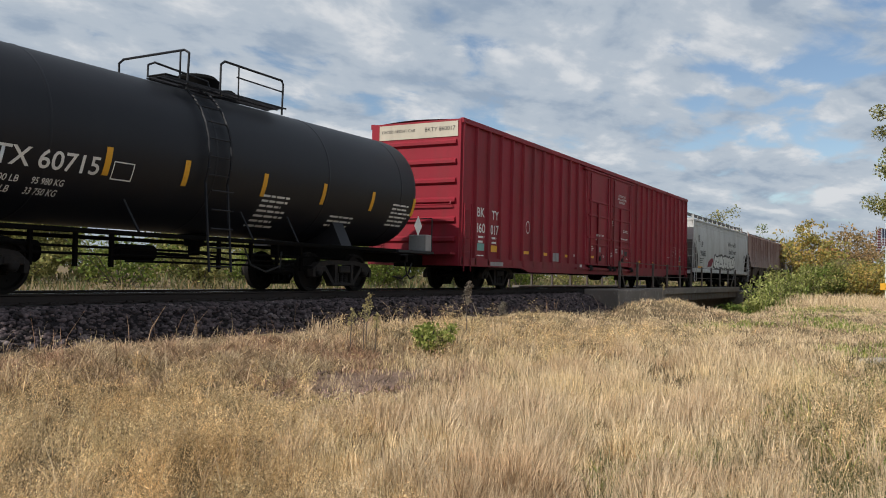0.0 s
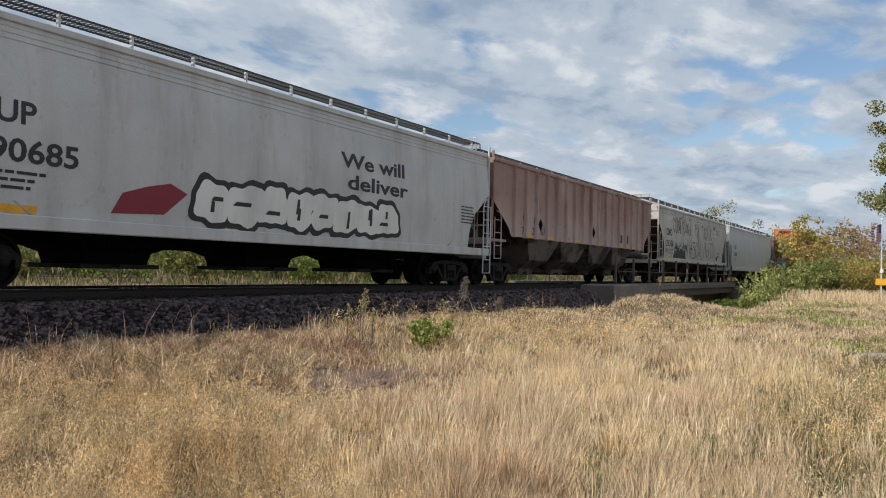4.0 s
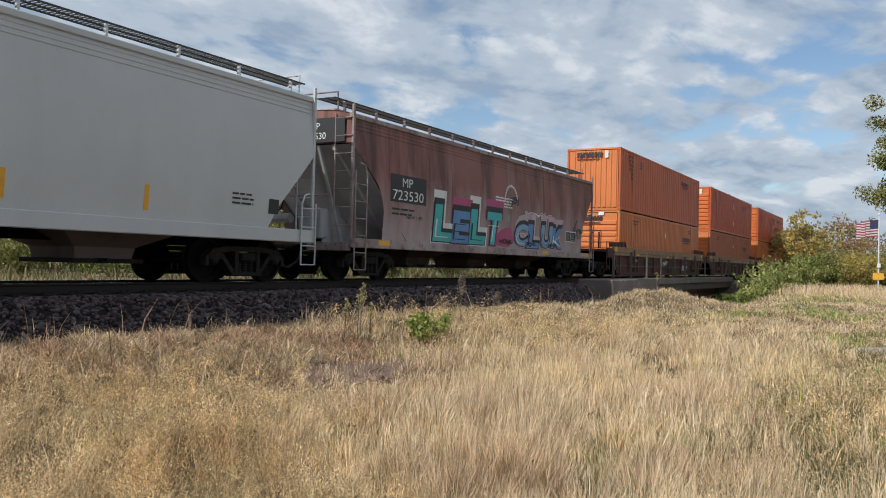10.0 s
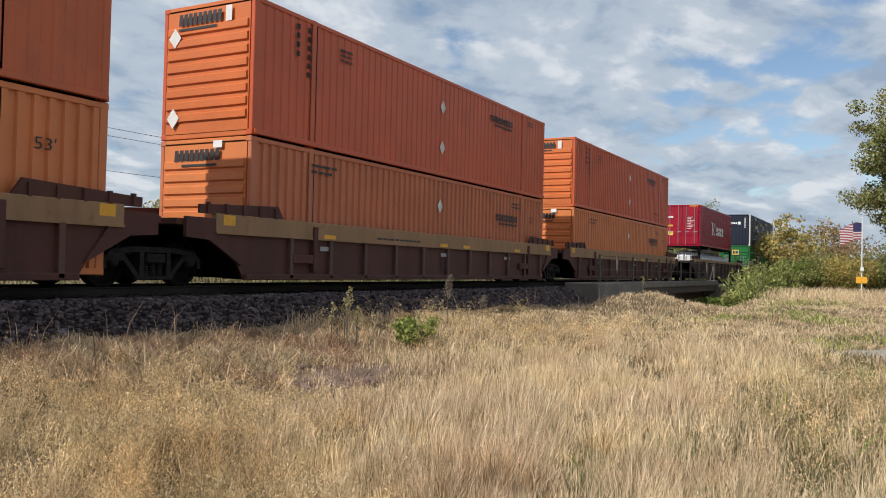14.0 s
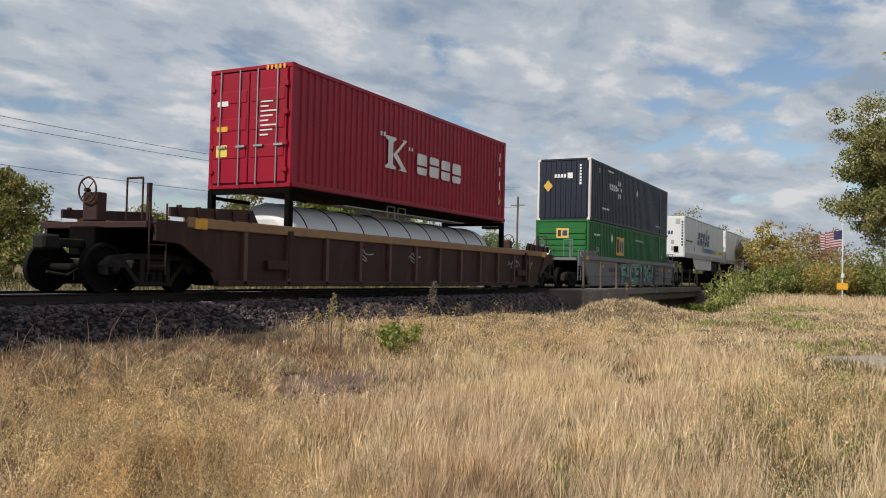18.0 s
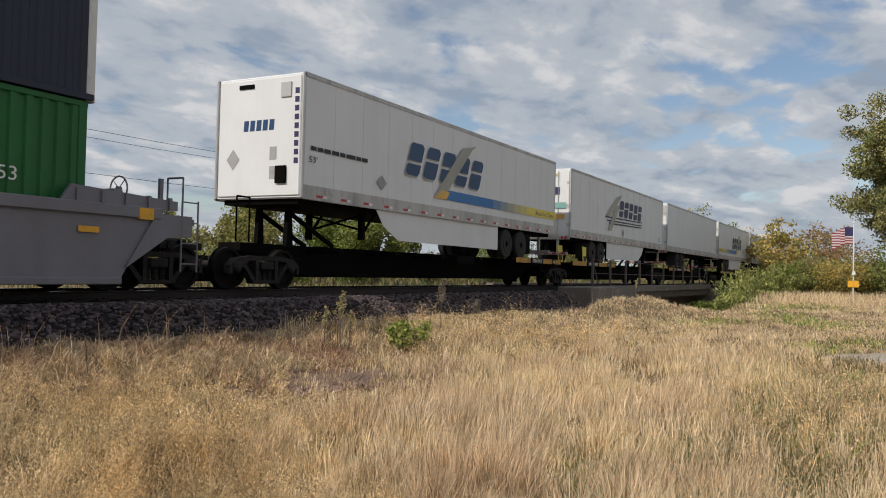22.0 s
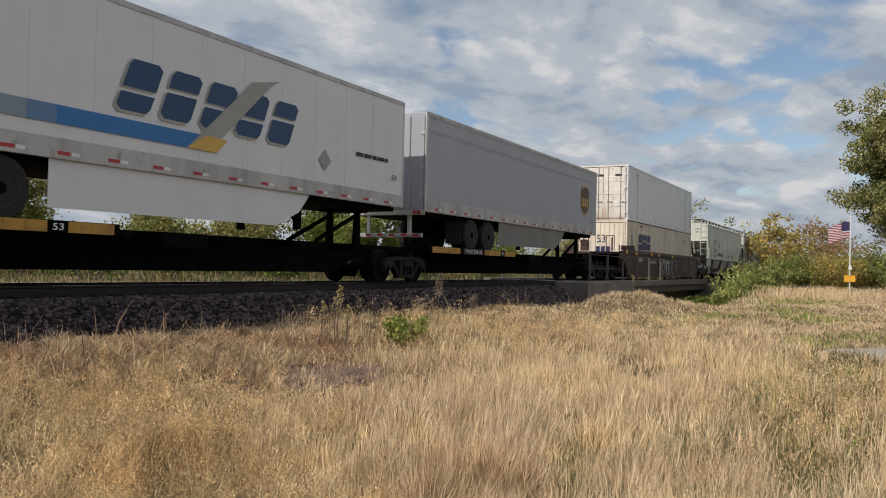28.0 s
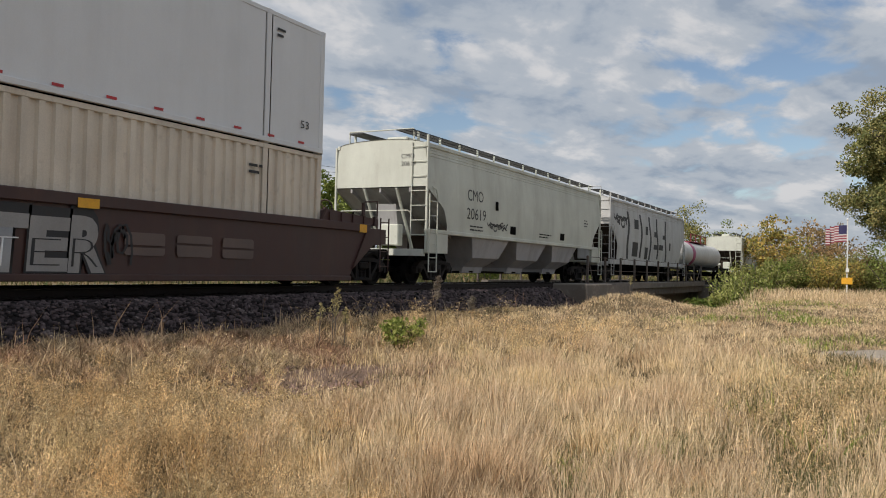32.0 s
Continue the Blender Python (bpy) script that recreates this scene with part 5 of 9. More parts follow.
    # side ladder to the platform, fitted round the tank
    for u in (-0.28, 0.28):
        pts = [(0.05 + u, -1.60, 0.40)] + [(0.05 + u, -(R + 0.10) * math.cos(a), zc + (R + 0.10) * math.sin(a)) for a in np.linspace(-0.35, 1.15, 9)]
        part("ladder_rail", Shape().pipe(pts, 0.028), "tank_black", car)
    s = Shape()
    for z in (0.5, 0.85, 1.2, 1.55, 1.9):
        s.rod((-0.23, -1.60, z), (0.33, -1.60, z), 0.016)
    for a in np.linspace(-0.25, 1.1, 7):
        p = (-(R + 0.10) * math.cos(a), zc + (R + 0.10) * math.sin(a))
        s.rod((-0.23, *p), (0.33, *p), 0.016)
    part("ladder_rungs", s, "tank_black", car)
    # roof platform with open railings
    pz = zc + R + 0.10
    x0, x1 = -0.9, 2.4
    for k in (-1, 1):
        part("platform_walk", grate(Shape(), x0, x1, k * 0.55, k * 1.05, pz - 0.16), "tank_black", car)
    rail = [(-0.3, 0.95, pz - 0.2), (-0.3, 0.98, pz + 0.40), (-0.3, 0.85, pz + 0.47), (-0.3, -0.85, pz + 0.47), (-0.3, -0.98, pz + 0.40), (-0.3, -0.95, pz - 0.3)]
    part("railing", Shape().pipe(rail, 0.024), "tank_black", car)
    part("railing_post", Shape().rod((-0.3, -0.75, pz + 0.46), (-0.3, -0.75, pz - 0.25), 0.02), "tank_black", car)
    rail = [(0.55, -0.95, pz - 0.25), (0.55, -0.95, pz + 0.38), (0.65, -0.95, pz + 0.46), (2.35, -0.95, pz + 0.44), (2.40, -0.95, pz + 0.36), (2.38, -0.95, pz - 0.3)]
    part("railing", Shape().pipe(rail, 0.024), "tank_black", car)
    part("railing_bar", Shape().rod((1.0, -0.95, pz + 0.22), (2.38, -0.95, pz + 0.2), 0.016), "tank_black", car)
    part("railing_post", Shape().rod((1.05, -0.95, pz + 0.45), (1.05, -0.95, pz - 0.25), 0.018), "tank_black", car)
    part("grab_arch", Shape().pipe([(-1.05, -0.75, pz - 0.2), (-1.05, -0.75, pz + 0.02), (-0.9, -0.75, pz + 0.1), (0.4, -0.75, pz + 0.02), (0.5, -0.75, pz - 0.15)], 0.02), "tank_black", car)
    part("fittings_housing", Shape().lathe([(0, 0.45), (0.32, 0.45), (0.40, 0.36), (0.42, 0.1)], "z", (0.75, -0.1, pz - 0.15), 20).lathe([(0, 0.26), (0.26, 0.26), (0.36, 0.12)], "z", (1.7, 0.0, pz - 0.2), 14)
         .box(-0.2, 0.5, -0.25, 0.25, pz - 0.15, pz + 0.12, 0.02), "under", car, smooth=True)
    letters(car, "ATX 60715", -146.65 - xc, 1.93, 0.29, "letter_white", follow, 2.1, 0.012)
    for words, x, z, w in (("211600 LB", -146.45, 1.70, 0.62), ("74400 LB", -146.45, 1.54, 0.55), ("95 980 KG", -145.62, 1.70, 0.55), ("33 750 KG", -145.66, 1.54, 0.55)):
        letters(car, words, x - xc, z, 0.10, "letter_white", follow, w, 0.012)
    for x in (-144.42, -142.74, -140.66, -138.72, -136.82, -134.95, -147.9):
        rect(car, "reflector", x - xc - 0.06, x - xc + 0.06, 1.95, 2.41, "yellow", follow)
    s = Shape()
    for a, b in (((0, 0), (0.42, 0.02)), ((0, 0.28), (0.42, 0.30)), ((0, 0), (0.02, 0.30)), ((0.40, 0), (0.42, 0.30))):
        decal(s, [(-144.3 - xc + a[0], 1.9 + a[1]), (-144.3 - xc + b[0], 1.9 + a[1]), (-144.3 - xc + b[0], 1.9 + b[1]), (-144.3 - xc + a[0], 1.9 + b[1])], follow)
    part("test_stencil", s, "letter_white", car)
    for x, z, w, n in ((-140.6, 2.0, 0.9, 7), (-138.2, 1.75, 1.0, 3), (-135.9, 2.2, 0.9, 6)):
        bars(car, x - xc, z, w, n, 0.1, "letter_white", follow)
    part("placard", decal(Shape(), [(half - 0.25, 1.45), (half - 0.05, 1.72), (half - 0.25, 1.99), (half - 0.45, 1.72)], -1.35), "letter_white", car)
    # a second, pale tank car far back in the train
    xc = 261.0
    car = thing("tank_car", "white tank car with narrow red band far back in the train", "tank car", xc, "freight train")
    body = [(x * 1.06, r * 0.66) for x, r in body]
    part("tank", Shape().lathe(body, "x", (0, 0, 1.98), 32), "off_white", car, smooth=True)
    part("red_stripe", Shape().lathe([(-4.2, 0.946), (-4.19, 0.952), (-3.2, 0.952), (-3.19, 0.946)], "x", (0, 0, 1.98), 32), "pink_ink", car, smooth=True)
    part("roof_walk", Shape().box(-3.0, 3.0, -0.5, 0.5, 2.92, 2.97, 0.01), "flag_red", car)
    for x in (-2.9, -1.0, 1.0, 2.9):
        part("walk_post", Shape().rod((x, -0.48, 2.9), (x, -0.48, 3.55), 0.035), "flag_red", car)
    part("walk_rail", Shape().rod((-2.9, -0.48, 3.5), (2.9, -0.48, 3.5), 0.03), "flag_red", car)
    part("side_sill", Shape().box(-8.6, 8.6, -1.42, 1.42, 0.85, 1.05, 0.01), "under", car)
    for k in (-1, 1):
        truck(car, k * 6.3)


# ---- containers ----
def corrugated(s, x0, x1, z0, z1, y, depth, pitch, k):
    """A wall of upright folds that faces -y (k=-1) or +y."""
    pts, x = [], x0
    while x < x1 - 0.01:
        for u, d in ((0.0, 0.0), (0.40, 0.0), (0.5, 1.0), (0.90, 1.0)):
            if x + u * pitch < x1:
                pts.append((x + u * pitch, y - k * d * depth))
        x += pitch
    pts.append((x1, y))
    return s.sheet([[(a, b, z0) for a, b in pts], [(a, b, z1) for a, b in pts]])


def container(name, label, x0, z0, length, height, side, end=None, post=None, pitch=0.27, depth=0.028, end_style="ribs", post40=True, width=2.591, group="containers"):
    end, post = end or side, post or side
    h, w = length / 2, width / 2
    xc = x0 + h
    box_ = thing(name, label, "container", xc, group, at=(0, 0, z0))
    marks = [-h, -6.06, 6.06, h] if post40 else [-h, h]
    for k in (-1, 1):
        for a, b in zip(marks, marks[1:]):
            s = Shape()
            corrugated(s, a + 0.12, b - 0.12, 0.12, height - 0.10, k * (w - 0.012), depth, pitch, k)
            part("side_panel", s, side, box_)
        part("bottom_rail", Shape().box(-h + 0.05, h - 0.05, k * w - 0.05, k * w + (0.0 if k > 0 else 0.0) + 0.05 * (k < 0), 0.02, 0.13, 0.01) if k < 0 else Shape().box(-h + 0.05, h - 0.05, w - 0.05, w, 0.02, 0.13, 0.01), side, box_)
        part("top_rail", Shape().box(-h + 0.05, h - 0.05, w - 0.05 if k > 0 else -w, w if k > 0 else -w + 0.05, height - 0.11, height - 0.01, 0.01), side, box_)
        for x in marks:
            x = max(min(x, h - 0.08), -h + 0.08)
            part("corner_post" if abs(x) > 7 or not post40 else "side_post", Shape().box(x - 0.08, x + 0.08, w - 0.10 if k > 0 else -w - 0.003, w + 0.003 if k > 0 else -w + 0.10, 0.0, height, 0.012), post if abs(x) > h - 0.2 else side, box_)
            for z in (0.0, height - 0.12):
                part("corner_casting", Shape().box(x - 0.09, x + 0.09, w - 0.16 if k > 0 else -w - 0.006, w + 0.006 if k > 0 else -w + 0.16, z, z + 0.12, 0.015), post if abs(x) > h - 0.2 else side, box_)
    part("roof", Shape().box(-h + 0.03, h - 0.03, -w + 0.02, w - 0.02, height - 0.06, height - 0.015), side, box_)
    part("floor", Shape().box(-h + 0.03, h - 0.03, -w + 0.04, w - 0.04, 0.03, 0.12), "under", box_)
    for k in (-1, 1):
        e = k * h
        a, b = min(e, e - 0.04 * k), max(e, e - 0.04 * k)
        wall = part("end_wall", Shape().box(a, b, -w + 0.12, w - 0.12, 0.1, height - 0.08), end, box_)
        for z in (0.0, height - 0.125):
            part("end_beam", Shape().box(min(e, e - 0.06 * k), max(e, e - 0.06 * k), -w + 0.1, w - 0.1, z, z + 0.125, 0.01), end, box_)
        f = e + 0.0 * k
        if end_style == "ribs":
            z = 0.35
            while z < height - 0.55:
                r = Shape().slab([(f, z), (f + 0.045 * k, z + 0.03), (f + 0.045 * k, z + 0.17), (f, z + 0.20)], "y", -w + 0.16, w - 0.16)
                part("end_rib", r, end, wall)
                z += 0.27
        elif end_style == "folds":
            y = -w + 0.16
            while y < w - 0.2:
                r = Shape().slab([(f, y), (f + 0.035 * k, y + 0.03), (f + 0.035 * k, y + 0.12), (f, y + 0.15)], "z", 0.14, height - 0.14)
                part("end_rib", r, end, wall)
                y += 0.25
        elif end_style == "doors":
            for u in (-1, 1):
                a_, b_ = (0.015, w - 0.13) if u > 0 else (-w + 0.13, -0.015)
                d = part("door", Shape().box(min(f, f + 0.03 * k), max(f, f + 0.03 * k), a_, b_, 0.13, height - 0.13, 0.01), end, box_)
                for y in (a_ + 0.25, b_ - 0.25):
                    part("lock_rod", Shape().rod((f + 0.06 * k, y, 0.08), (f + 0.06 * k, y, height - 0.08), 0.018, 8), "galvanised", d)
                    part("handle", Shape().box(min(f + 0.04 * k, f + 0.09 * k), max(f + 0.04 * k, f + 0.09 * k), y - 0.2, y + 0.06, 0.95, 1.0), "galvanised", d)
                for z in (0.4, 1.0, 1.7, height - 0.5):
                    part("hinge", Shape().box(min(f, f + 0.07 * k), max(f, f + 0.07 * k), (b_ if u > 0 else a_) - 0.06, (b_ if u > 0 else a_) + 0.06, z - 0.05, z + 0.05, 0.01), end, d)
                for z in (0.7, 1.35, 2.0):
                    part("door_groove", Shape().slab([(f + 0.03 * k, z), (f + 0.045 * k, z + 0.02), (f + 0.045 * k, z + 0.28), (f + 0.03 * k, z + 0.30)], "y", a_ + 0.06, b_ - 0.06), end, d)
    return box_, xc


def end_patch(parent, name, x, y0, y1, z0, z1, material):
    """A flat mark on the wall that faces -x; y runs to the left of the picture."""
    return part(name, Shape().add([(x, y0, z0), (x, y1, z0), (x, y1, z1), (x, y0, z1)], [(0, 1, 2, 3)]), material, parent)


def end_blocks(parent, x, y0, y1, z0, z1, count, material):
    step = (y1 - y0) / count
    for i in range(count):
        a, b = y0 + step * i, y0 + step * (i + 0.74)
        part("brand_mark", Shape().add([(x, a, z0), (x, b, z0), (x, b - 0.02, z1), (x, a - 0.02, z1)], [(0, 1, 2, 3)]), material, parent)


def diamond(parent, x, z, r, material, y=-1.305):
    return part("placard", decal(Shape(), [(x, z - r), (x + r * 0.8, z), (x, z + r), (x - r * 0.8, z)], y), material, parent)


def build_containers():
    Hc, L53 = 2.896, 16.154
    y = -1.312
    zb, zt = 0.20, 3.115
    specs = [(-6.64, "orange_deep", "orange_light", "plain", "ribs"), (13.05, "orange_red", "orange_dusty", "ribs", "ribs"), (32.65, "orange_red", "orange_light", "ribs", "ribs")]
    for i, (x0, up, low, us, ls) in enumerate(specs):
        # end walls take a lighter orange than the side: sunlight put into the colour
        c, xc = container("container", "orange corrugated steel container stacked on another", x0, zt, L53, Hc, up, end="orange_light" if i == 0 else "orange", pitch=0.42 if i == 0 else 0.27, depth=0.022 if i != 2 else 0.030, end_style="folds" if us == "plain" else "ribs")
        hx = x0 - xc
        word_blocks(c, hx + 11.4, hx + 13.2, 2.20, 2.40, 9, "letter_black", y)
        rect(c, "brand_underline", hx + 11.7, hx + 13.1, 2.08, 2.13, "letter_black", y)
        end_blocks(c, hx - 0.06, 0.8, -0.45, 2.45, 2.70, 9, "letter_black")
        end_patch(c, "brand_underline", hx - 0.06, 0.8, -0.3, 2.34, 2.39, "letter_black")
        end_patch(c, "notice", hx - 0.06, -0.55, -0.72, 2.42, 2.75, "off_white")
        for n, u in ((4, 1.35), (6, 1.75)):  # upright codes beside the first post
            for q in range(n):
                rect(c, "side_code", hx + u, hx + u + 0.12, 2.55 - q * 0.2, 2.67 - q * 0.2, "shade_grime", y)
        bars(c, hx + 3.0, 2.5, 0.5, 3, 0.12, "letter_black", y)
        bars(c, hx + 14.5, 2.65, 0.5, 2, 0.1, "letter_black", y)
        if i == 2:
            letters(c, "TOP LIFT ONLY", hx + 12.85, 0.52, 0.11, "shade_grime", y, 1.25, 0.012)
        if i:
            for z in (0.85, 2.03):
                diamond(c, hx + 8.15, z, 0.20, "off_white")
            for z in (2.2, 0.45):
                p = Shape().add([(hx - 0.062, 0.9, z - 0.22), (hx - 0.062, 0.72, z), (hx - 0.062, 0.9, z + 0.22), (hx - 0.062, 1.08, z)], [(0, 1, 2, 3)])
                part("placard", p, "off_white", c)
            for j in range(14):
                rect(c, "reflector", hx + 1.2 + j * 1.05, hx + 1.6 + j * 1.05, 0.04, 0.11, "letter_white", y)
        # here too the end's lighter orange stands for sun on it
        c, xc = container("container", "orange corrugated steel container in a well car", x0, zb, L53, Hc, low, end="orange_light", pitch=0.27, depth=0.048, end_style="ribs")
        word_blocks(c, hx + 11.95, hx + 13.75, 1.88, 2.10, 9, "letter_black", y)
        rect(c, "brand_underline", hx + 12.2, hx + 13.7, 1.76, 1.81, "letter_black", y)
        letters(c, "53'", hx + 14.8, 1.95, 0.20, "letter_black", y, 0.38)
        end_blocks(c, hx - 0.06, 0.82, -0.5, 2.42, 2.66, 9, "letter_black")
        end_patch(c, "brand_underline", hx - 0.06, 0.6, -0.4, 2.30, 2.35, "letter_black")
        bars(c, hx + 2.0, 2.55, 1.0, 2, 0.14, "letter_black", y)
        bars(c, hx + 13.2, 2.55, 0.9, 2, 0.12, "letter_black", y)
        diamond(c, hx + 8.1, 2.05, 0.20, "off_white")
        end_patch(c, "notice", hx - 0.06, -0.3, -0.55, 2.68, 2.83, "letter_white")

    # red box on a tank frame
    c, xc = container("container", "bright red corrugated container with end doors", 58.5, 2.36, 12.25, 2.85, "magenta_red", pitch=0.26, depth=0.034, end_style="doors", post40=False, width=2.44)
    yk, hx = -1.235, 58.5 - xc
    s = Shape()
    a = 62.55 - xc
    for poly in ([(0, 0.95), (0.55, 0.95), (0.55, 1.02), (0.40, 1.08), (0.40, 1.70), (0.55, 1.76), (0.55, 1.83), (0, 1.83), (0, 1.76), (0.14, 1.70), (0.14, 1.08), (0, 1.02)],
                 [(0.40, 1.35), (0.95, 1.78), (0.85, 1.83), (1.15, 1.83), (0.62, 1.40), (1.10, 1.02), (1.18, 0.95), (0.70, 0.95), (0.85, 1.02), (0.42, 1.32)]):
        decal(s, [(a + u, v) for u, v in poly], yk)
    part("brand_mark", s, "letter_white", c)
    word_blocks(c, 64.3 - xc, 67.3 - xc, 0.98, 1.58, 4, "letter_white", yk, gap=0.22)
    for i in range(2):
        rect(c, "brand_mark", a - 0.28 + i * 0.16, a - 0.18 + i * 0.16, 1.78, 1.90, "letter_white", yk)
        rect(c, "brand_mark", a + 1.25 + i * 0.16, a + 1.33 + i * 0.16, 1.58, 1.68, "letter_white", yk)
    for z in (0.6, 1.1, 1.6, 2.1):
        rect(c, "side_code", 5.55, 5.63, z, z + 0.3, "letter_white", yk)
    part("warning_triangle", decal(Shape(), [(5.45, 0.72), (5.75, 0.72), (5.6, 0.98)], yk), "yellow", c)
    for z, m in ((1.95, "letter_white"), (1.35, "yellow"), (0.75, "lemon")):
        end_patch(c, "notice", hx - 0.05, 0.95, 0.62, z, z + (0.28 if m == "lemon" else 0.12), m)
    for i in range(8):
        end_patch(c, "small_print", hx - 0.05, -0.35, -0.35 - 0.12 * (2 + i % 3), 1.2 + i * 0.11, 1.235 + i * 0.11, "letter_white")
    for z in (2.72,):
        for i in range(5):
            end_patch(c, "hazard_stripe", hx - 0.05, -0.5 - i * 0.12, -0.56 - i * 0.12, z, z + 0.1, "yellow")

    # white tank in an open frame under it
    t = thing("tank_container", "white tank in a dark steel frame inside the well", "tank container", 64.62, "containers", at=(0, 0, 0.22))
    body = [(-5.7 + 0.3 - 0.3 * math.cos(q), 0.98 * math.sin(q)) for q in np.linspace(0.05, math.pi / 2, 8)]
    body += [(-u, r) for u, r in body[::-1]]
    part("tank", Shape().lathe(body, "x", (0, 0, 0.88), 40), "white", t, smooth=True)
    for x in np.linspace(-5.0, 5.0, 9):
        part("strap", Shape().lathe([(x - 0.02, 0.984), (x, 1.0), (x + 0.02, 0.984)], "x", (0, 0, 0.88), 40), "under", t, smooth=True)
    for x in (-6.05, 6.05):
        for yy in (-1.15, 1.15):
            part("frame_post", Shape().box(x - 0.08, x + 0.08, yy - 0.07, yy + 0.07, 0.0, 2.13, 0.01), "under", t)
        for z in (0.0, 2.015):
            part("frame_beam", Shape().box(x - 0.06, x + 0.06, -1.08, 1.08, z, z + 0.115), "under", t)
        for yy in (-1.15, 1.15):
            part("frame_brace", Shape().rod((x, yy, 1.95), (x - math.copysign(1.0, x), yy * 0.75, 1.9), 0.045), "under", t)
    part("manway_walk", grate(Shape(), -3.5, 3.5, -0.9, -0.45, 1.96).box(-1.2, 1.0, -0.3, 0.3, 1.8, 1.98, 0.02), "galvanised", t)
    for x in (-1.2, -0.6):
        part("walk_rail", Shape().pipe([(x, -0.8, 1.8), (x, -0.8, 2.12), (x + 0.4, -0.8, 2.12), (x + 0.4, -0.8, 1.8)], 0.02), "galvanised", t)
    part("end_placard", Shape().add([(-5.74, 0.7, 1.0), (-5.74, -0.5, 1.0), (-5.74, -0.72, 1.22), (-5.74, -0.5, 1.44), (-5.74, 0.7, 1.44)], [(0, 1, 2, 3, 4)]), "letter_white", t)

    # navy over green
    c, xc = container("container", "dark navy corrugated container with pale end posts", 80.53, 3.13, L53, Hc, "navy", post="off_white", pitch=0.27, depth=0.018, end_style="folds")
    hx = -L53 / 2
    word_blocks(c, 83.6 - xc, 85.0 - xc, 1.72, 2.02, 4, "letter_white", y, gap=0.25)
    ring = Shape()
    for i in range(6):
        q = math.pi / 3 * i
        decal(ring, [(85.4 - xc + r * math.cos(q + d), 1.86 + 1.15 * r * math.sin(q + d)) for r, d in ((0.22, -0.3), (0.40, -0.2), (0.46, 0.1), (0.30, 0.4), (0.2, 0.2))], y)
    part("brand_mark", ring, "letter_white", c)
    bars(c, 83.3 - xc, 2.65, 1.1, 1, 0.2, "letter_white", y)
    bars(c, 82.4 - xc, 0.75, 1.4, 1, 0.22, "letter_white", y)
    letters(c, "TOP LIFT ONLY", 93.4 - xc, 0.44, 0.12, "letter_white", y, 1.2, 0.01)
    bars(c, 81.8 - xc, 2.55, 0.25, 2, 0.12, "letter_white", y)
    diamond(c, 89.0 - xc, 2.0, 0.22, "letter_white")
    diamond(c, 84.3 - xc - 5, 2.0, 0.01, "navy")
    end_blocks(c, hx - 0.045, 0.45, -0.15, 2.0, 2.17, 4, "letter_white")
    end_patch(c, "brand_mark", hx - 0.045, -0.2, -0.45, 1.96, 2.22, "letter_white")
    p = Shape().add([(hx - 0.046, 0.75, 1.35), (hx - 0.046, 0.52, 1.62), (hx - 0.046, 0.75, 1.90), (hx - 0.046, 0.98, 1.62)], [(0, 1, 2, 3)])
    part("placard", p, "badge_gold", c)
    for i in range(7):
        end_patch(c, "side_code", hx - 0.045, -0.78, -0.88, 2.5 - i * 0.14, 2.6 - i * 0.14, "letter_white")
    c, xc = container("container", "green corrugated container with gold square badge", 80.4, 0.25, L53, Hc, "green", pitch=0.27, depth=0.040, end_style="ribs")
    rect(c, "gold_badge", 85.0 - xc, 86.4 - xc, 1.40, 2.33, "badge_gold", y)
    rect(c, "badge_mark", 85.1 - xc, 85.45 - xc, 1.52, 2.22, "letter_black", y, 0.004)
    rect(c, "badge_mark", 85.55 - xc, 85.9 - xc, 1.60, 2.12, "letter_blue", y, 0.004)
    rect(c, "badge_mark", 85.98 - xc, 86.28 - xc, 1.52, 2.12, "letter_blue", y, 0.004)
    diamond(c, 84.2 - xc, 2.2, 0.24, "letter_white")
    letters(c, "53", 81.6 - xc, 1.45, 0.22, "letter_white", y, 0.32)
    letters(c, "53", 95.0 - xc, 1.45, 0.22, "letter_white", y, 0.32)
    letters(c, "WARNING HIGH CUBE", 88.6 - xc, 2.25, 0.12, "letter_white", y, 1.9)
    bars(c, 81.2 - xc, 2.3, 1.2, 1, 0.2, "letter_white", y)
    end_patch(c, "gold_badge", hx - 0.05, 0.25, -0.35, 2.05, 2.5, "badge_gold")
    end_patch(c, "badge_mark", hx - 0.054, 0.18, 0.02, 2.12, 2.42, "letter_black")
    end_patch(c, "badge_mark", hx - 0.054, -0.05, -0.28, 2.15, 2.40, "letter_blue")
    p = Shape().add([(hx - 0.055, 0.75, 1.15), (hx - 0.055, 0.5, 1.42), (hx - 0.055, 0.75, 1.68), (hx - 0.055, 1.0, 1.42)], [(0, 1, 2, 3)])
    part("placard", p, "letter_white", c)

    # pale over cream
    c, xc = container("container", "off-white smooth-sided container with rusty end doors", 194.42, 3.08, L53, Hc, "white", end="door_rusty", pitch=1.2, depth=0.006, end_style="doors")
    hx = -L53 / 2
    for i in range(15):
        rect(c, "reflector", hx + 0.5 + i * 1.05, hx + 0.72 + i * 1.05, 0.15, 0.20, "red_mark", y)
    bars(c, 196.1 - xc, 2.55, 0.3, 2, 0.13, "letter_black", y)
    bars(c, 208.8 - xc, 2.55, 0.3, 2, 0.13, "letter_black", y)
    for i in range(5):
        rect(c, "stain_run", 199.0 - xc + i * 0.55, 199.06 - xc + i * 0.55, 2.45, 2.75, "worn_grey", y)
    letters(c, "53", 209.7 - xc, 0.5, 0.18, "letter_black", y, 0.3)
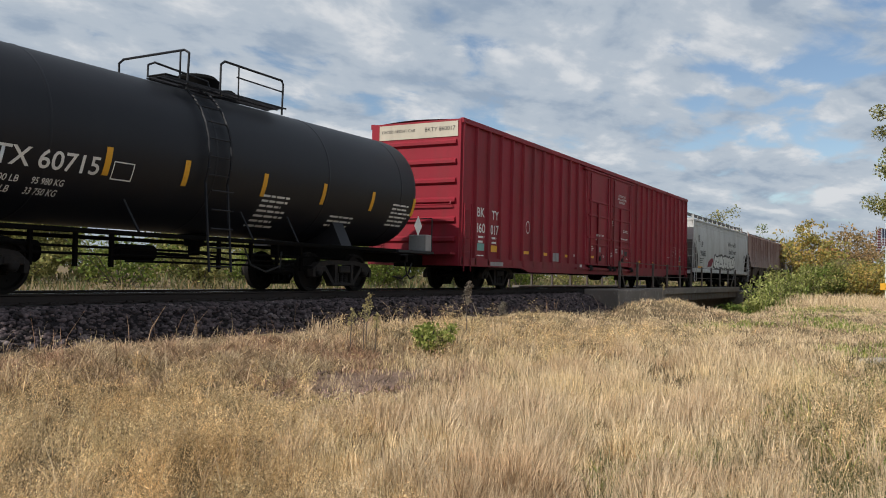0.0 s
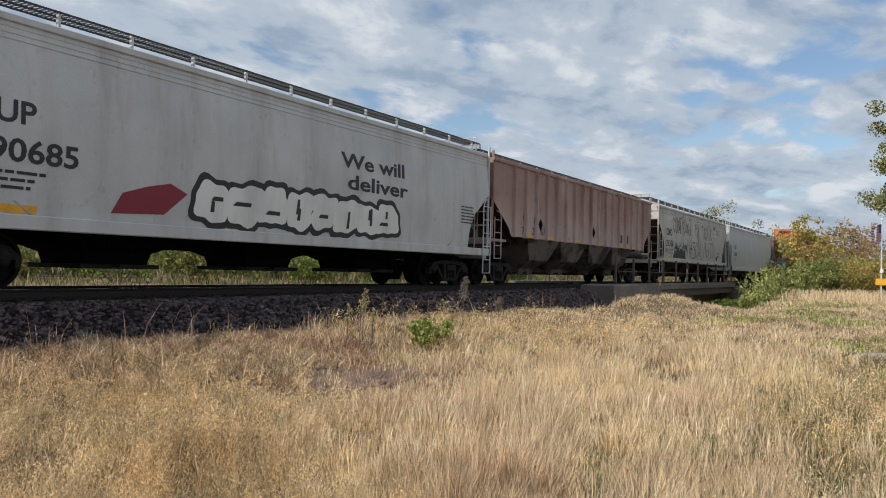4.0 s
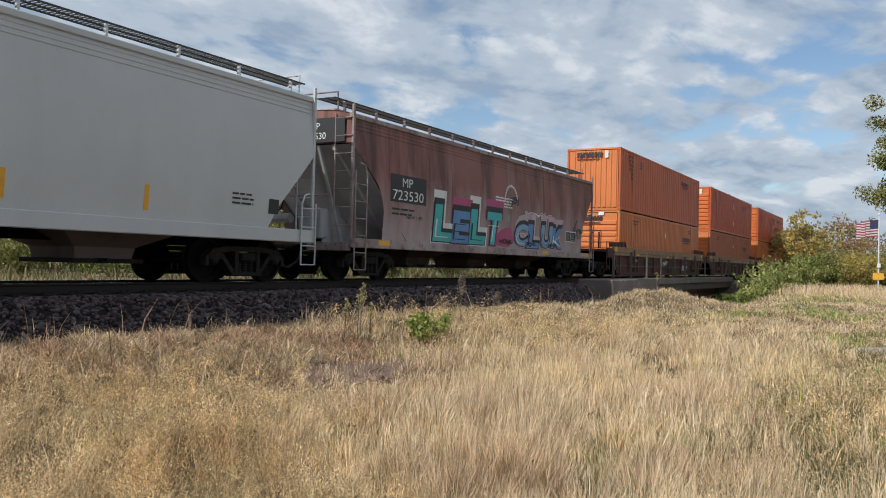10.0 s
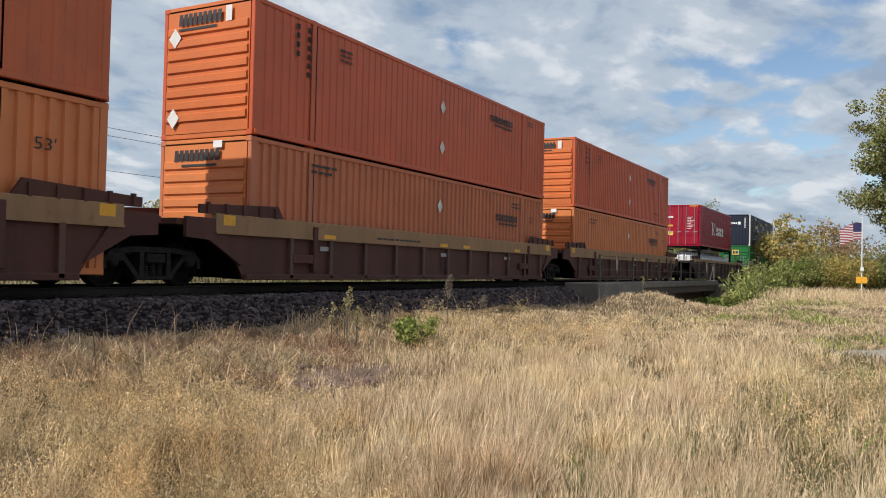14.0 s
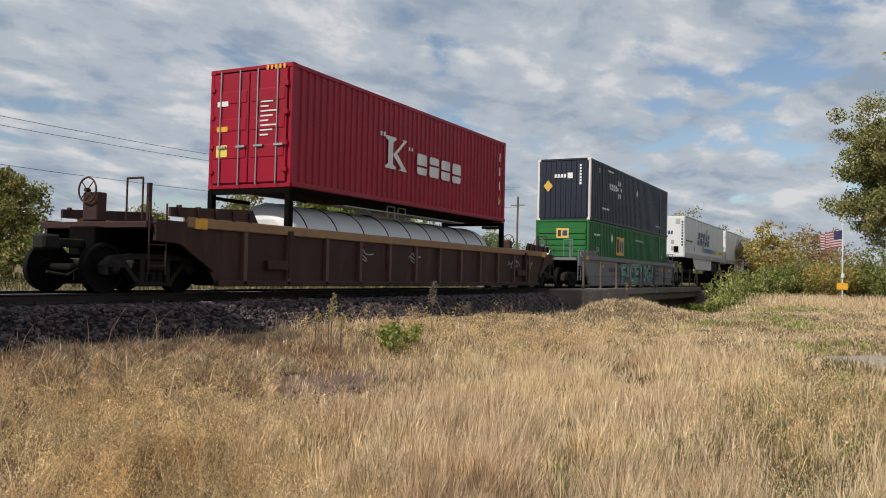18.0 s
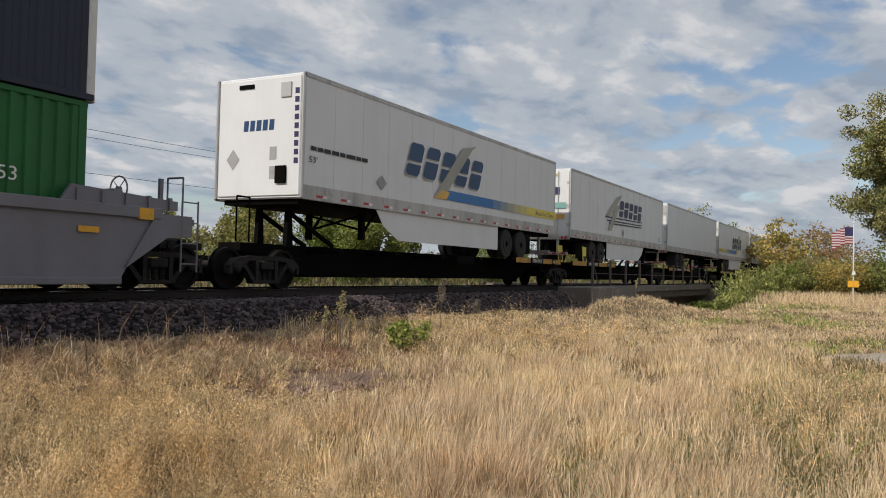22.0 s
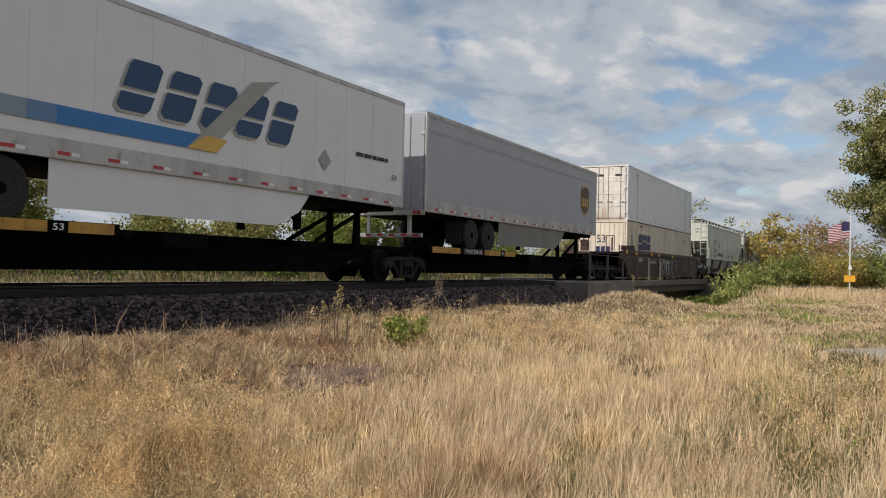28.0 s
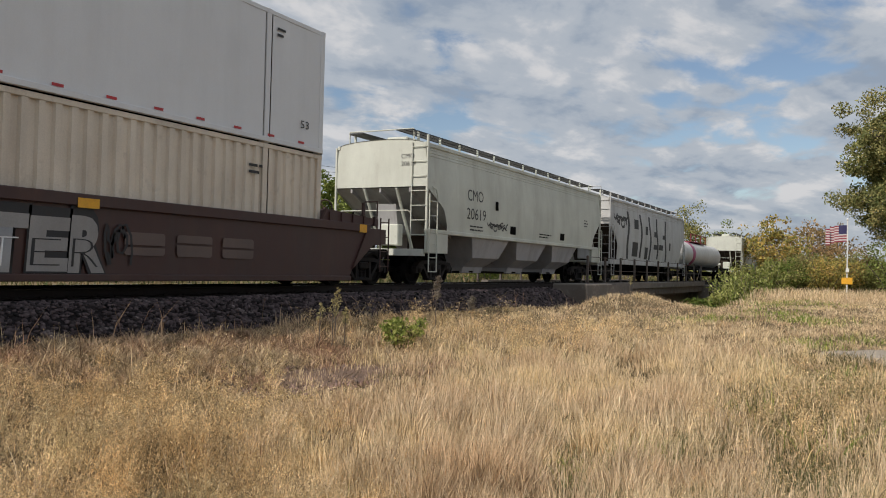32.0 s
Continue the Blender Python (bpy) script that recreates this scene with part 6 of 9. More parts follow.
    for u in (0.35, -0.62):
        end_patch(c, "small_print", hx - 0.05, u, u - 0.35, 2.3, 2.42, "letter_black")
    c, xc = container("container", "cream corrugated container with dark blue brand blocks", 194.4, 0.18, L53, Hc, "cream", end="cream", pitch=0.30, depth=0.055, end_style="folds")
    letters(c, "53", 195.1 - xc, 1.70, 0.48, "letter_navy", y, 0.42)
    word_blocks(c, 196.7 - xc, 199.3 - xc, 1.46, 2.30, 3, "letter_navy", y, gap=0.08)
    letters(c, "INTERMODAL", 196.85 - xc, 1.20, 0.20, "letter_navy", y, 2.5)
    bars(c, 208.0 - xc, 2.4, 0.45, 2, 0.14, "letter_black", y)
    bars(c, 197.0 - xc, 2.78, 0.35, 1, 0.25, "letter_black", y)
    p = text_mesh("53", 0.42, 0.45, 0.0, 0.0, (0, 0))
    co = [v.co.copy() for v in p.vertices]
    for v, q in zip(p.vertices, co):
        v.co = (hx - 0.05, 0.3 - q.x, 1.75 + q.z)
    part("lettering", p, "letter_navy", c)
    end_blocks(c, hx - 0.05, 0.35, -0.45, 1.15, 1.55, 3, "letter_navy")


# ---- well cars ----
def well_car(label, x0, x1, side, top_mat, stakes=True, trucks=(True, True), chord=1.31, deep=0.16, mark=None, plain_end=1.4, band=0.10):
    L, xc = x1 - x0, (x0 + x1) / 2
    h = L / 2
    car = thing("well_car", label, "well car", xc, "freight train")
    inner = h - 1.75
    for k in (-1, 1):
        y = k * 1.46
        part("top_chord", Shape().box(-h + 0.9, h - 0.9, y - 0.07, y + 0.07, chord - band, chord + 0.10, 0.015), top_mat, car)
        if band > 0.2:
            part("chord_lip", Shape().box(-h + 0.9, h - 0.9, y + 0.075 * k - 0.012, y + 0.075 * k + 0.012, chord - band - 0.02, chord - band + 0.02), top_mat, car)
        part("side_sheet", Shape().slab([(-inner, deep), (inner, deep), (inner + 0.75, chord), (-inner - 0.75, chord)], "y", y - 0.02 * k - 0.02, y - 0.02 * k + 0.02), side, car)
        part("bottom_chord", Shape().box(-inner, inner, y - 0.09, y + 0.06, deep - 0.03, deep + 0.09, 0.015), side, car)
        if stakes:
            for x in [0.6 + 1.43 * j for j in range(-6, 6) if abs(0.6 + 1.43 * j) < inner]:
                part("side_stake", Shape().box(x - 0.06, x + 0.06, y + 0.02 * k - 0.07, y + 0.02 * k + 0.07, deep, chord - band, 0.01), "well_stake_lit" if side in ("well_brown", "well_rust") else side, car)
            for x in (-inner + 1.8, inner - 1.8):
                part("latch_box", Shape().box(x - 0.35, x + 0.35, y + 0.05 * k - 0.06, y + 0.05 * k + 0.06, 0.48, 0.68, 0.015).box(x + 0.35, x + 0.5, y + 0.05 * k - 0.07, y + 0.05 * k + 0.07, 0.3, chord, 0.015), side, car)
        for e in (-1, 1):
            wedge = Shape().slab([(e * (inner - 1.2), chord + 0.08), (e * (h - 0.5), chord + 0.08), (e * (h - 0.5), chord + 0.25), (e * (inner - 1.0), chord + 0.36)], "y", y - 0.03, y + 0.03)
            part("guide_plate", wedge, side, car)
            for x in np.linspace(inner - 0.9, h - 0.7, 5):
                part("guide_rib", Shape().box(e * x - 0.03, e * x + 0.03, y + 0.03 * k - 0.04, y + 0.03 * k + 0.04, chord + 0.08, chord + 0.30), side, car)
            part("yellow_plate", Shape().box(e * (h - 1.25) - 0.16, e * (h - 1.25) + 0.16, y + 0.06 * k - 0.012, y + 0.06 * k + 0.012, chord - 0.12, chord + 0.08), "yellow", car)
            end = Shape().slab([(e * (inner + 0.1), deep + 0.25), (e * (inner + 0.75), chord), (e * (h - 0.15), chord), (e * (h - 0.15), chord - 0.38), (e * (inner + 1.0), chord - 0.42)], "y", y - 0.05, y + 0.03)
            part("end_gusset", end, side, car)
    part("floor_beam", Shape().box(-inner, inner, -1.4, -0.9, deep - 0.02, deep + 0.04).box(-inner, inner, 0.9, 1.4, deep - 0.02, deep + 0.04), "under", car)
    for e in (-1, 1):
        part("end_deck", Shape().box(min(e * (inner + 0.35), e * h), max(e * (inner + 0.35), e * h), -1.42, 1.42, chord - 0.16, chord - 0.04, 0.01), side, car)
        part("bolster_beam", Shape().box(min(e * inner, e * (h + 0.2)), max(e * inner, e * (h + 0.2)), -0.35, 0.35, 0.66, chord - 0.14, 0.02), "under", car)
        part("bulkhead", Shape().slab([(e * inner, deep), (e * (inner + 0.05), deep), (e * (inner + 0.6), chord - 0.1), (e * (inner + 0.55), chord - 0.1)], "x" if False else "y", -1.4, 1.4), "under", car)
    for e, on in ((-1, trucks[0]), (1, trucks[1])):
        if on == "shared":
            truck(car, e * (h + 0.18))
        elif on:
            truck(car, e * (h - 0.55))
            coupler(car, e * (h + 0.1), e)
            part("end_rail", Shape().pipe([(e * (h - 0.1), -1.2, chord), (e * (h - 0.1), -1.2, chord + 0.75), (e * (h - 0.1), -0.8, chord + 0.75), (e * (h - 0.1), -0.8, chord)], 0.02)
                 .box(e * (h - 0.45) - 0.04, e * (h - 0.45) + 0.04, -1.02, -0.96, chord, chord + 0.7), side, car)
            part("brake_stand", Shape().box(e * (h - 0.4) - 0.12, e * (h - 0.4) + 0.12, 0.2, 0.6, chord, chord + 0.55, 0.02).handwheel(e * (h - 0.22), 0.4, chord + 0.58, 0.24), side, car)
            ladder(car, e * (h - 0.2), -1.5, 0.35, chord + 0.3, 0.4, side)
    return car, xc


def build_wells():
    y = -1.545
    for i, (a, b) in enumerate(((-9.05, 10.62), (10.98, 30.42), (30.80, 50.75))):
        car, xc = well_car("weathered brown well car carrying stacked containers", a, b, "well_rust", "well_tan", trucks=("end" if i == 0 else False, "shared" if i < 2 else "end"), band=0.27)
        bars(car, -3.2, 1.18, 2.6, 1, 0.11, "letter_black", -1.536)
        for x in (-5.4, 0.1, 1.55, 5.4):
            rect(car, "yellow_plate", x, x + 0.45, 1.06, 1.15, "yellow", -1.536)
        letters(car, "53", (1.85 if i == 0 else 1.0) - 0.78, 0.38, 0.28, "letter_black", -1.50, 0.48, 0.02)
        for x in (-5.5, 0.2, 4.6):
            rect(car, "pale_plate", x, x + 0.5, 0.78, 0.88, "worn_grey", -1.50)
        if i == 0:
            scrawl(car, -0.02 - xc, 0.56, 0.36, 1.1, 0.04, "letter_white", -1.51, 11)
            scrawl(car, 4.4 - xc, 0.32, 0.46, 1.15, 0.045, "letter_white", -1.51, 12)
            rect(car, "number_panel", -3.1 - xc, -1.75 - xc, 0.50, 0.86, "letter_black", -1.495)
            letters(car, "72966", -2.95 - xc, 0.58, 0.2, "shade_grime", -1.50, 1.05, 0.01)
    car, xc = well_car("rusty dark brown well car carrying a tank", 54.2, 75.2, "well_brown", "well_tan", trucks=("end", "end"), chord=1.34)
    for x, w in ((61.0, 0.4), (63.5, 0.4), (70.6, 0.9), (72.2, 0.6)):
        scrawl(car, x - xc, 0.72, 0.38, w, 0.03, "worn_grey", -1.51, int(x), max(1, int(w * 4)))
    car, xc = well_car("smooth grey well car with pale green mural", 78.3, 98.9, "well_grey", "well_grey", stakes=False, trucks=("end", "end"), chord=1.38)
    mural(car, "FACEYOGA", 85.2 - xc, 92.4 - xc, 0.22, 1.24, ("aqua_ink",), "letter_black", -1.475, 0.10, 31)
    letters(car, "AOK 73503", 83.1 - xc, 0.78, 0.19, "letter_black", -1.49, 1.85, 0.025)
    scrawl(car, 84.6 - xc, 1.1, 0.22, 0.9, 0.03, "letter_black", -1.49, 2)
    stroke_text(car, "LOLY", 84.3 - xc, 0.5, 0.2, 0.9, 0.03, "letter_black", -1.49, seed=6)
    for x in (81.9, 85.0, 94.3, 96.3):
        rect(car, "yellow_plate", x - xc, x - xc + 0.4, 0.98, 1.08, "yellow", -1.49)
    for i, (zz, ww) in enumerate(((1.1, 1.3), (0.85, 1.1), (0.6, 1.2))):
        scrawl(car, 92.5 - xc, zz, 0.2, ww, 0.025, "letter_black", -1.49, 7 + i, 6)
    car, xc = well_car("maroon smooth-sided well car with silver mural", 192.3, 213.3, "well_maroon", "well_maroon", stakes=False, trucks=("end", "end"), chord=1.45)
    mural(car, "MOTER", 200.6 - xc, 204.3 - xc, 0.26, 1.14, ("chrome_ink",), "letter_black", -1.475, 0.06, 40)
    bars(car, 198.2 - xc, 1.05, 1.9, 1, 0.32, "hopper_brown", -1.49)
    word_blocks(car, 204.7 - xc, 208.3 - xc, 0.58, 0.98, 3, "mark_dim", -1.49)
    scrawl(car, 204.3 - xc, 0.35, 0.95, 0.5, 0.05, "letter_black", -1.492, 19, 3)
    letters(car, "53", 195.0 - xc, 0.45, 0.55, "letter_black", -1.49, 0.75)
    scrawl(car, 196.0 - xc, 0.9, 0.4, 0.9, 0.03, "letter_white", -1.49, 14)
    for x in (195.2, 198.5, 200.2, 203.7):
        rect(car, "yellow_plate", x - xc, x - xc + 0.42, 1.32, 1.48, "yellow", -1.54)


# ---- spine cars with road trailers ----
def trailer(name, label, x0, length, side, front, z0=2.06, z1=4.93, wheels_at_far=True, skirt=True, doors_near=False, rubrail=True, panels=True):
    h = length / 2
    xc = x0 + h
    t = thing(name, label, "semi-trailer", xc, "trailers on spine cars")
    w = 1.295
    part("box", Shape().box(-h, h, -w, w, z0, z1, 0.03), side, t)
    for k in (-1, 1):
        part("bottom_rail", Shape().box(-h, h, k * w - 0.02, k * w + 0.02, z0 - 0.02, z0 + 0.32, 0.008), "rail_grey", t)
        part("top_rail", Shape().box(-h, h, k * w - 0.015, k * w + 0.015, z1 - 0.10, z1 + 0.01, 0.006), "rail_grey", t)
        for e in (-1, 1):
            part("corner_post", Shape().box(e * h - 0.05, e * h + 0.05, k * w - 0.05, k * w + 0.015, z0, z1, 0.015) if k > 0 else Shape().box(e * h - 0.05, e * h + 0.05, -w - 0.015, -w + 0.05, z0, z1, 0.015), "aluminium", t)
    if panels:
        for x in np.arange(-h + 1.22, h - 0.5, 1.22):
            part("panel_seam", Shape().box(x - 0.03, x + 0.03, -w - 0.006, -w, z0 + 0.3, z1 - 0.1), side, t)
    for i, x in enumerate(np.arange(-h + 0.5, h - 0.4, 0.98)):
        rect(t, "reflector", x, x + 0.24, z0 + 0.05, z0 + 0.11, "red_mark", -w - 0.024)
        rect(t, "reflector", x + 0.26, x + 0.42, z0 + 0.05, z0 + 0.11, "letter_white", -w - 0.024)
    far = 1 if wheels_at_far else -1
    part("floor_frame", Shape().box(-h + 0.1, h - 0.1, -1.1, 1.1, z0 - 0.12, z0 + 0.02), "under", t)
    ax = far * (h - 3.85)
    for dx in (-0.66, 0.66):
        for yy in (-0.95, 0.95):
            tyre = Shape()
            for o in (-0.16, 0.16):
                tyre.lathe([(o - 0.13, 0.30), (o - 0.13, 0.47), (o - 0.08, 0.51), (o + 0.08, 0.51), (o + 0.13, 0.47), (o + 0.13, 0.30)], "y", (ax + dx, yy, 1.50), 24)
            wh = part("wheel", tyre, "rubber", t, smooth=True)
            yo = yy + (0.28 if yy > 0 else -0.28)
            q = 1 if yy < 0 else -1
            rim = Shape().lathe([(0.06 * q, 0.31), (-0.025 * q, 0.305), (-0.02 * q, 0.275), (0.10 * q, 0.235), (0.12 * q, 0.12)], "y", (ax + dx, yo, 1.50), 24, False)
            part("rim", rim, "shade_grime", wh, smooth=True)
            hub = Shape().lathe([(0.12 * q, 0.20), (0.09 * q, 0.19), (0.08 * q, 0.115), (-0.01 * q, 0.10), (-0.03 * q, 0.07), (-0.03 * q, 0.005)], "y", (ax + dx, yo, 1.50), 16)
            part("hub", hub, "under", wh, smooth=True)
        part("axle", Shape().rod((ax + dx, -0.9, 1.5), (ax + dx, 0.9, 1.5), 0.07, 8), "under", t)
    part("bogie_frame", Shape().box(ax - 1.3, ax + 1.3, -0.5, 0.5, 1.62, z0 - 0.1, 0.02).box(ax - 1.5, ax + 1.5, -0.55, -0.42, 1.5, 1.9, 0.02), "under", t)
    for e in (-1, 1):
        part("mud_flap", Shape().box(ax + far * 1.45 - 0.01, ax + far * 1.45 + 0.01, -1.25, -0.70, 1.2, 1.9), "rubber", t)
        break
    part("underride_bar", Shape().box(far * (h - 0.1) - 0.05, far * (h - 0.1) + 0.05, -1.15, 1.15, 1.30, 1.42, 0.01).box(far * (h - 0.12) - 0.04, far * (h - 0.12) + 0.04, -0.75, -0.65, 1.4, z0)
         .box(far * (h - 0.12) - 0.04, far * (h - 0.12) + 0.04, 0.65, 0.75, 1.4, z0), "aluminium", t)
    lx = -far * (h - (3.1 if far > 0 else 4.0))
    for yy in (-0.85, 0.85):
        part("landing_leg", Shape().box(lx - 0.08, lx + 0.08, yy - 0.07, yy + 0.07, 1.25, z0, 0.01).rod((lx, yy, 1.35), (lx + far * 0.7, yy, z0), 0.04), "under", t)
    part("landing_brace", Shape().rod((lx, -0.85, 1.5), (lx, 0.85, 1.9), 0.03).rod((lx, -0.85, 1.9), (lx, 0.85, 1.5), 0.03), "under", t)
    if skirt:
        a, b = (lx + far * 0.45), (ax - far * 1.45)
        lo, hi = min(a, b), max(a, b)
        nose = 1.1
        pts = [(lo, 1.30), (hi, 1.30), (hi, z0), (lo, z0)]
        if far > 0:
            pts = [(lo + nose * 0.7, 1.28), (hi, 1.26), (hi, z0), (lo - 0.4, z0), (lo, 1.62)]
        else:
            pts = [(lo, 1.26), (hi - nose * 0.7, 1.28), (hi, 1.62), (hi + 0.4, z0), (lo, z0)]
        part("side_skirt", Shape().slab(pts, "y", -1.25, -1.235), front if front != "trailer_grey" else "skirt_grey", t)
    e = -h
    if doors_near or not wheels_at_far:
        for u in (-1, 1):
            d = part("rear_door", Shape().box(-h - 0.03, -h, 0.01 if u > 0 else -1.22, 1.22 if u > 0 else -0.01, z0 + 0.05, z1 - 0.12, 0.01), front, t)
            for yy in (0.3 * u, 0.75 * u):
                part("lock_rod", Shape().rod((-h - 0.06, yy, z0), (-h - 0.06, yy, z1 - 0.1), 0.016), "aluminium", d)
            for z in (z0 + 0.5, z0 + 1.3, z1 - 0.6):
                part("hinge", Shape().box(-h - 0.05, -h - 0.02, 1.18 * u - 0.06, 1.18 * u + 0.06, z - 0.06, z + 0.06), "aluminium", d)
        part("bumper", Shape().box(-h - 0.05, -h, -1.28, 1.28, z0 - 0.12, z0 + 0.04, 0.01), "aluminium", t)
        for yy in (-1.1, -0.95, 0.95, 1.1):
            part("tail_lamp", Shape().lathe([(-0.02, 0.055), (0.0, 0.06)], "x", (-h - 0.055, yy, z0 - 0.04), 10), "red_mark", t)
        for i in range(6):
            part("reflector", Shape().box(-h - 0.07, -h - 0.055, -1.1 + i * 0.4, -0.92 + i * 0.4, 1.32, 1.40), "red_mark", t)
    else:
        part("front_wall", Shape().box(-h - 0.03, -h + 0.01, -1.22, 1.22, z0 + 0.06, z1 - 0.06, 0.02), front, t)
        part("hose_box", Shape().box(-h - 0.09, -h - 0.03, -0.85, -0.55, z0 + 0.35, z0 + 0.75, 0.01), "under", t)
        part("vent", Shape().box(-h - 0.06, -h - 0.03, -0.95, -0.65, z1 - 0.55, z1 - 0.2, 0.01), "aluminium", t)
        part("marker_lamp", Shape().box(-h - 0.05, -h - 0.03, 0.15, 0.6, z1 - 0.28, z1 - 0.18), "under", t)
        for z in (z0 + 0.9, z0 + 0.45):
            end_patch(t, "notice", -h - 0.034, -0.35, -0.55, z, z + 0.3, "worn_grey")
    return t, xc


def swift_mark(t, x0, x1, z0, z1, y=-1.318):
    """A slanted word of five blocks over a swoosh, as plain shapes."""
    word_blocks(t, x0 - 0.06, x1 - 0.04, z0 - 0.05, z1 - 0.0, 5, "silver_ink", y, lean=0.3, lift=0.0)
    word_blocks(t, x0, x1, z0, z1, 5, "letter_blue", y, lean=0.3, lift=0.004)


def sash(t, x0, x1, z0, z1, flip, y=-1.316):
    """The blue band that fades to yellow, as slanted stripes."""
    n = 16
    for i in range(n):
        f = i / (n - 1)
        u0, u1 = x0 + (x1 - x0) * i / n, x0 + (x1 - x0) * (i + 1) / n
        g = f if not flip else 1 - f
        key = "sash_%d" % int(g * 15)
        if key not in M:
            a, b = (0.02, 0.16, 0.42), (0.74, 0.60, 0.10)
            k = min(1.0, max(0.0, (g - 0.35) / 0.4))
            M[key] = surface("band_colour", tuple(p + (q - p) * k for p, q in zip(a, b)), 0.45, bump=0.03, shift=0.02)
        rect(t, "side_band", u0, u1, z0, z1, M[key], y)


def build_trailers():
    L = 16.15
    y = -1.318
    t, xc = trailer("semi_trailer", "white box trailer with blue slanted brand blocks, front end first", 102.3, L, "white", "white")
    swift_mark(t, 106.8 - xc, 111.7 - xc, 3.12, 4.05)
    sash(t, 109.0 - xc, 118.55 - xc, 2.62, 2.92, False)
    part("swoosh", decal(Shape(), [(108.4 - xc, 2.62), (109.0 - xc, 2.62), (110.9 - xc, 4.35), (111.2 - xc, 4.5), (110.2 - xc, 4.3)], y, 0.010), "silver_ink", t)
    part("swoosh", decal(Shape(), [(108.4 - xc, 2.62), (109.2 - xc, 2.62), (109.4 - xc, 2.85), (108.9 - xc, 2.88)], y, 0.014), "badge_gold", t)
    bars(t, 102.55 - xc, 3.28, 3.0, 1, 0.13, "letter_black", y, fill=0.75)
    letters(t, "Best In Class", 116.4 - xc, 2.68, 0.17, "letter_navy", y - 0.004, 1.9)
    letters(t, "53'", 102.5 - xc, 2.9, 0.15, "letter_black", y, 0.3)
    part("placard_holder", decal(Shape(), [(105.6 - xc, 2.55), (105.85 - xc, 2.75), (105.6 - xc, 2.95), (105.35 - xc, 2.75)], y), "worn_grey", t)
    end_blocks(t, -L / 2 - 0.035, 0.45, -0.5, 3.65, 3.90, 5, "letter_blue")
    p = Shape().add([(-L / 2 - 0.035, 0.75, 2.75), (-L / 2 - 0.035, 0.55, 3.0), (-L / 2 - 0.035, 0.75, 3.25), (-L / 2 - 0.035, 0.95, 3.0)], [(0, 1, 2, 3)])
    part("placard_holder", p, "worn_grey", t)
    for i in range(9):
        end_patch(t, "side_code", -L / 2 - 0.035, -1.05, -1.17, 4.45 - i * 0.2, 4.58 - i * 0.2, "letter_navy")

    t, xc = trailer("semi_trailer", "white box trailer with blue blocks and grey swoosh, doors first", 120.4, L, "white", "white", wheels_at_far=False)
    word_blocks(t, 127.5 - xc, 131.8 - xc, 3.40, 4.2, 5, "letter_navy", y, lean=0.22)
    for i, z in enumerate((3.26, 3.10, 2.98)):
        part("brand_stripe", decal(Shape(), [(125.2 - xc + i * 0.3, z - 0.05), (131.8 - xc, z + 0.06), (131.8 - xc, z + 0.11), (125.2 - xc + i * 0.3, z + 0.02)], y), "letter_navy", t)
    part("swoosh", decal(Shape(), [(125.3 - xc, 3.3), (126.0 - xc, 3.3), (128.0 - xc, 4.5), (127.0 - xc, 4.3)], y, 0.004), "silver_ink", t)
    part("swoosh", decal(Shape(), [(125.6 - xc, 2.62), (126.2 - xc, 2.62), (127.6 - xc, 3.95), (126.4 - xc, 3.85), (125.9 - xc, 3.55), (126.6 - xc, 3.55)], y, 0.006), "silver_ink", t)
    part("placard_holder", decal(Shape(), [(128.2 - xc, 2.35), (128.4 - xc, 2.6), (128.2 - xc, 2.85), (128.0 - xc, 2.6)], y), "worn_grey", t)
    end_blocks(t, -L / 2 - 0.07, 1.1, -0.9, 3.85, 4.15, 5, "letter_navy")
    part("swoosh", Shape().add([(-L / 2 - 0.07, 1.1, 4.2), (-L / 2 - 0.07, -0.7, 4.65), (-L / 2 - 0.07, -0.7, 4.72), (-L / 2 - 0.07, 0.9, 4.4)], [(0, 1, 2, 3)]), "badge_gold", t)
    end_patch(t, "notice", -L / 2 - 0.07, -0.6, -1.1, 3.25, 3.5, "aqua_ink")
    end_patch(t, "notice", -L / 2 - 0.07, -0.6, -1.05, 2.82, 3.0, "badge_gold")
    bars(t, 135.6 - xc, 2.75, 0.3, 3, 0.1, "letter_black", y)

    t, xc = trailer("semi_trailer", "plain white box trailer without skirt, doors first", 137.9, 16.35, "white", "white", wheels_at_far=False, skirt=False, panels=False)
    end_patch(t, "side_code", -8.175 - 0.07, -0.35, -0.85, 3.4, 3.52, "letter_black")
    end_patch(t, "side_code", -8.175 - 0.07, -0.3, -0.9, 3.22, 3.33, "letter_black")
    part("end_shade_panel", Shape().box(-8.175 - 0.045, -8.175 - 0.035, -1.2, 1.2, 4.2, 4.8), "aluminium", t)
    bars(t, 153.7 - xc, 2.7, 0.3, 2, 0.1, "letter_black", y)

    t, xc = trailer("semi_trailer", "white box trailer with yellow and blue band, doors first", 155.45, L, "white", "white", wheels_at_far=False)
    sash(t, 155.5 - xc, 164.0 - xc, 2.60, 2.90, True)
    swift_mark(t, 161.95 - xc, 166.9 - xc, 3.05, 3.98)
    part("swoosh", decal(Shape(), [(163.6 - xc, 2.60), (164.2 - xc, 2.60), (166.0 - xc, 4.25), (166.3 - xc, 4.4), (165.4 - xc, 4.2)], y, 0.010), "silver_ink", t)
    part("swoosh", decal(Shape(), [(163.6 - xc, 2.60), (164.4 - xc, 2.60), (164.7 - xc, 2.88), (164.1 - xc, 2.9)], y, 0.014), "badge_gold", t)
    letters(t, "Best In Class", 155.7 - xc, 2.66, 0.18, "letter_navy", y - 0.004, 1.9)
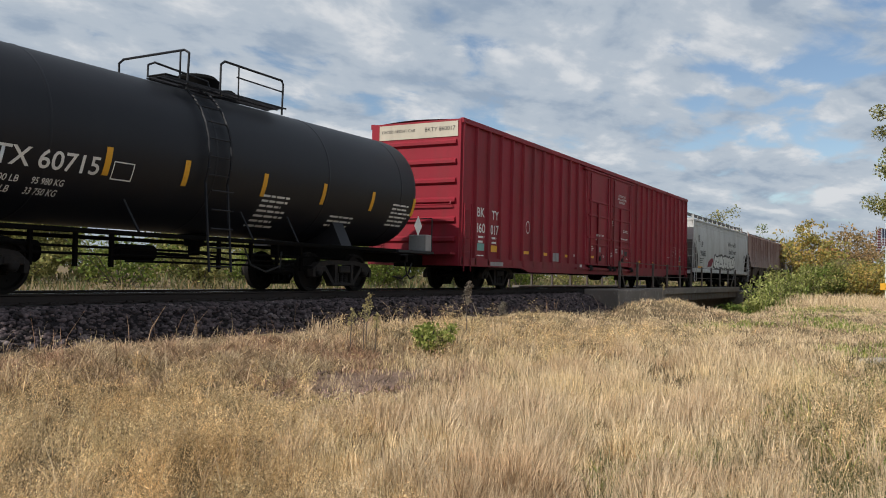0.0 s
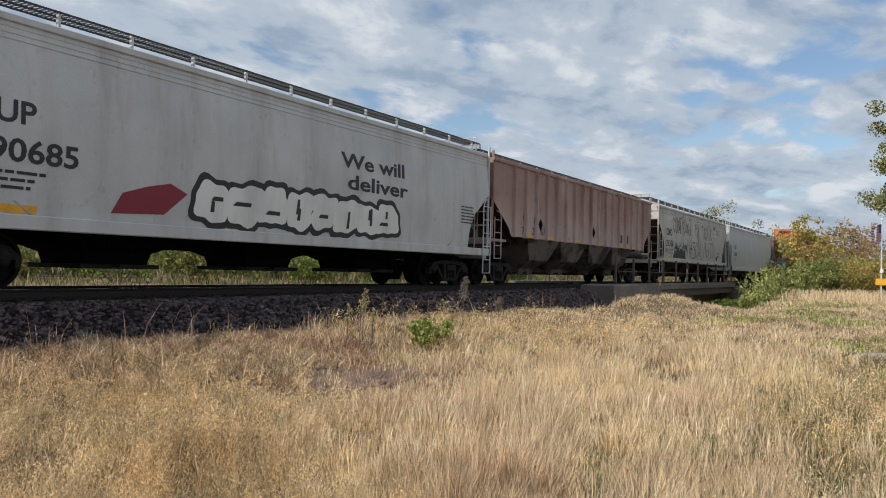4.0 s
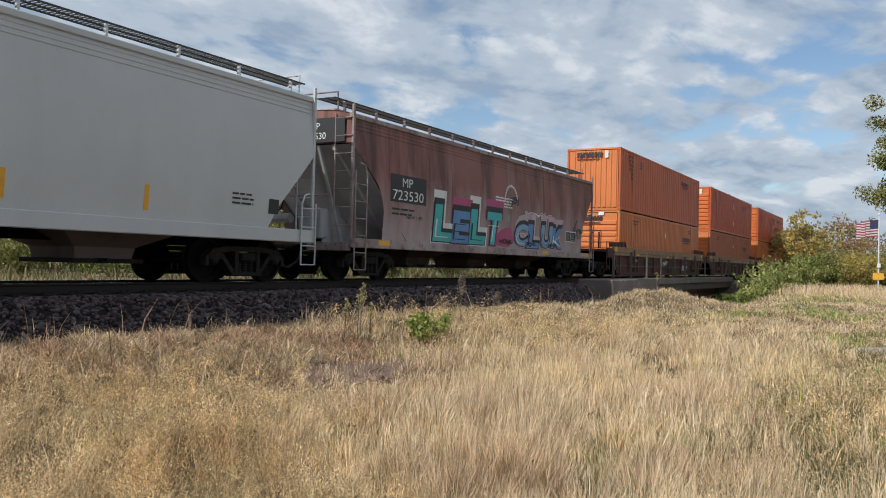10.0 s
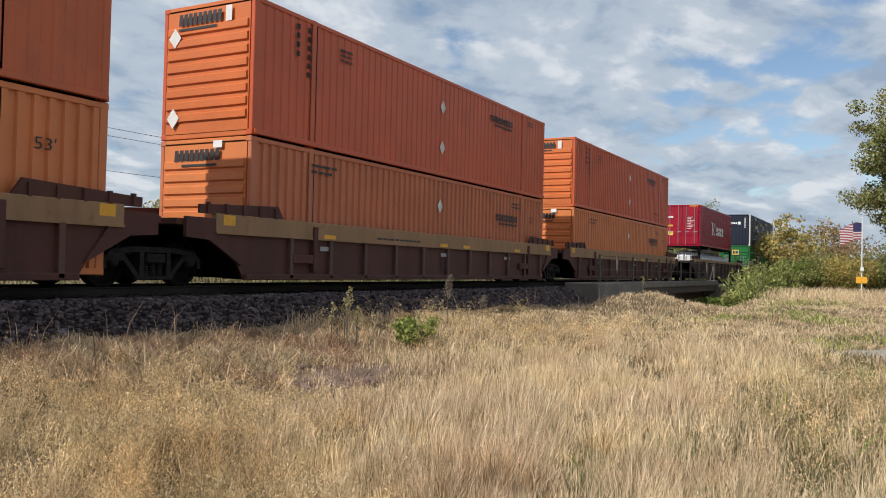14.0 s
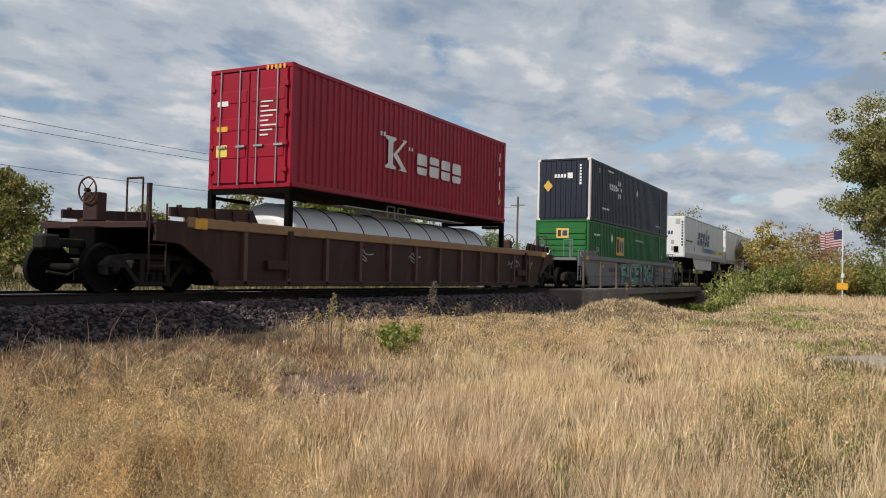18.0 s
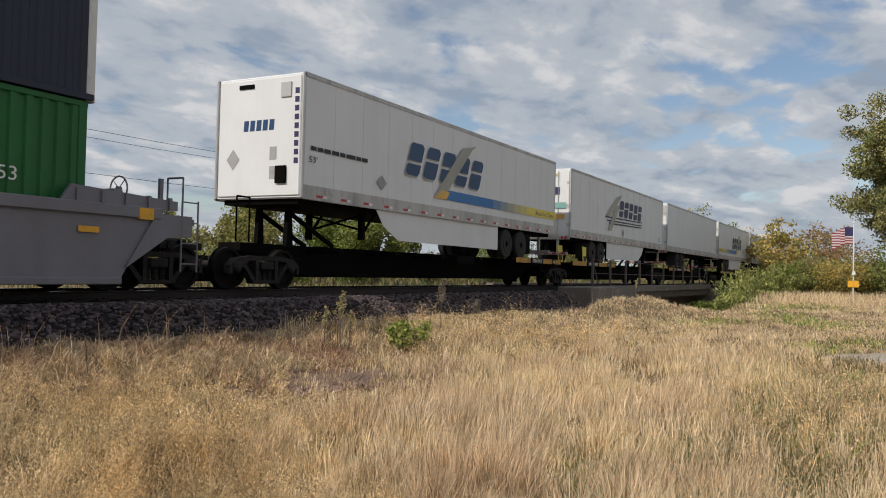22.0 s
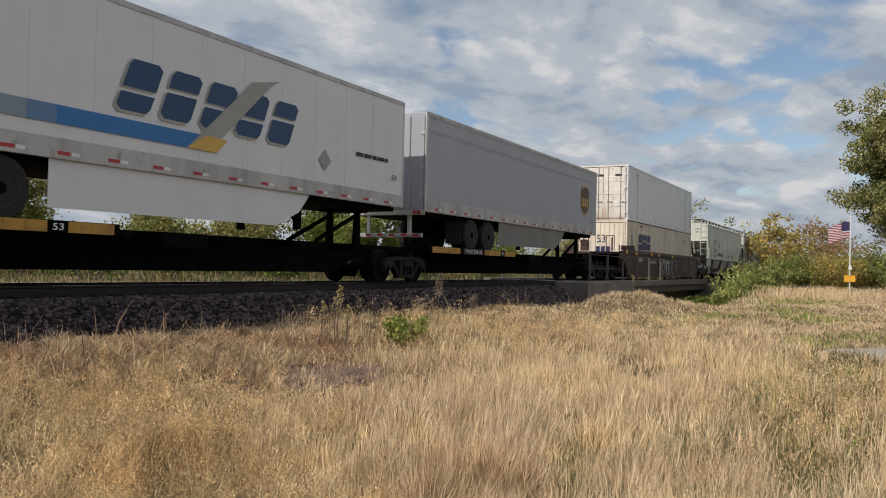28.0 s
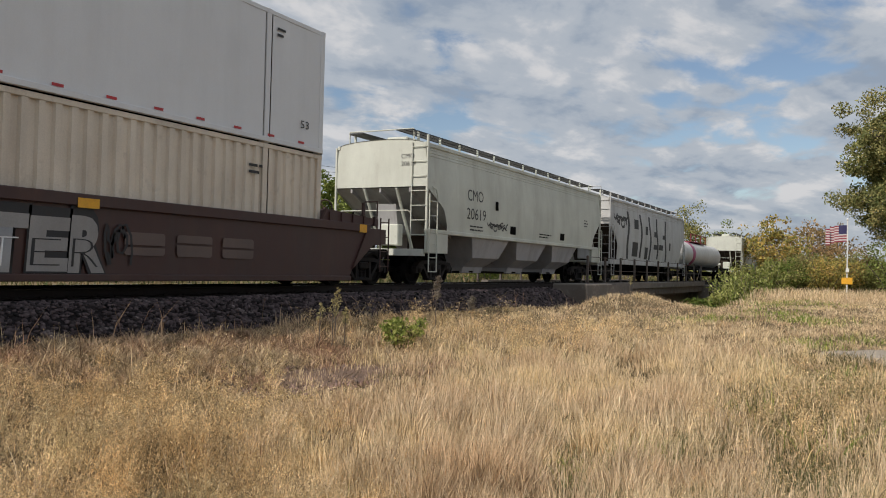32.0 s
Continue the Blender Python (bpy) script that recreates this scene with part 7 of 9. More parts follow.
    bars(t, 169.3 - xc, 3.28, 2.0, 1, 0.13, "letter_black", y, fill=0.75)
    letters(t, "53", 171.0 - xc, 2.75, 0.14, "letter_black", y, 0.25)
    part("placard_holder", decal(Shape(), [(168.0 - xc, 2.65), (168.25 - xc, 2.9), (168.0 - xc, 3.15), (167.75 - xc, 2.9)], y), "worn_grey", t)
    end_patch(t, "notice", -L / 2 - 0.07, -0.5, -1.0, 3.9, 4.2, "aqua_ink")
    end_patch(t, "notice", -L / 2 - 0.07, -0.5, -0.95, 2.9, 3.05, "badge_gold")

    t, xc = trailer("semi_trailer", "plain grey box trailer with brown and gold shield, doors first", 172.95, 16.05, "trailer_grey", "trailer_grey", wheels_at_far=False, panels=False)
    for z in (4.35, 4.42, 4.78):
        part("body_moulding", Shape().box(-8.0, 8.0, -1.305, -1.295, z, z + 0.03), "trailer_grey", t)
    cx = 187.4 - xc
    shield = [(-0.55, 4.02), (-0.3, 4.14), (0, 4.18), (0.3, 4.14), (0.55, 4.02), (0.55, 3.3), (0.4, 3.05), (0.0, 2.85), (-0.4, 3.05), (-0.55, 3.3)]
    part("brand_shield", decal(Shape(), [(cx + a, b) for a, b in shield], y), "shield_gold", t)
    part("shield_field", decal(Shape(), [(cx + 0.88 * a, 3.5 + 0.90 * (b - 3.5)) for a, b in shield], y, 0.004), "shield_brown", t)
    word_blocks(t, cx - 0.42, cx + 0.45, 3.25, 3.62, 3, "shield_gold", y - 0.008, gap=0.2)
    letters(t, "53", 188.3 - xc, 2.55, 0.16, "letter_navy", y, 0.28)
    # spine cars
    joints = [101.4, 119.55, 137.05, 154.85, 172.3, 190.4]
    for i, (a, b) in enumerate(zip(joints, joints[1:])):
        xc = (a + b) / 2
        car = thing("spine_car", "black skeleton spine car carrying a road trailer", "spine car", xc, "freight train")
        h = (b - a) / 2
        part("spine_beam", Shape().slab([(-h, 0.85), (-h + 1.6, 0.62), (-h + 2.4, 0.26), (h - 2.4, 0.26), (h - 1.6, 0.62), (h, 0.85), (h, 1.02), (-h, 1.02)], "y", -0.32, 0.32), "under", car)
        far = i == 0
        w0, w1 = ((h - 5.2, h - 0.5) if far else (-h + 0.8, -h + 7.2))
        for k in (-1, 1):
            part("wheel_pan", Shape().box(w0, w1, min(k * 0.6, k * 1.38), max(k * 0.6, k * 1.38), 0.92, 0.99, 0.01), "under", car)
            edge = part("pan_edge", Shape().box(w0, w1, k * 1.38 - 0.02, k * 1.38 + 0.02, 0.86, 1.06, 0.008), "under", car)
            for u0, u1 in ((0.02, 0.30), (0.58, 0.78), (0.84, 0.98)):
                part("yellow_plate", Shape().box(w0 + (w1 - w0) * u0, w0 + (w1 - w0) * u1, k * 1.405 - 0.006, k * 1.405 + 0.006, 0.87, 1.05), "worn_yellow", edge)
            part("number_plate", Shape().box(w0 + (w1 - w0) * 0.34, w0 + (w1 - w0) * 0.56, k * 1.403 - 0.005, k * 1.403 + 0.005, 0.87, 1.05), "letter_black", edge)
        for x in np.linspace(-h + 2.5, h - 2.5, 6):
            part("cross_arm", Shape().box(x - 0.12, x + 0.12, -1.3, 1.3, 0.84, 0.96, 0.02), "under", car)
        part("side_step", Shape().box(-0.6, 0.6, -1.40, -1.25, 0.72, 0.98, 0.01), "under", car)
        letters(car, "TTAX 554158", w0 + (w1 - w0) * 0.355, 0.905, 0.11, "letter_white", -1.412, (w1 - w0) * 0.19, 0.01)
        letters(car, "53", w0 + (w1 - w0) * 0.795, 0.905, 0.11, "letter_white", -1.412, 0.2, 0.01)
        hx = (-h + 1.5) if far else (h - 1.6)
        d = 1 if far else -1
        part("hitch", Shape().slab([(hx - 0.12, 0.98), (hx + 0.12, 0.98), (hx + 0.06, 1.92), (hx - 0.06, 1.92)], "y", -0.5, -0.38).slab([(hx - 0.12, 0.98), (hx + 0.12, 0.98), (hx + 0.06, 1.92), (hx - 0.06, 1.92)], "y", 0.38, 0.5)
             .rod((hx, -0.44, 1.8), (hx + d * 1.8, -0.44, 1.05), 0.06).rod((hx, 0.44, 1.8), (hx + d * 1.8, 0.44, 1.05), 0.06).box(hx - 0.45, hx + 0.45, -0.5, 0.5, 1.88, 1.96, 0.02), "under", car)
        if i in (1, 3):
            for yy in (-1.2, -0.75):
                p = part("wheel_chock_panel", Shape().slab([(w0 + 0.75, 1.0), (w0 + 1.30, 1.0), (w0 + 1.18, 1.70), (w0 + 0.60, 1.72)], "y", yy - 0.012, yy + 0.012), "lemon", car)
                p.location.x = 1.3 if yy < -1 else -0.6
                rect(p, "chock_notice", w0 + 0.80, w0 + 1.18, 1.08, 1.30, "letter_black", yy - 0.016, skew=-0.05)
        truck(car, -h, 0.89)
        if i == len(joints) - 2:
            truck(car, h, 0.89)
            coupler(car, h + 0.4, 1)
        if i == 0:
            coupler(car, -h - 0.9, -1)
            part("end_rail", Shape().pipe([(-h - 0.9, -1.0, 1.0), (-h - 0.9, -1.0, 1.95), (-h - 0.5, -1.0, 1.95), (-h - 0.5, -1.0, 1.0)], 0.02), "under", car)


# ---- ground, track and bridge ----
def smooth(a, b, x):
    t = np.clip((x - a) / (b - a), 0, 1)
    return t * t * (3 - 2 * t)


def ground_z(x, y):
    x, y = np.asarray(x, float), np.asarray(y, float)
    z = -1.1 + 0.35 * smooth(14, 48, x) * smooth(-2, -5, y)
    z = z + 0.06 * np.sin(x * 0.9 + 1.3) * np.sin(y * 1.1) + 0.03 * np.sin(x * 2.3) * np.cos(y * 2.9 + 0.6)
    z = z + 0.52 * np.exp(-((x - 32.6) / 3.0) ** 2 - ((y + 4.3) / 1.5) ** 2)
    z = z + 0.44 * smooth(-6.2, -3.1, y) * smooth(6, 3, y) * smooth(30, 23, x)
    z = z + 0.30 * np.exp(-((x - 29.6) / 2.0) ** 2 - ((y + 4.0) / 0.9) ** 2)
    creek = smooth(33.5, 38, x) * smooth(57, 52, x) * smooth(-7.5, -4.5, y) * smooth(12, 6, y)
    z = z - 2.6 * creek + 0.5 * smooth(4, 9, y)
    return z


def surface_z(x, y):
    """The ground or the slope of the ballast, whichever is higher."""
    y = np.asarray(y, float)
    return np.maximum(ground_z(x, y), np.where(np.asarray(x) < 33, np.minimum(-0.19, -0.24 - 0.57 * (np.abs(y) - 2.15)), -9.0))


def ground_material(name, stops, scale, rough=0.9, relief=0.6):
    m = bpy.data.materials.new(name)
    m.use_nodes = True
    nt = m.node_tree
    N, L = nt.nodes.new, nt.links.new
    bsdf = nt.nodes["Principled BSDF"]
    tc = N("ShaderNodeTexCoord")
    ns = []
    for sc in (scale, scale * 9, scale * 70):
        nz = N("ShaderNodeTexNoise")
        L(tc.outputs["Object"], nz.inputs["Vector"])
        nz.inputs["Scale"].default_value, nz.inputs["Detail"].default_value, nz.inputs["Roughness"].default_value = sc, 6, 0.65
        ns.append(nz.outputs["Fac"])
    a, b = N("ShaderNodeMix"), N("ShaderNodeMix")
    a.inputs[0].default_value, b.inputs[0].default_value = 0.45, 0.4
    L(ns[0], a.inputs[2]), L(ns[1], a.inputs[3])
    L(a.outputs[0], b.inputs[2]), L(ns[2], b.inputs[3])
    r = N("ShaderNodeValToRGB")
    while len(r.color_ramp.elements) < len(stops):
        r.color_ramp.elements.new(0.5)
    for e, (p, c) in zip(r.color_ramp.elements, stops):
        e.position, e.color = p, (*c, 1)
    L(b.outputs[0], r.inputs[0])
    L(r.outputs[0], bsdf.inputs["Base Color"])
    bsdf.inputs["Roughness"].default_value = rough
    bsdf.inputs["Specular IOR Level"].default_value = 0.15
    bp = N("ShaderNodeBump")
    bp.inputs["Strength"].default_value, bp.inputs["Distance"].default_value = relief, 0.04
    L(ns[2], bp.inputs["Height"])
    L(bp.outputs[0], bsdf.inputs["Normal"])
    return m


# soil tones lowered so the grass's shade in the gaps is in the colour
M["ground"] = ground_material("ground", [(0.30, (0.06, 0.043, 0.024)), (0.46, (0.15, 0.11, 0.062)), (0.58, (0.25, 0.185, 0.105)), (0.72, (0.11, 0.11, 0.04))], 0.25)
# ballast bed coloured near black: the train's shade along the rails is painted in
M["shaded_bed"] = ground_material("shaded_bed", [(0.35, (0.008, 0.006, 0.007)), (0.5, (0.020, 0.016, 0.017)), (0.7, (0.05, 0.042, 0.044))], 3.0)
M["gravel"] = ground_material("gravel", [(0.35, (0.12, 0.080, 0.06)), (0.5, (0.24, 0.165, 0.125)), (0.7, (0.36, 0.265, 0.20))], 2.0)
M["pavement"] = ground_material("pavement", [(0.35, (0.24, 0.20, 0.155)), (0.5, (0.37, 0.32, 0.26)), (0.7, (0.48, 0.43, 0.35))], 0.8, relief=0.4)
M["concrete"] = surface("concrete", (0.17, 0.145, 0.125), 0.85, spots=[((0.10, 0.09, 0.075), (0.6, 0.6, 0.25), 0.45, 0.75, 0.7), ((0.5, 0.47, 0.42), SCUFF, 0.55, 0.75, 0.5)], bump=0.5, bump_scale=25)
M["rail_side"] = surface("rail_side", (0.022, 0.014, 0.011), 0.8, spots=[((0.045, 0.028, 0.02), SCUFF, 0.5, 0.7, 0.5)], bump=0.3)
M["rail_top"] = surface("rail_top", (0.58, 0.57, 0.56), 0.22, 1.0, bump=0.03)
M["tie"] = surface("tie", (0.024, 0.019, 0.016), 0.9, spots=[((0.06, 0.05, 0.042), (0.8, 6, 6), 0.45, 0.7, 0.6)], bump=0.7, bump_scale=30, each=0.25)
M["stone"] = surface("stone", (0.062, 0.046, 0.047), 0.8, spots=[((0.30, 0.25, 0.24), SCUFF, 0.58, 0.68, 0.6)], bump=0.5, island=0.95, spec=0.3)
M["pebble"] = surface("pebble", (0.23, 0.15, 0.125), 0.85, spots=[((0.34, 0.27, 0.24), SCUFF, 0.52, 0.68, 0.6)], bump=0.5, island=0.8, spec=0.3)
M["pole_white"] = surface("pole_white", (0.7, 0.7, 0.68), 0.45, bump=0.05)
M["bridge_steel"] = surface("bridge_steel", (0.10, 0.085, 0.075), 0.75, spots=[(RUST, SCUFF, 0.5, 0.7, 0.6)], bump=0.3)


def build_ground():
    xs = np.unique(np.concatenate([np.linspace(-1500, -60, 16), np.linspace(-60, 0, 31), np.linspace(0, 70, 141), np.linspace(70, 160, 46), np.linspace(160, 3000, 24)]))
    ys = np.unique(np.concatenate([np.linspace(-1500, -40, 14), np.linspace(-40, -16, 13), np.linspace(-16, 14, 76), np.linspace(14, 80, 23), np.linspace(80, 3000, 20)]))
    X, Y = np.meshgrid(xs, ys)
    Z = ground_z(X, Y)
    v = np.stack([X, Y, Z], -1).reshape(-1, 3)
    n = len(xs)
    i = (np.arange(len(ys) - 1)[:, None] * n + np.arange(n - 1)[None, :]).ravel()
    f = np.stack([i, i + 1, i + n + 1, i + n], 1)
    me = bpy.data.meshes.new("ground")
    me.from_pydata(v.tolist(), [], f.tolist())
    me.shade_smooth()
    me.materials.append(M["ground"])
    tagged(new("ground", me), "dry straw-coloured field with green patches", "ground", kind="structure")
    # ballast bed, broken by the bridge
    prof = [(-3.75, -1.15), (-2.15, -0.24), (-1.75, -0.19), (1.75, -0.19), (2.15, -0.24), (3.75, -1.15)]
    for a, b, nm in ((-300, 33.2, "ballast_bed"), (57.5, 900, "ballast_bed")):
        s = Shape().slab(prof, "x", a, b)
        tagged(part(nm, s, "shaded_bed"), "dark grey crushed stone ballast under the track", "ballast", kind="structure")
    s = Shape().slab([(-2.5, -0.62), (-2.5, -0.19), (2.5, -0.19), (2.5, -0.62)], "x", 33.2, 57.5)
    tagged(part("bridge_deck", s, "bridge_steel"), "dark steel ballast deck of a short railway bridge", "bridge", kind="structure")
    # rails and ties
    for k in (-1, 1):
        y = k * 0.7525
        rail = thing("rail", "rusty steel rail with polished running surface", "rail", group="rails", at=(0, 0, 0), kind="structure")
        sec = [(-0.070, -0.172), (0.070, -0.172), (0.068, -0.158), (0.010, -0.140), (0.009, -0.045), (0.034, -0.030), (0.036, -0.006), (-0.036, -0.006), (-0.034, -0.030), (-0.009, -0.045), (-0.010, -0.140), (-0.068, -0.158)]
        part("rail_body", Shape().slab([(y + a, b) for a, b in sec], "x", -250, 800), "rail_side", rail)
        part("rail_head", Shape().slab([(y - 0.034, -0.006), (y - 0.028, 0.0), (y + 0.028, 0.0), (y + 0.034, -0.006)], "x", -250, 800), "rail_top", rail)
    track = thing("track_ties", "row of dark creosoted wooden ties in ballast", "railway ties", kind="structure")
    me = Shape().box(-0.115, 0.115, -1.3, 1.3, -0.34, -0.172, 0.012).mesh("tie")
    plate = Shape().box(-0.10, 0.10, -0.93, -0.58, -0.172, -0.160).box(-0.10, 0.10, 0.58, 0.93, -0.172, -0.160)
    for dx in (-0.07, 0.07):
        for y in (-0.86, -0.64, 0.64, 0.86):
            plate.box(dx - 0.012, dx + 0.012, y - 0.012, y + 0.012, -0.16, -0.13)
    pm = plate.mesh("tie_plate")
    x = -2.0
    while x < 62:
        part("tie", me, "tie", track, at=(x, 0, 0))
        part("tie_plate", pm, "rail_side", track, at=(x, 0, 0))
        x += 0.5
    far = Shape()
    for i in range(420):
        u = -2.5 - 0.5 * i
        far.box(u - 0.115, u + 0.115, -1.3, 1.3, -0.34, -0.172)
    while x < 400:
        far.box(x - 0.115, x + 0.115, -1.3, 1.3, -0.34, -0.172)
        x += 0.5
    tagged(part("far_ties", far, "tie", track), kind="stuff")
    # bridge: abutment, beam, handrail
    br = thing("bridge_abutment", "weathered concrete abutment block beside the track", "abutment", at=(0, 0, 0))
    part("abutment_block", Shape().box(29.9, 33.3, -3.3, -1.95, -3.5, 0.02, 0.04), "concrete", br)
    part("wing_wall", Shape().slab([(33.3, -3.5), (33.3, -0.02), (36.6, -0.10), (37.0, -3.5)], "y", -3.25, -2.65), "concrete", br)
    br = thing("bridge_abutment", "weathered concrete abutment at the far bank", "abutment", at=(0, 0, 0))
    part("abutment_block", Shape().box(57.2, 59.0, -2.9, 2.9, -3.5, -0.2, 0.04), "concrete", br)
    bm = thing("bridge_girder", "stained concrete edge beam of the bridge", "bridge girder")
    part("edge_beam", Shape().box(33.3, 57.6, -2.62, -2.28, -0.27, 0.03, 0.02), "concrete", bm)
    part("far_beam", Shape().box(33.3, 57.6, 2.28, 2.62, -0.42, 0.03, 0.02), "concrete", bm)
    part("girder", Shape().box(33.3, 57.6, -1.6, -1.3, -1.5, -0.62).box(33.3, 57.6, 1.3, 1.6, -1.5, -0.62), "bridge_steel", bm)
    for y, nm in ((-2.45, "near"), (2.45, "far")):
        hr = thing("bridge_handrail", "rusty steel posts with cable rails on the bridge edge", "handrail")
        for x in np.linspace(32.6, 57.0, 11):
            part("post", Shape().box(x - 0.05, x + 0.05, y - 0.04, y + 0.04, -0.05, 1.15, 0.006), "bridge_steel", hr)
            part("post_foot", Shape().box(x - 0.09, x + 0.09, y - 0.08, y + 0.08, 0.03, 0.06), "bridge_steel", hr)
        for z in (0.55, 1.10):
            part("cable_rail", Shape().rod((32.6, y, z), (57.0, y, z - 0.02), 0.014), "bridge_steel", hr)
        part("end_brace", Shape().rod((56.9, y, 1.1), (55.6, y, 0.0), 0.03), "bridge_steel", hr)
        part("end_brace", Shape().rod((32.6, y, 1.1), (33.4, y, 0.05), 0.025), "bridge_steel", hr)
    # paved strip and the bare gravel spot in the grass
    for nm, label, mat, cx, cy, rx, ry in (("path", "pale worn gravel turnout in the grass", "pavement", 18.7, -13.6, 2.2, 1.85), ("gravel_patch", "bare patch of dark gravel in dry grass", "gravel", 9.9, -6.15, 1.5, 0.66),
                                           ("gravel_patch", "small pale stones in the grass", "pavement", 23.6, -9.6, 0.7, 0.28)):
        s = Shape()
        rings = []
        for q in (0.0, 0.4, 0.7, 0.9, 1.0):
            ring = []
            for i in range(28):
                a = 2 * math.pi * i / 28
                r = q * (1 + 0.14 * math.sin(3 * a + 1) + 0.08 * math.sin(7 * a))
                px, py = cx + rx * r * math.cos(a), cy + ry * r * math.sin(a)
                ring.append((px, py, float(ground_z(px, py)) + 0.010 * (1 - q) + 0.030 - 0.07 * (q == 1.0)))
            rings.append(ring)
        s.loft(rings)
        tagged(part(nm, s, mat), label, "gravel", kind="structure")


def scatter_mesh(name, verts, faces_per, faces, material, label, category, kind="stuff", smooth_=False, parent=None):
    """verts: (n, k, 3); faces: the face pattern of one piece."""
    n, k = verts.shape[:2]
    me = bpy.data.meshes.new(name)
    me.vertices.add(n * k)
    me.vertices.foreach_set("co", verts.astype(np.float32).ravel())
    sizes = np.array([len(f) for f in faces])
    flat = np.concatenate([np.array(f) for f in faces])
    loops = (np.arange(n)[:, None] * k + flat[None, :]).ravel().astype(np.int32)
    me.loops.add(len(loops))
    me.loops.foreach_set("vertex_index", loops)
    tot = np.tile(sizes, n)
    me.polygons.add(len(tot))
    me.polygons.foreach_set("loop_start", np.concatenate([[0], np.cumsum(tot)[:-1]]).astype(np.int32))
    me.update(calc_edges=True)
    me.validate()
    me.materials.append(material)
    ob = new(name, me)
    if parent:
        ob.parent = parent
    return tagged(ob, label, category, kind=kind)


def ballast_stones(n=21000):
    rng = np.random.default_rng(5)
    t = (1 + 5 ** 0.5) / 2
    ico = np.array([(-1, t, 0), (1, t, 0), (-1, -t, 0), (1, -t, 0), (0, -1, t), (0, 1, t), (0, -1, -t), (0, 1, -t), (t, 0, -1), (t, 0, 1), (-t, 0, -1), (-t, 0, 1)], float)
    ico /= np.linalg.norm(ico[0])
    faces = [(0, 11, 5), (0, 5, 1), (0, 1, 7), (0, 7, 10), (0, 10, 11), (1, 5, 9), (5, 11, 4), (11, 10, 2), (10, 7, 6), (7, 1, 8), (3, 9, 4), (3, 4, 2), (3, 2, 6), (3, 6, 8), (3, 8, 9), (4, 9, 5), (2, 4, 11), (6, 2, 10), (8, 6, 7), (9, 8, 1)]
    u = rng.random(n)
    x = 4.0 + 29.0 * u ** 1.15
    y = -1.62 - 2.3 * rng.random(n)
    z = np.where(y > -1.75, -0.19, np.where(y > -2.15, -0.19 - 0.05 * (-1.75 - y) / 0.4, -0.24 - 0.91 * (-2.15 - y) / 1.6))
    size = rng.uniform(0.018, 0.052, n) * (1 + 0.02 * x)
    v = ico[None] * rng.uniform(0.62, 1.15, (n, 12, 1))
    v *= rng.uniform(0.7, 1.3, (n, 1, 3))
    a = rng.uniform(0, 6.283, n)
    c, s = np.cos(a), np.sin(a)
    v = np.stack([v[..., 0] * c[:, None] - v[..., 1] * s[:, None], v[..., 0] * s[:, None] + v[..., 1] * c[:, None], v[..., 2] * 0.75], -1) * size[:, None, None]
    v += np.stack([x, y, z + 0.008], 1)[:, None, :]
    scatter_mesh("ballast_stones", v, 20, faces, M["stone"], "loose dark grey crushed stones on the track shoulder", "ballast")
    n = 2600
    x, y = 9.9 + 0.95 * rng.normal(0, 1, n), -6.15 + 0.45 * rng.normal(0, 1, n)
    v = ico[None] * rng.uniform(0.62, 1.15, (n, 12, 1)) * rng.uniform(0.7, 1.3, (n, 1, 3)) * rng.uniform(0.012, 0.034, (n, 1, 1))
    v += np.stack([x, y, ground_z(x, y) + 0.012], 1)[:, None, :]
    scatter_mesh("gravel_stones", v, 20, faces, M["pebble"], "loose stones on the bare patch", "gravel")


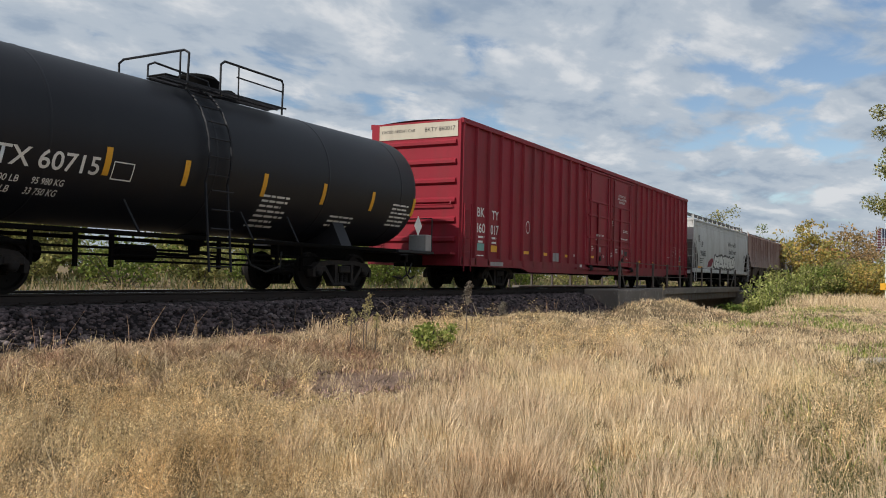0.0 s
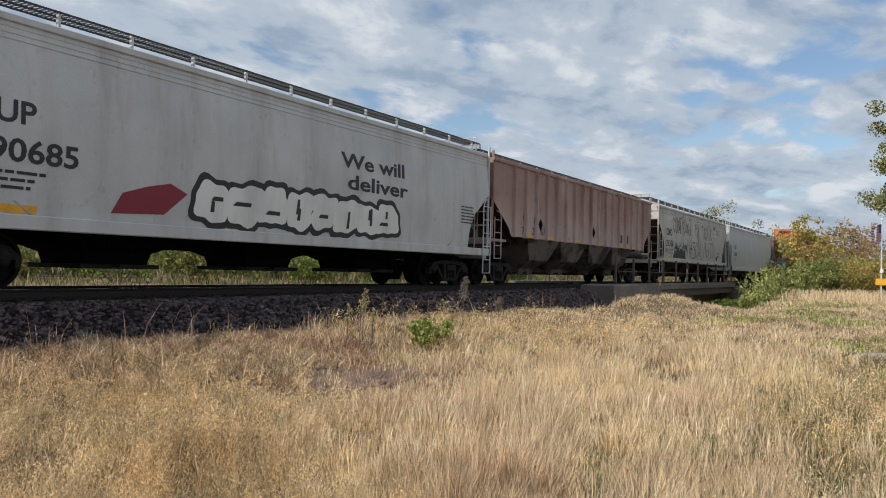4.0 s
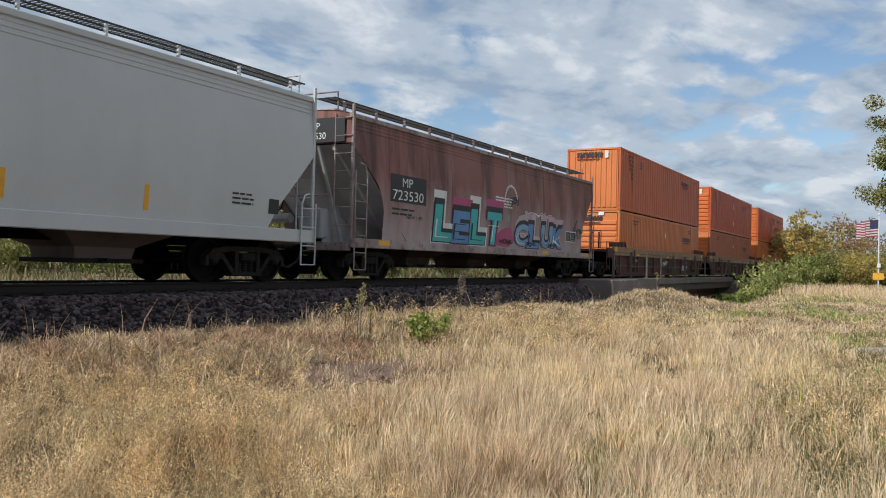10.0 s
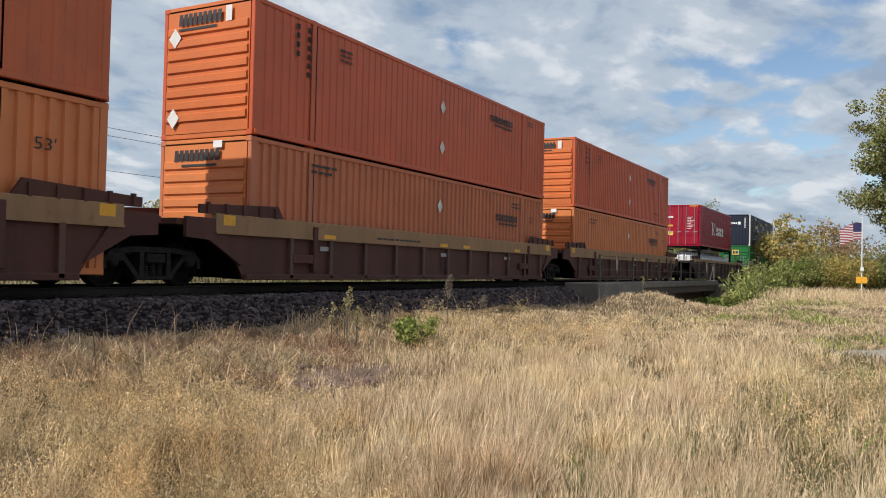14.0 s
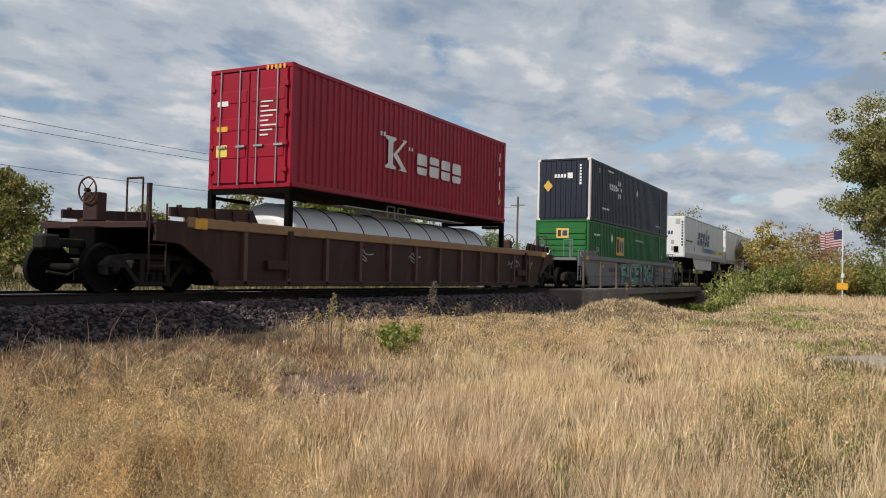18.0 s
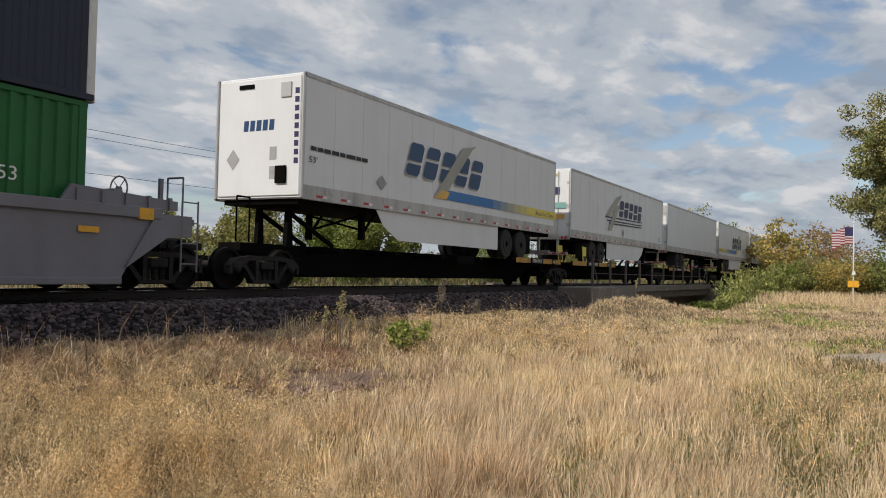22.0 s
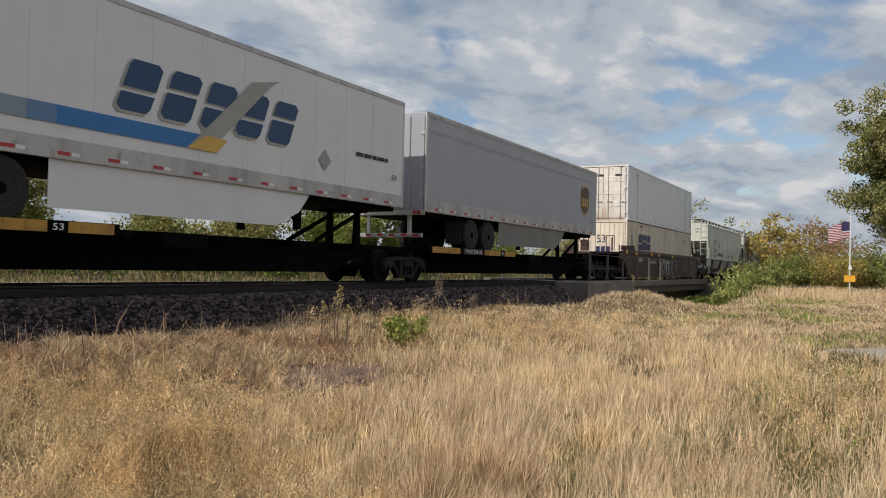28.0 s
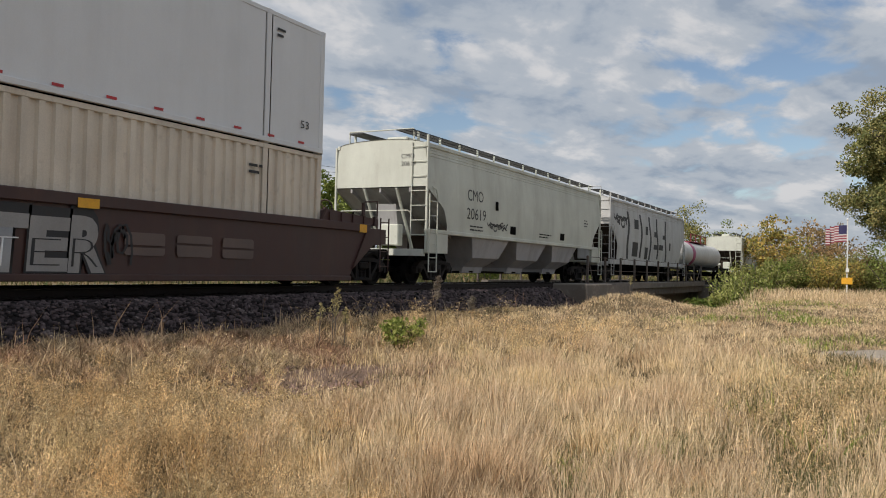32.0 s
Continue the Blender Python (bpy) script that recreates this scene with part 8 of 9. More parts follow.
def grass_material(name, stops, patch, patch_scale, trans=0.35, tuft=0.22, tuft_scale=4.5):
    m = bpy.data.materials.new(name)
    m.use_nodes = True
    nt = m.node_tree
    N, L = nt.nodes.new, nt.links.new
    bsdf = nt.nodes["Principled BSDF"]
    geo, tc = N("ShaderNodeNewGeometry"), N("ShaderNodeTexCoord")
    r = N("ShaderNodeValToRGB")
    while len(r.color_ramp.elements) < len(stops):
        r.color_ramp.elements.new(0.5)
    for e, (p, c) in zip(r.color_ramp.elements, stops):
        e.position, e.color = p, (*c, 1)
    L(geo.outputs["Random Per Island"], r.inputs[0])
    nz = N("ShaderNodeTexNoise")
    L(tc.outputs["Object"], nz.inputs["Vector"])
    nz.inputs["Scale"].default_value, nz.inputs["Detail"].default_value = patch_scale, 3
    pr = N("ShaderNodeValToRGB")
    while len(pr.color_ramp.elements) < len(patch):
        pr.color_ramp.elements.new(0.5)
    for e, (p, c) in zip(pr.color_ramp.elements, patch):
        e.position, e.color = p, (*c, 1)
    L(nz.outputs["Fac"], pr.inputs[0])
    fine, fr, hue = N("ShaderNodeTexNoise"), N("ShaderNodeMapRange"), N("ShaderNodeHueSaturation")
    L(tc.outputs["Object"], fine.inputs["Vector"])
    fine.inputs["Scale"].default_value, fine.inputs["Detail"].default_value = tuft_scale, 2
    for i, v in enumerate((0.34, 0.66, 1 - tuft, 1 + tuft)):
        fr.inputs[i + 1].default_value = v
    L(fine.outputs["Fac"], fr.inputs[0])
    L(r.outputs[0], hue.inputs["Color"])
    L(fr.outputs[0], hue.inputs["Value"])
    mx = N("ShaderNodeMix")
    mx.data_type, mx.blend_type = "RGBA", "MULTIPLY"
    mx.inputs[0].default_value = 1.0
    L(hue.outputs[0], mx.inputs[6])
    L(pr.outputs[0], mx.inputs[7])
    L(mx.outputs[2], bsdf.inputs["Base Color"])
    bsdf.inputs["Roughness"].default_value = 0.75
    bsdf.inputs["Specular IOR Level"].default_value = 0.2
    tr, add, out = N("ShaderNodeBsdfTranslucent"), N("ShaderNodeMixShader"), nt.nodes["Material Output"]
    L(mx.outputs[2], tr.inputs[0])
    add.inputs[0].default_value = trans
    L(bsdf.outputs[0], add.inputs[1])
    L(tr.outputs[0], add.inputs[2])
    L(add.outputs[0], out.inputs[0])
    return m


M["dry_grass"] = grass_material("dry_grass", [(0.0, (0.17, 0.125, 0.078)), (0.16, (0.55, 0.44, 0.305)), (0.45, (0.88, 0.745, 0.56)), (0.70, (0.47, 0.37, 0.25)), (1.0, (0.98, 0.87, 0.69))],
                                [(0.36, (1.05, 0.97, 0.78)), (0.47, (1.05, 0.99, 0.88)), (0.56, (0.98, 0.90, 0.81)), (0.66, (0.88, 0.77, 0.66))], 0.8, 0.20, 0.25)
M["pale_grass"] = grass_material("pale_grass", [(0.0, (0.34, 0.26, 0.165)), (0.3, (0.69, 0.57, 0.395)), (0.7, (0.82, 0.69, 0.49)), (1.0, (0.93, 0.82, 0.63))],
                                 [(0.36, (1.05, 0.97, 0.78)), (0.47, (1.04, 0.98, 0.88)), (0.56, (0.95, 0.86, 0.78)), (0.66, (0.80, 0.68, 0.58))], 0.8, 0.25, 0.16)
M["seedy_grass"] = grass_material("seedy_grass", [(0.0, (0.085, 0.058, 0.03)), (0.22, (0.55, 0.395, 0.23)), (0.5, (0.98, 0.755, 0.48)), (0.72, (0.38, 0.27, 0.145)), (1.0, (1.0, 0.85, 0.60))],
                                  [(0.38, (1.0, 0.99, 0.80)), (0.47, (1.0, 0.97, 0.88)), (0.56, (1.0, 0.94, 0.80)), (0.66, (0.88, 0.76, 0.58))], 0.8, 0.18, 0.52, 3.2)
M["matted_grass"] = grass_material("matted_grass", [(0.0, (0.11, 0.075, 0.05)), (0.3, (0.40, 0.30, 0.205)), (0.6, (0.80, 0.66, 0.48)), (0.8, (0.30, 0.22, 0.155)), (1.0, (0.94, 0.80, 0.60))],
                                   [(0.40, (1.0, 0.96, 0.86)), (0.52, (1.0, 0.88, 0.80)), (0.64, (0.76, 0.58, 0.52))], 0.9, 0.15, 0.3)
M["thatch"] = grass_material("thatch", [(0.0, (0.03, 0.022, 0.012)), (0.5, (0.095, 0.066, 0.036)), (1.0, (0.24, 0.175, 0.10))], [(0.4, (0.9, 1.0, 0.8)), (0.6, (1.0, 0.9, 0.85))], 0.9, 0.1)
M["green_grass"] = grass_material("green_grass", [(0.0, (0.13, 0.19, 0.04)), (0.4, (0.24, 0.34, 0.08)), (0.75, (0.40, 0.45, 0.13)), (1.0, (0.60, 0.53, 0.22))],
                                  [(0.4, (0.9, 1.0, 0.8)), (0.6, (1.0, 0.95, 0.8))], 0.6)
M["weeds"] = grass_material("weeds", [(0.0, (0.06, 0.07, 0.03)), (0.4, (0.13, 0.135, 0.065)), (0.75, (0.24, 0.20, 0.115)), (1.0, (0.36, 0.29, 0.19))], [(0.4, (0.8, 1.0, 0.8)), (0.6, (1.1, 0.95, 0.8))], 0.15)


def blades(name, x, y, height, width, material, label, category, seed=1, lean=0.30, plume=0.5, parent=None, z=None, drift=None):
    """Grass blades: a bent stem of two pieces, wider near the top where it carries seed. drift: the lean of the tuft it grows in."""
    rng = np.random.default_rng(seed)
    n = len(x)
    z0 = surface_z(x, y) - 0.02 if z is None else z
    a = rng.uniform(0, 6.283, n)
    ux, uy = np.cos(a), np.sin(a)
    bx, by = lean * rng.normal(0, 1, n), lean * rng.normal(0, 1, n)
    if drift is not None:
        bx, by = bx + drift[0], by + drift[1]
    has = rng.random(n) < plume
    bend = rng.uniform(0.40, 0.72, n)
    rows = []
    for t, w0, w1 in ((np.zeros(n), 0.9, 0.6), (bend, 0.8, 1.35), (np.ones(n), 0.0, 0.0)):
        px, py, pz = x + bx * height * t ** 1.7, y + by * height * t ** 1.7, z0 + height * t * (1 - 0.10 * t)
        w = width * np.where(has, w1, w0)
        if t[0] < 1.0:
            rows += [np.stack([px - ux * w, py - uy * w, pz], 1), np.stack([px + ux * w, py + uy * w, pz], 1)]
        else:
            rows.append(np.stack([px, py, pz], 1))
    return scatter_mesh(name, np.stack(rows, 1), 2, [(0, 1, 3, 2), (2, 3, 4)], M[material], label, category, parent=parent)


GREEN_SPOTS = [(28.0, -8.1, 1.7), (26.3, -7.2, 1.2), (28.9, -10.9, 1.9), (32.5, -9.6, 1.8), (20.3, -11.7, 1.0), (22.5, -12.4, 1.0), (5.9, -10.95, 0.28), (6.75, -11.25, 0.34), (9.4, -11.85, 0.75), (8.5, -12.45, 0.8), (11.6, -12.3, 0.9), (4.3, -10.2, 0.22), (14.0, -12.2, 1.0), (40.0, -9.5, 3.0)]


def greenness(x, y):
    """How far green blades take the place of dry ones."""
    g = np.zeros(len(x))
    for gx, gy, r in GREEN_SPOTS:
        g = np.maximum(g, np.exp(-(((x - gx) ** 2 + ((y - gy) * 1.5) ** 2) / r ** 2) ** 1.5))
    return g * np.clip(0.85 + 0.35 * ripple(x, y, 0.6, 51), 0.15, 1.0)


def ripple(x, y, scale, seed):
    """Soft uneven waves over the field, about -1.5 to 1.5."""
    rng = np.random.default_rng(seed)
    v = 0.0
    for i in range(9):
        a, k = rng.uniform(0, 6.283), rng.uniform(0.6, 1.7) / scale
        v = v + np.sin((x * np.cos(a) + y * np.sin(a)) * k * 6.283 + rng.uniform(0, 6.283))
    return v / 2.1


def plumes(name, x, y, height, width, material, label, seed=1, lean=0.13, drift=None, parent=None):
    """Fine stalks with a feathered top: slim foot, widest at three quarters of their height, bent over at the tip."""
    rng = np.random.default_rng(seed)
    n = len(x)
    z0 = surface_z(x, y) - 0.02
    a = rng.uniform(0, 6.283, n)
    ux, uy = np.cos(a) * width, np.sin(a) * width
    bx, by = lean * rng.normal(0, 1, n), lean * rng.normal(0, 1, n)
    if drift is not None:
        bx, by = bx + drift[0], by + drift[1]
    t = rng.uniform(0.5, 0.82, n)
    mx, my, mz = x + bx * height * t ** 1.7, y + by * height * t ** 1.7, z0 + height * t * (1 - 0.08 * t)
    rows = [np.stack([x, y, z0], 1), np.stack([mx - ux, my - uy, mz], 1), np.stack([x + bx * height, y + by * height, z0 + 0.92 * height], 1), np.stack([mx + ux, my + uy, mz], 1)]
    return scatter_mesh(name, np.stack(rows, 1), 1, [(0, 1, 2, 3)], M[material], label, "grass", parent=parent)


def specks(name, p, size, material, label, rng, slim=0.22, upright=0.8):
    """Small loose slips of husk and leaf, turned every way."""
    n = len(p)
    u = rng.normal(0, 1, (n, 3)) * np.array([1.0, 1.0, upright])
    u /= np.linalg.norm(u, axis=1)[:, None]
    q = np.cross(u, rng.normal(0, 1, (n, 3)))
    q /= np.linalg.norm(q, axis=1)[:, None]
    s = size[:, None]
    scatter_mesh(name, np.stack([p - u * s + q * s * slim, p + u * s, p - u * s - q * s * slim], 1), 1, [(0, 1, 2)], M[material], label, "grass")


def field(rng, tufts, per, near, far, a0, a1, spread, power=1.0):
    """Tufts over the field, denser near the path's end of it: places, tuft numbers and offsets."""
    d0 = near * (far / near) ** (rng.random(tufts) ** power)
    an = np.radians(rng.uniform(a0, a1, tufts))
    tx, ty = EYE[0] + d0 * np.sin(an), EYE[1] + d0 * np.cos(an)
    rad = (0.02 + 0.008 * d0) * rng.uniform(0.6, 1.5, tufts) * spread
    off = rng.normal(0, 1, (tufts, per, 2))
    x, y = (tx[:, None] + off[..., 0] * rad[:, None]).ravel(), (ty[:, None] + off[..., 1] * rad[:, None]).ravel()
    return x, y, np.repeat(np.arange(tufts), per), off.reshape(-1, 2)


def zones(x, y):
    """Shares of seedy, feathery and matted grass; the rest is pale stalks."""
    wob = 0.45 * ripple(x, y, 1.6, 21)
    seedy = smooth(-0.25, 0.55, (x - 6.1) * -0.64 + (y + 8.5) * 0.77 + wob) * smooth(13.0, 11.0, x) * smooth(-4.1, -5.0, y)
    feather = np.clip(1.5 * np.exp(-((((x - 16.8) / 5.2) ** 2 + ((y + 5.9 + 0.22 * (x - 16.8) * 0.5) / 1.9) ** 2) ** 1.6)), 0, 1) * np.clip(0.8 + 0.35 * wob, 0, 1)
    seedy = np.maximum(seedy, 0.75 * np.exp(-(((x - 9.8) / 4.0) ** 2 + ((y + 12.3) / 1.0) ** 2) * 1.3))
    matted = smooth(-0.35, 0.45, y + 4.9 + 0.40 * (x - 5.9) * (x < 8.5) + 1.04 * (x >= 8.5) + 0.30 * wob) * smooth(13.5, 11, x + wob)
    matted = np.maximum(matted, np.exp(-(((x - 9.6) / 1.7) ** 2 + ((y + 6.3) / 0.95) ** 2) * 1.2))
    return seedy, feather, matted


def worn(x, y):
    """How far the grass is trodden down before the stony spot."""
    return 1 - 0.72 * np.exp(-(((x - 8.8) / 1.9) ** 2 + ((y + 7.0) / 1.0) ** 2))


def bare_ground(x, y, rng):
    n = len(x)
    toe = -3.32 + 0.28 * smooth(11.5, 15, x) * smooth(21.5, 18.5, x) + 0.35 * smooth(26, 31, x) + 0.09 * np.sin(x * 0.8) + 0.10 * np.sin(x * 2.1 + 1)
    road = ((x - 18.7) / 2.3) ** 2 + ((y + 13.6) / 1.95) ** 2 < rng.uniform(0.6, 1.15, n)
    return (y > toe + rng.normal(0, 0.12, n)) | road | ((x > 35.5) & (x < 54) & (y > -5.6)) | ((x > 29.6) & (x < 33.5) & (y > -3.4))


def build_grass():
    rng = np.random.default_rng(11)
    # pale upright stalks in clumps
    tufts = 27000
    x, y, k, off = field(rng, tufts, 26, 2.0, 62, 20, 95, 1.0)
    sx, sy = rng.normal(0.06, 0.13, tufts), rng.normal(-0.02, 0.13, tufts)
    tall = rng.uniform(0.6, 1.25, tufts)[k]
    drift = np.stack([sx[k] + 0.08 * off[:, 0], sy[k] + 0.08 * off[:, 1]])
    seedy, feather, matted = zones(x, y)
    lump = ripple(x, y, 0.75, 4)
    corner = smooth(-11.0, -12.1, y) * smooth(18, 13, x)
    u = rng.random(len(x))
    keep = ~bare_ground(x, y, rng) & (u > 0.98 * seedy) & (u > 0.72 * feather) & (rng.random(len(x)) > 0.97 * matted) & (rng.random(len(x)) < (0.16 + 0.84 * smooth(-1.1, 0.2, lump)) * (1 - 0.5 * corner))
    x, y, drift, tall, lump, feather = x[keep], y[keep], drift[:, keep], tall[keep], lump[keep], feather[keep]
    d = np.hypot(x - EYE[0], y - EYE[1])
    green = greenness(x, y)
    h = (0.28 + 0.10 * lump + 0.05 * ripple(x, y, 2.3, 9)) * tall * rng.uniform(0.7, 1.15, len(x))
    verge = smooth(11, 13.5, x) * smooth(26, 21, x) * smooth(-5.2, -4.0, y)
    h *= 1 - 0.12 * smooth(9, 14, d) - 0.42 * smooth(15, 24, x)- 0.38 * verge
    h *= 1 - 0.35 * smooth(12.5, 15, x) * smooth(24, 21, x) * smooth(-11.2, -12.0, y)
    h = np.clip(h, 0.08, 0.62) * worn(x, y)
    pick = rng.random(len(x)) < green * np.where(x > 14, 0.9, 0.45)
    w = (0.0009 + 0.00019 * d) * rng.uniform(0.6, 1.5, len(x))
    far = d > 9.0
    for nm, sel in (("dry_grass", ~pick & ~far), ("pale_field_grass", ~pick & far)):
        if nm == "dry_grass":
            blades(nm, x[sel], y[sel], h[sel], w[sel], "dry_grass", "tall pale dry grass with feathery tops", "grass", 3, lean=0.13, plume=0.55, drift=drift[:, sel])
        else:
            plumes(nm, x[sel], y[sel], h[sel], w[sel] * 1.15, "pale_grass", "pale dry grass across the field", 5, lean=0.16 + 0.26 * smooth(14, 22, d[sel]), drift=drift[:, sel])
    blades("green_grass", x[pick], y[pick], h[pick] * np.where(x[pick] > 14, 1.15, 0.85), w[pick] * 1.5, "green_grass", "short green grass among the dry stalks", "grass", 4, lean=0.35, plume=0.1)
    c = rng.choice(len(x), 60000)
    p = np.stack([x[c] + drift[0, c] * h[c], y[c] + drift[1, c] * h[c], surface_z(x[c], y[c]) + h[c] * rng.uniform(0.6, 1.0, len(c))], 1)
    specks("grass_chaff", p, (0.003 + 0.0009 * d[c]) * rng.uniform(0.5, 1.4, len(c)), "dry_grass", "fine seed heads of the dry grass", rng, upright=1.5)
    # seedy, tangled golden grass: thin bent stems under clouds of husks, in leaning tufts
    tufts = 9000
    x, y, k, off = field(rng, tufts, 7, 2.2, 32, 20, 95, 1.5)
    seedy, feather, matted = zones(x, y)
    lump = ripple(x, y, 0.6, 14)
    keep = ~bare_ground(x, y, rng) & (rng.random(len(x)) < np.maximum(seedy, 0.9 * feather) * (1 - 0.75 * matted)) & (rng.random(len(x)) < 0.07 + 0.93 * smooth(-0.6, 0.5, lump))
    th = (0.25 + 0.13 * lump) * rng.uniform(0.55, 1.25, tufts)[k]
    wx, wy = rng.normal(0.22, 0.32, tufts)[k], rng.normal(-0.05, 0.32, tufts)[k]
    x, y, k, h, wx, wy, lump = x[keep], y[keep], k[keep], np.clip(th[keep], 0.08, 0.55) * worn(x[keep], y[keep]), wx[keep], wy[keep], lump[keep]
    d = np.hypot(x - EYE[0], y - EYE[1])
    blades("seedy_grass", x, y, h, 0.0007 + 0.0002 * d, "seedy_grass", "tangled golden seedy grass", "grass", 31, lean=0.35, plume=0.2, drift=np.stack([wx, wy]))
    n = 620000
    c = rng.choice(len(x), n)
    up = rng.uniform(0.12, 1.06, n) ** 0.7
    sp = 0.022 + 0.11 * up * h[c]
    p = np.stack([x[c] + rng.normal(0, 1, n) * sp + wx[c] * up ** 1.7 * h[c], y[c] + rng.normal(0, 1, n) * sp + wy[c] * up ** 1.7 * h[c], surface_z(x[c], y[c]) + h[c] * up], 1)
    specks("seed_husks", p, (0.0028 + 0.00085 * d[c]) * rng.uniform(0.4, 1.7, n), "seedy_grass", "clouds of fine golden husks in the seedy grass", rng, slim=0.20, upright=1.1)
    # flattened grass along the foot of the ballast
    x, y = rng.uniform(3.5, 16, 100000), -3.0 - 4.6 * rng.random(100000)
    matted = zones(x, y)[2]
    stony = np.exp(-(((x - 9.8) / 1.35) ** 2 + ((y + 6.2) / 0.62) ** 2) * 1.3)
    keep = ~bare_ground(x, y, rng) & (rng.random(len(x)) < matted) & (rng.random(len(x)) > 0.95 * stony)
    x, y = x[keep], y[keep]
    d = np.hypot(x - EYE[0], y - EYE[1])
    h = np.clip(0.13 + 0.06 * ripple(x, y, 0.7, 17), 0.05, 0.30) * rng.uniform(0.6, 1.6, len(x))
    h *= 1 - 0.72 * np.exp(-(((x - 9.2) / 1.7) ** 2 + ((y + 6.6) / 1.0) ** 2))
    h *= 1 - 0.45 * smooth(-4.2, -3.4, y) * smooth(12.5, 10.5, x)
    blades("matted_grass", x, y, h, (0.0008 + 0.00026 * d) * rng.uniform(0.6, 1.3, len(x)), "matted_grass", "flattened brownish dry grass at the foot of the ballast", "grass", 32, lean=0.75, plume=0.2)
    # dead brown litter between the clumps
    x, y, k, off = field(rng, 6500, 12, 2.0, 40, 20, 95, 3.0)
    keep = ~bare_ground(x, y, rng)
    x, y = x[keep], y[keep]
    d = np.hypot(x - EYE[0], y - EYE[1])
    blades("grass_litter", x, y, rng.uniform(0.05, 0.18, len(x)), (0.0008 + 0.00034 * d), "thatch", "dead brown litter between the grass clumps", "grass", 33, lean=1.0, plume=0.1)
    # long hay along the foot of the hedge
    m = 11000
    an, d = np.radians(rng.uniform(77.5, 96, m)), rng.uniform(40, 55, m)
    x, y = EYE[0] + d * np.sin(an), EYE[1] + d * np.cos(an)
    keep = (y < -7.0 - 0.1 * (x - 44)) & (rng.random(m) < smooth(40, 48, d))
    plumes("hedge_grass", x[keep], y[keep], rng.uniform(0.25, 0.8, keep.sum()), np.full(keep.sum(), 0.011), "pale_grass", "long pale grass along the foot of the hedge", 39, lean=0.3)
    # olive weeds low in the near field
    x, y, k, off = field(rng, 6500, 12, 2.2, 18, 58, 95, 1.6)
    keep = ~bare_ground(x, y, rng) & (rng.random(len(x)) < 0.10 + 0.90 * smooth(-10.8, -11.9, y)) & (ripple(x, y, 1.3, 71) > -0.4)
    x, y = x[keep], y[keep]
    d = np.hypot(x - EYE[0], y - EYE[1])
    blades("olive_weeds", x, y, rng.uniform(0.12, 0.32, len(x)), 0.0012 + 0.0003 * d, "weeds", "low olive green weeds among the dry grass", "weeds", 37, lean=0.4, plume=0.2)
    # long bent stalks by the ballast
    m = 130
    x, y = 5 + 25 * rng.random(m) ** 1.5, -3.6 - rng.gamma(1.5, 0.55, m)
    blades("tall_stalks", x, y, rng.uniform(0.40, 0.85, m), np.full(m, 0.0035), "matted_grass", "tall single dry stalks bent by wind", "grass", 6, lean=0.3, plume=0.9)
    # the rest of the field, beside and behind the standing place
    m = 60000
    x, y = rng.uniform(-70, 60, m), -3.2 - 45 * rng.random(m) ** 1.3
    an = np.degrees(np.arctan2(x - EYE[0], y - EYE[1]))
    d = np.hypot(x - EYE[0], y - EYE[1])
    keep = ((an < 20) | (an > 95)) & (d > 1.2)
    x, y = x[keep], y[keep]
    blades("field_grass", x, y, np.clip(0.26 + 0.1 * ripple(x, y, 1.5, 41), 0.08, 0.5) * rng.uniform(0.6, 1.2, len(x)), np.full(len(x), 0.006), "dry_grass", "dry grass over the rest of the field", "grass", 43, lean=0.3, plume=0.5)
    # weeds on the far side of the line
    m = 26000
    x, y = rng.uniform(0, 150, m), 4.5 + 60 * rng.random(m) ** 1.4
    blades("far_weeds", x, y, rng.uniform(0.12, 0.55, m) * (1 + 0.5 * ripple(x, y, 9.0, 3)).clip(0.3, 1.6), 0.008 + 0.0007 * np.hypot(x, y), "weeds", "green and yellow weeds beyond the track", "weeds", 7, plume=0.3)
    m = 9000
    x, y = 59 + 140 * rng.random(m) ** 1.5, -4 - 22 * rng.random(m)
    blades("far_grass", x, y, rng.uniform(0.3, 0.7, m), 0.010 + 0.0010 * x, "weeds", "dry and green grass beyond the creek", "grass", 8, plume=0.3)


# ---- trees, bushes, weeds ----
LEAF = {}


def leaf_material(name, stops):
    LEAF[name] = grass_material(name, stops, [(0.4, (0.85, 0.9, 0.8)), (0.6, (1.1, 1.05, 1.0))], 0.5, 0.3)


leaf_material("leaf_green", [(0.0, (0.08, 0.12, 0.025)), (0.5, (0.15, 0.20, 0.045)), (1.0, (0.27, 0.29, 0.08))])
leaf_material("leaf_olive", [(0.0, (0.12, 0.13, 0.045)), (0.5, (0.25, 0.25, 0.09)), (1.0, (0.43, 0.38, 0.15))])
leaf_material("leaf_grey", [(0.0, (0.11, 0.13, 0.05)), (0.4, (0.235, 0.245, 0.10)), (0.75, (0.37, 0.35, 0.16)), (1.0, (0.52, 0.43, 0.19))])
leaf_material("leaf_gold", [(0.0, (0.20, 0.19, 0.07)), (0.35, (0.34, 0.31, 0.10)), (0.6, (0.58, 0.44, 0.12)), (0.8, (0.55, 0.34, 0.13)), (1.0, (0.28, 0.26, 0.11))])
leaf_material("leaf_rust", [(0.0, (0.17, 0.13, 0.06)), (0.5, (0.33, 0.23, 0.12)), (1.0, (0.50, 0.32, 0.17))])
leaf_material("leaf_bright", [(0.0, (0.12, 0.16, 0.04)), (0.5, (0.24, 0.29, 0.085)), (1.0, (0.42, 0.43, 0.16))])
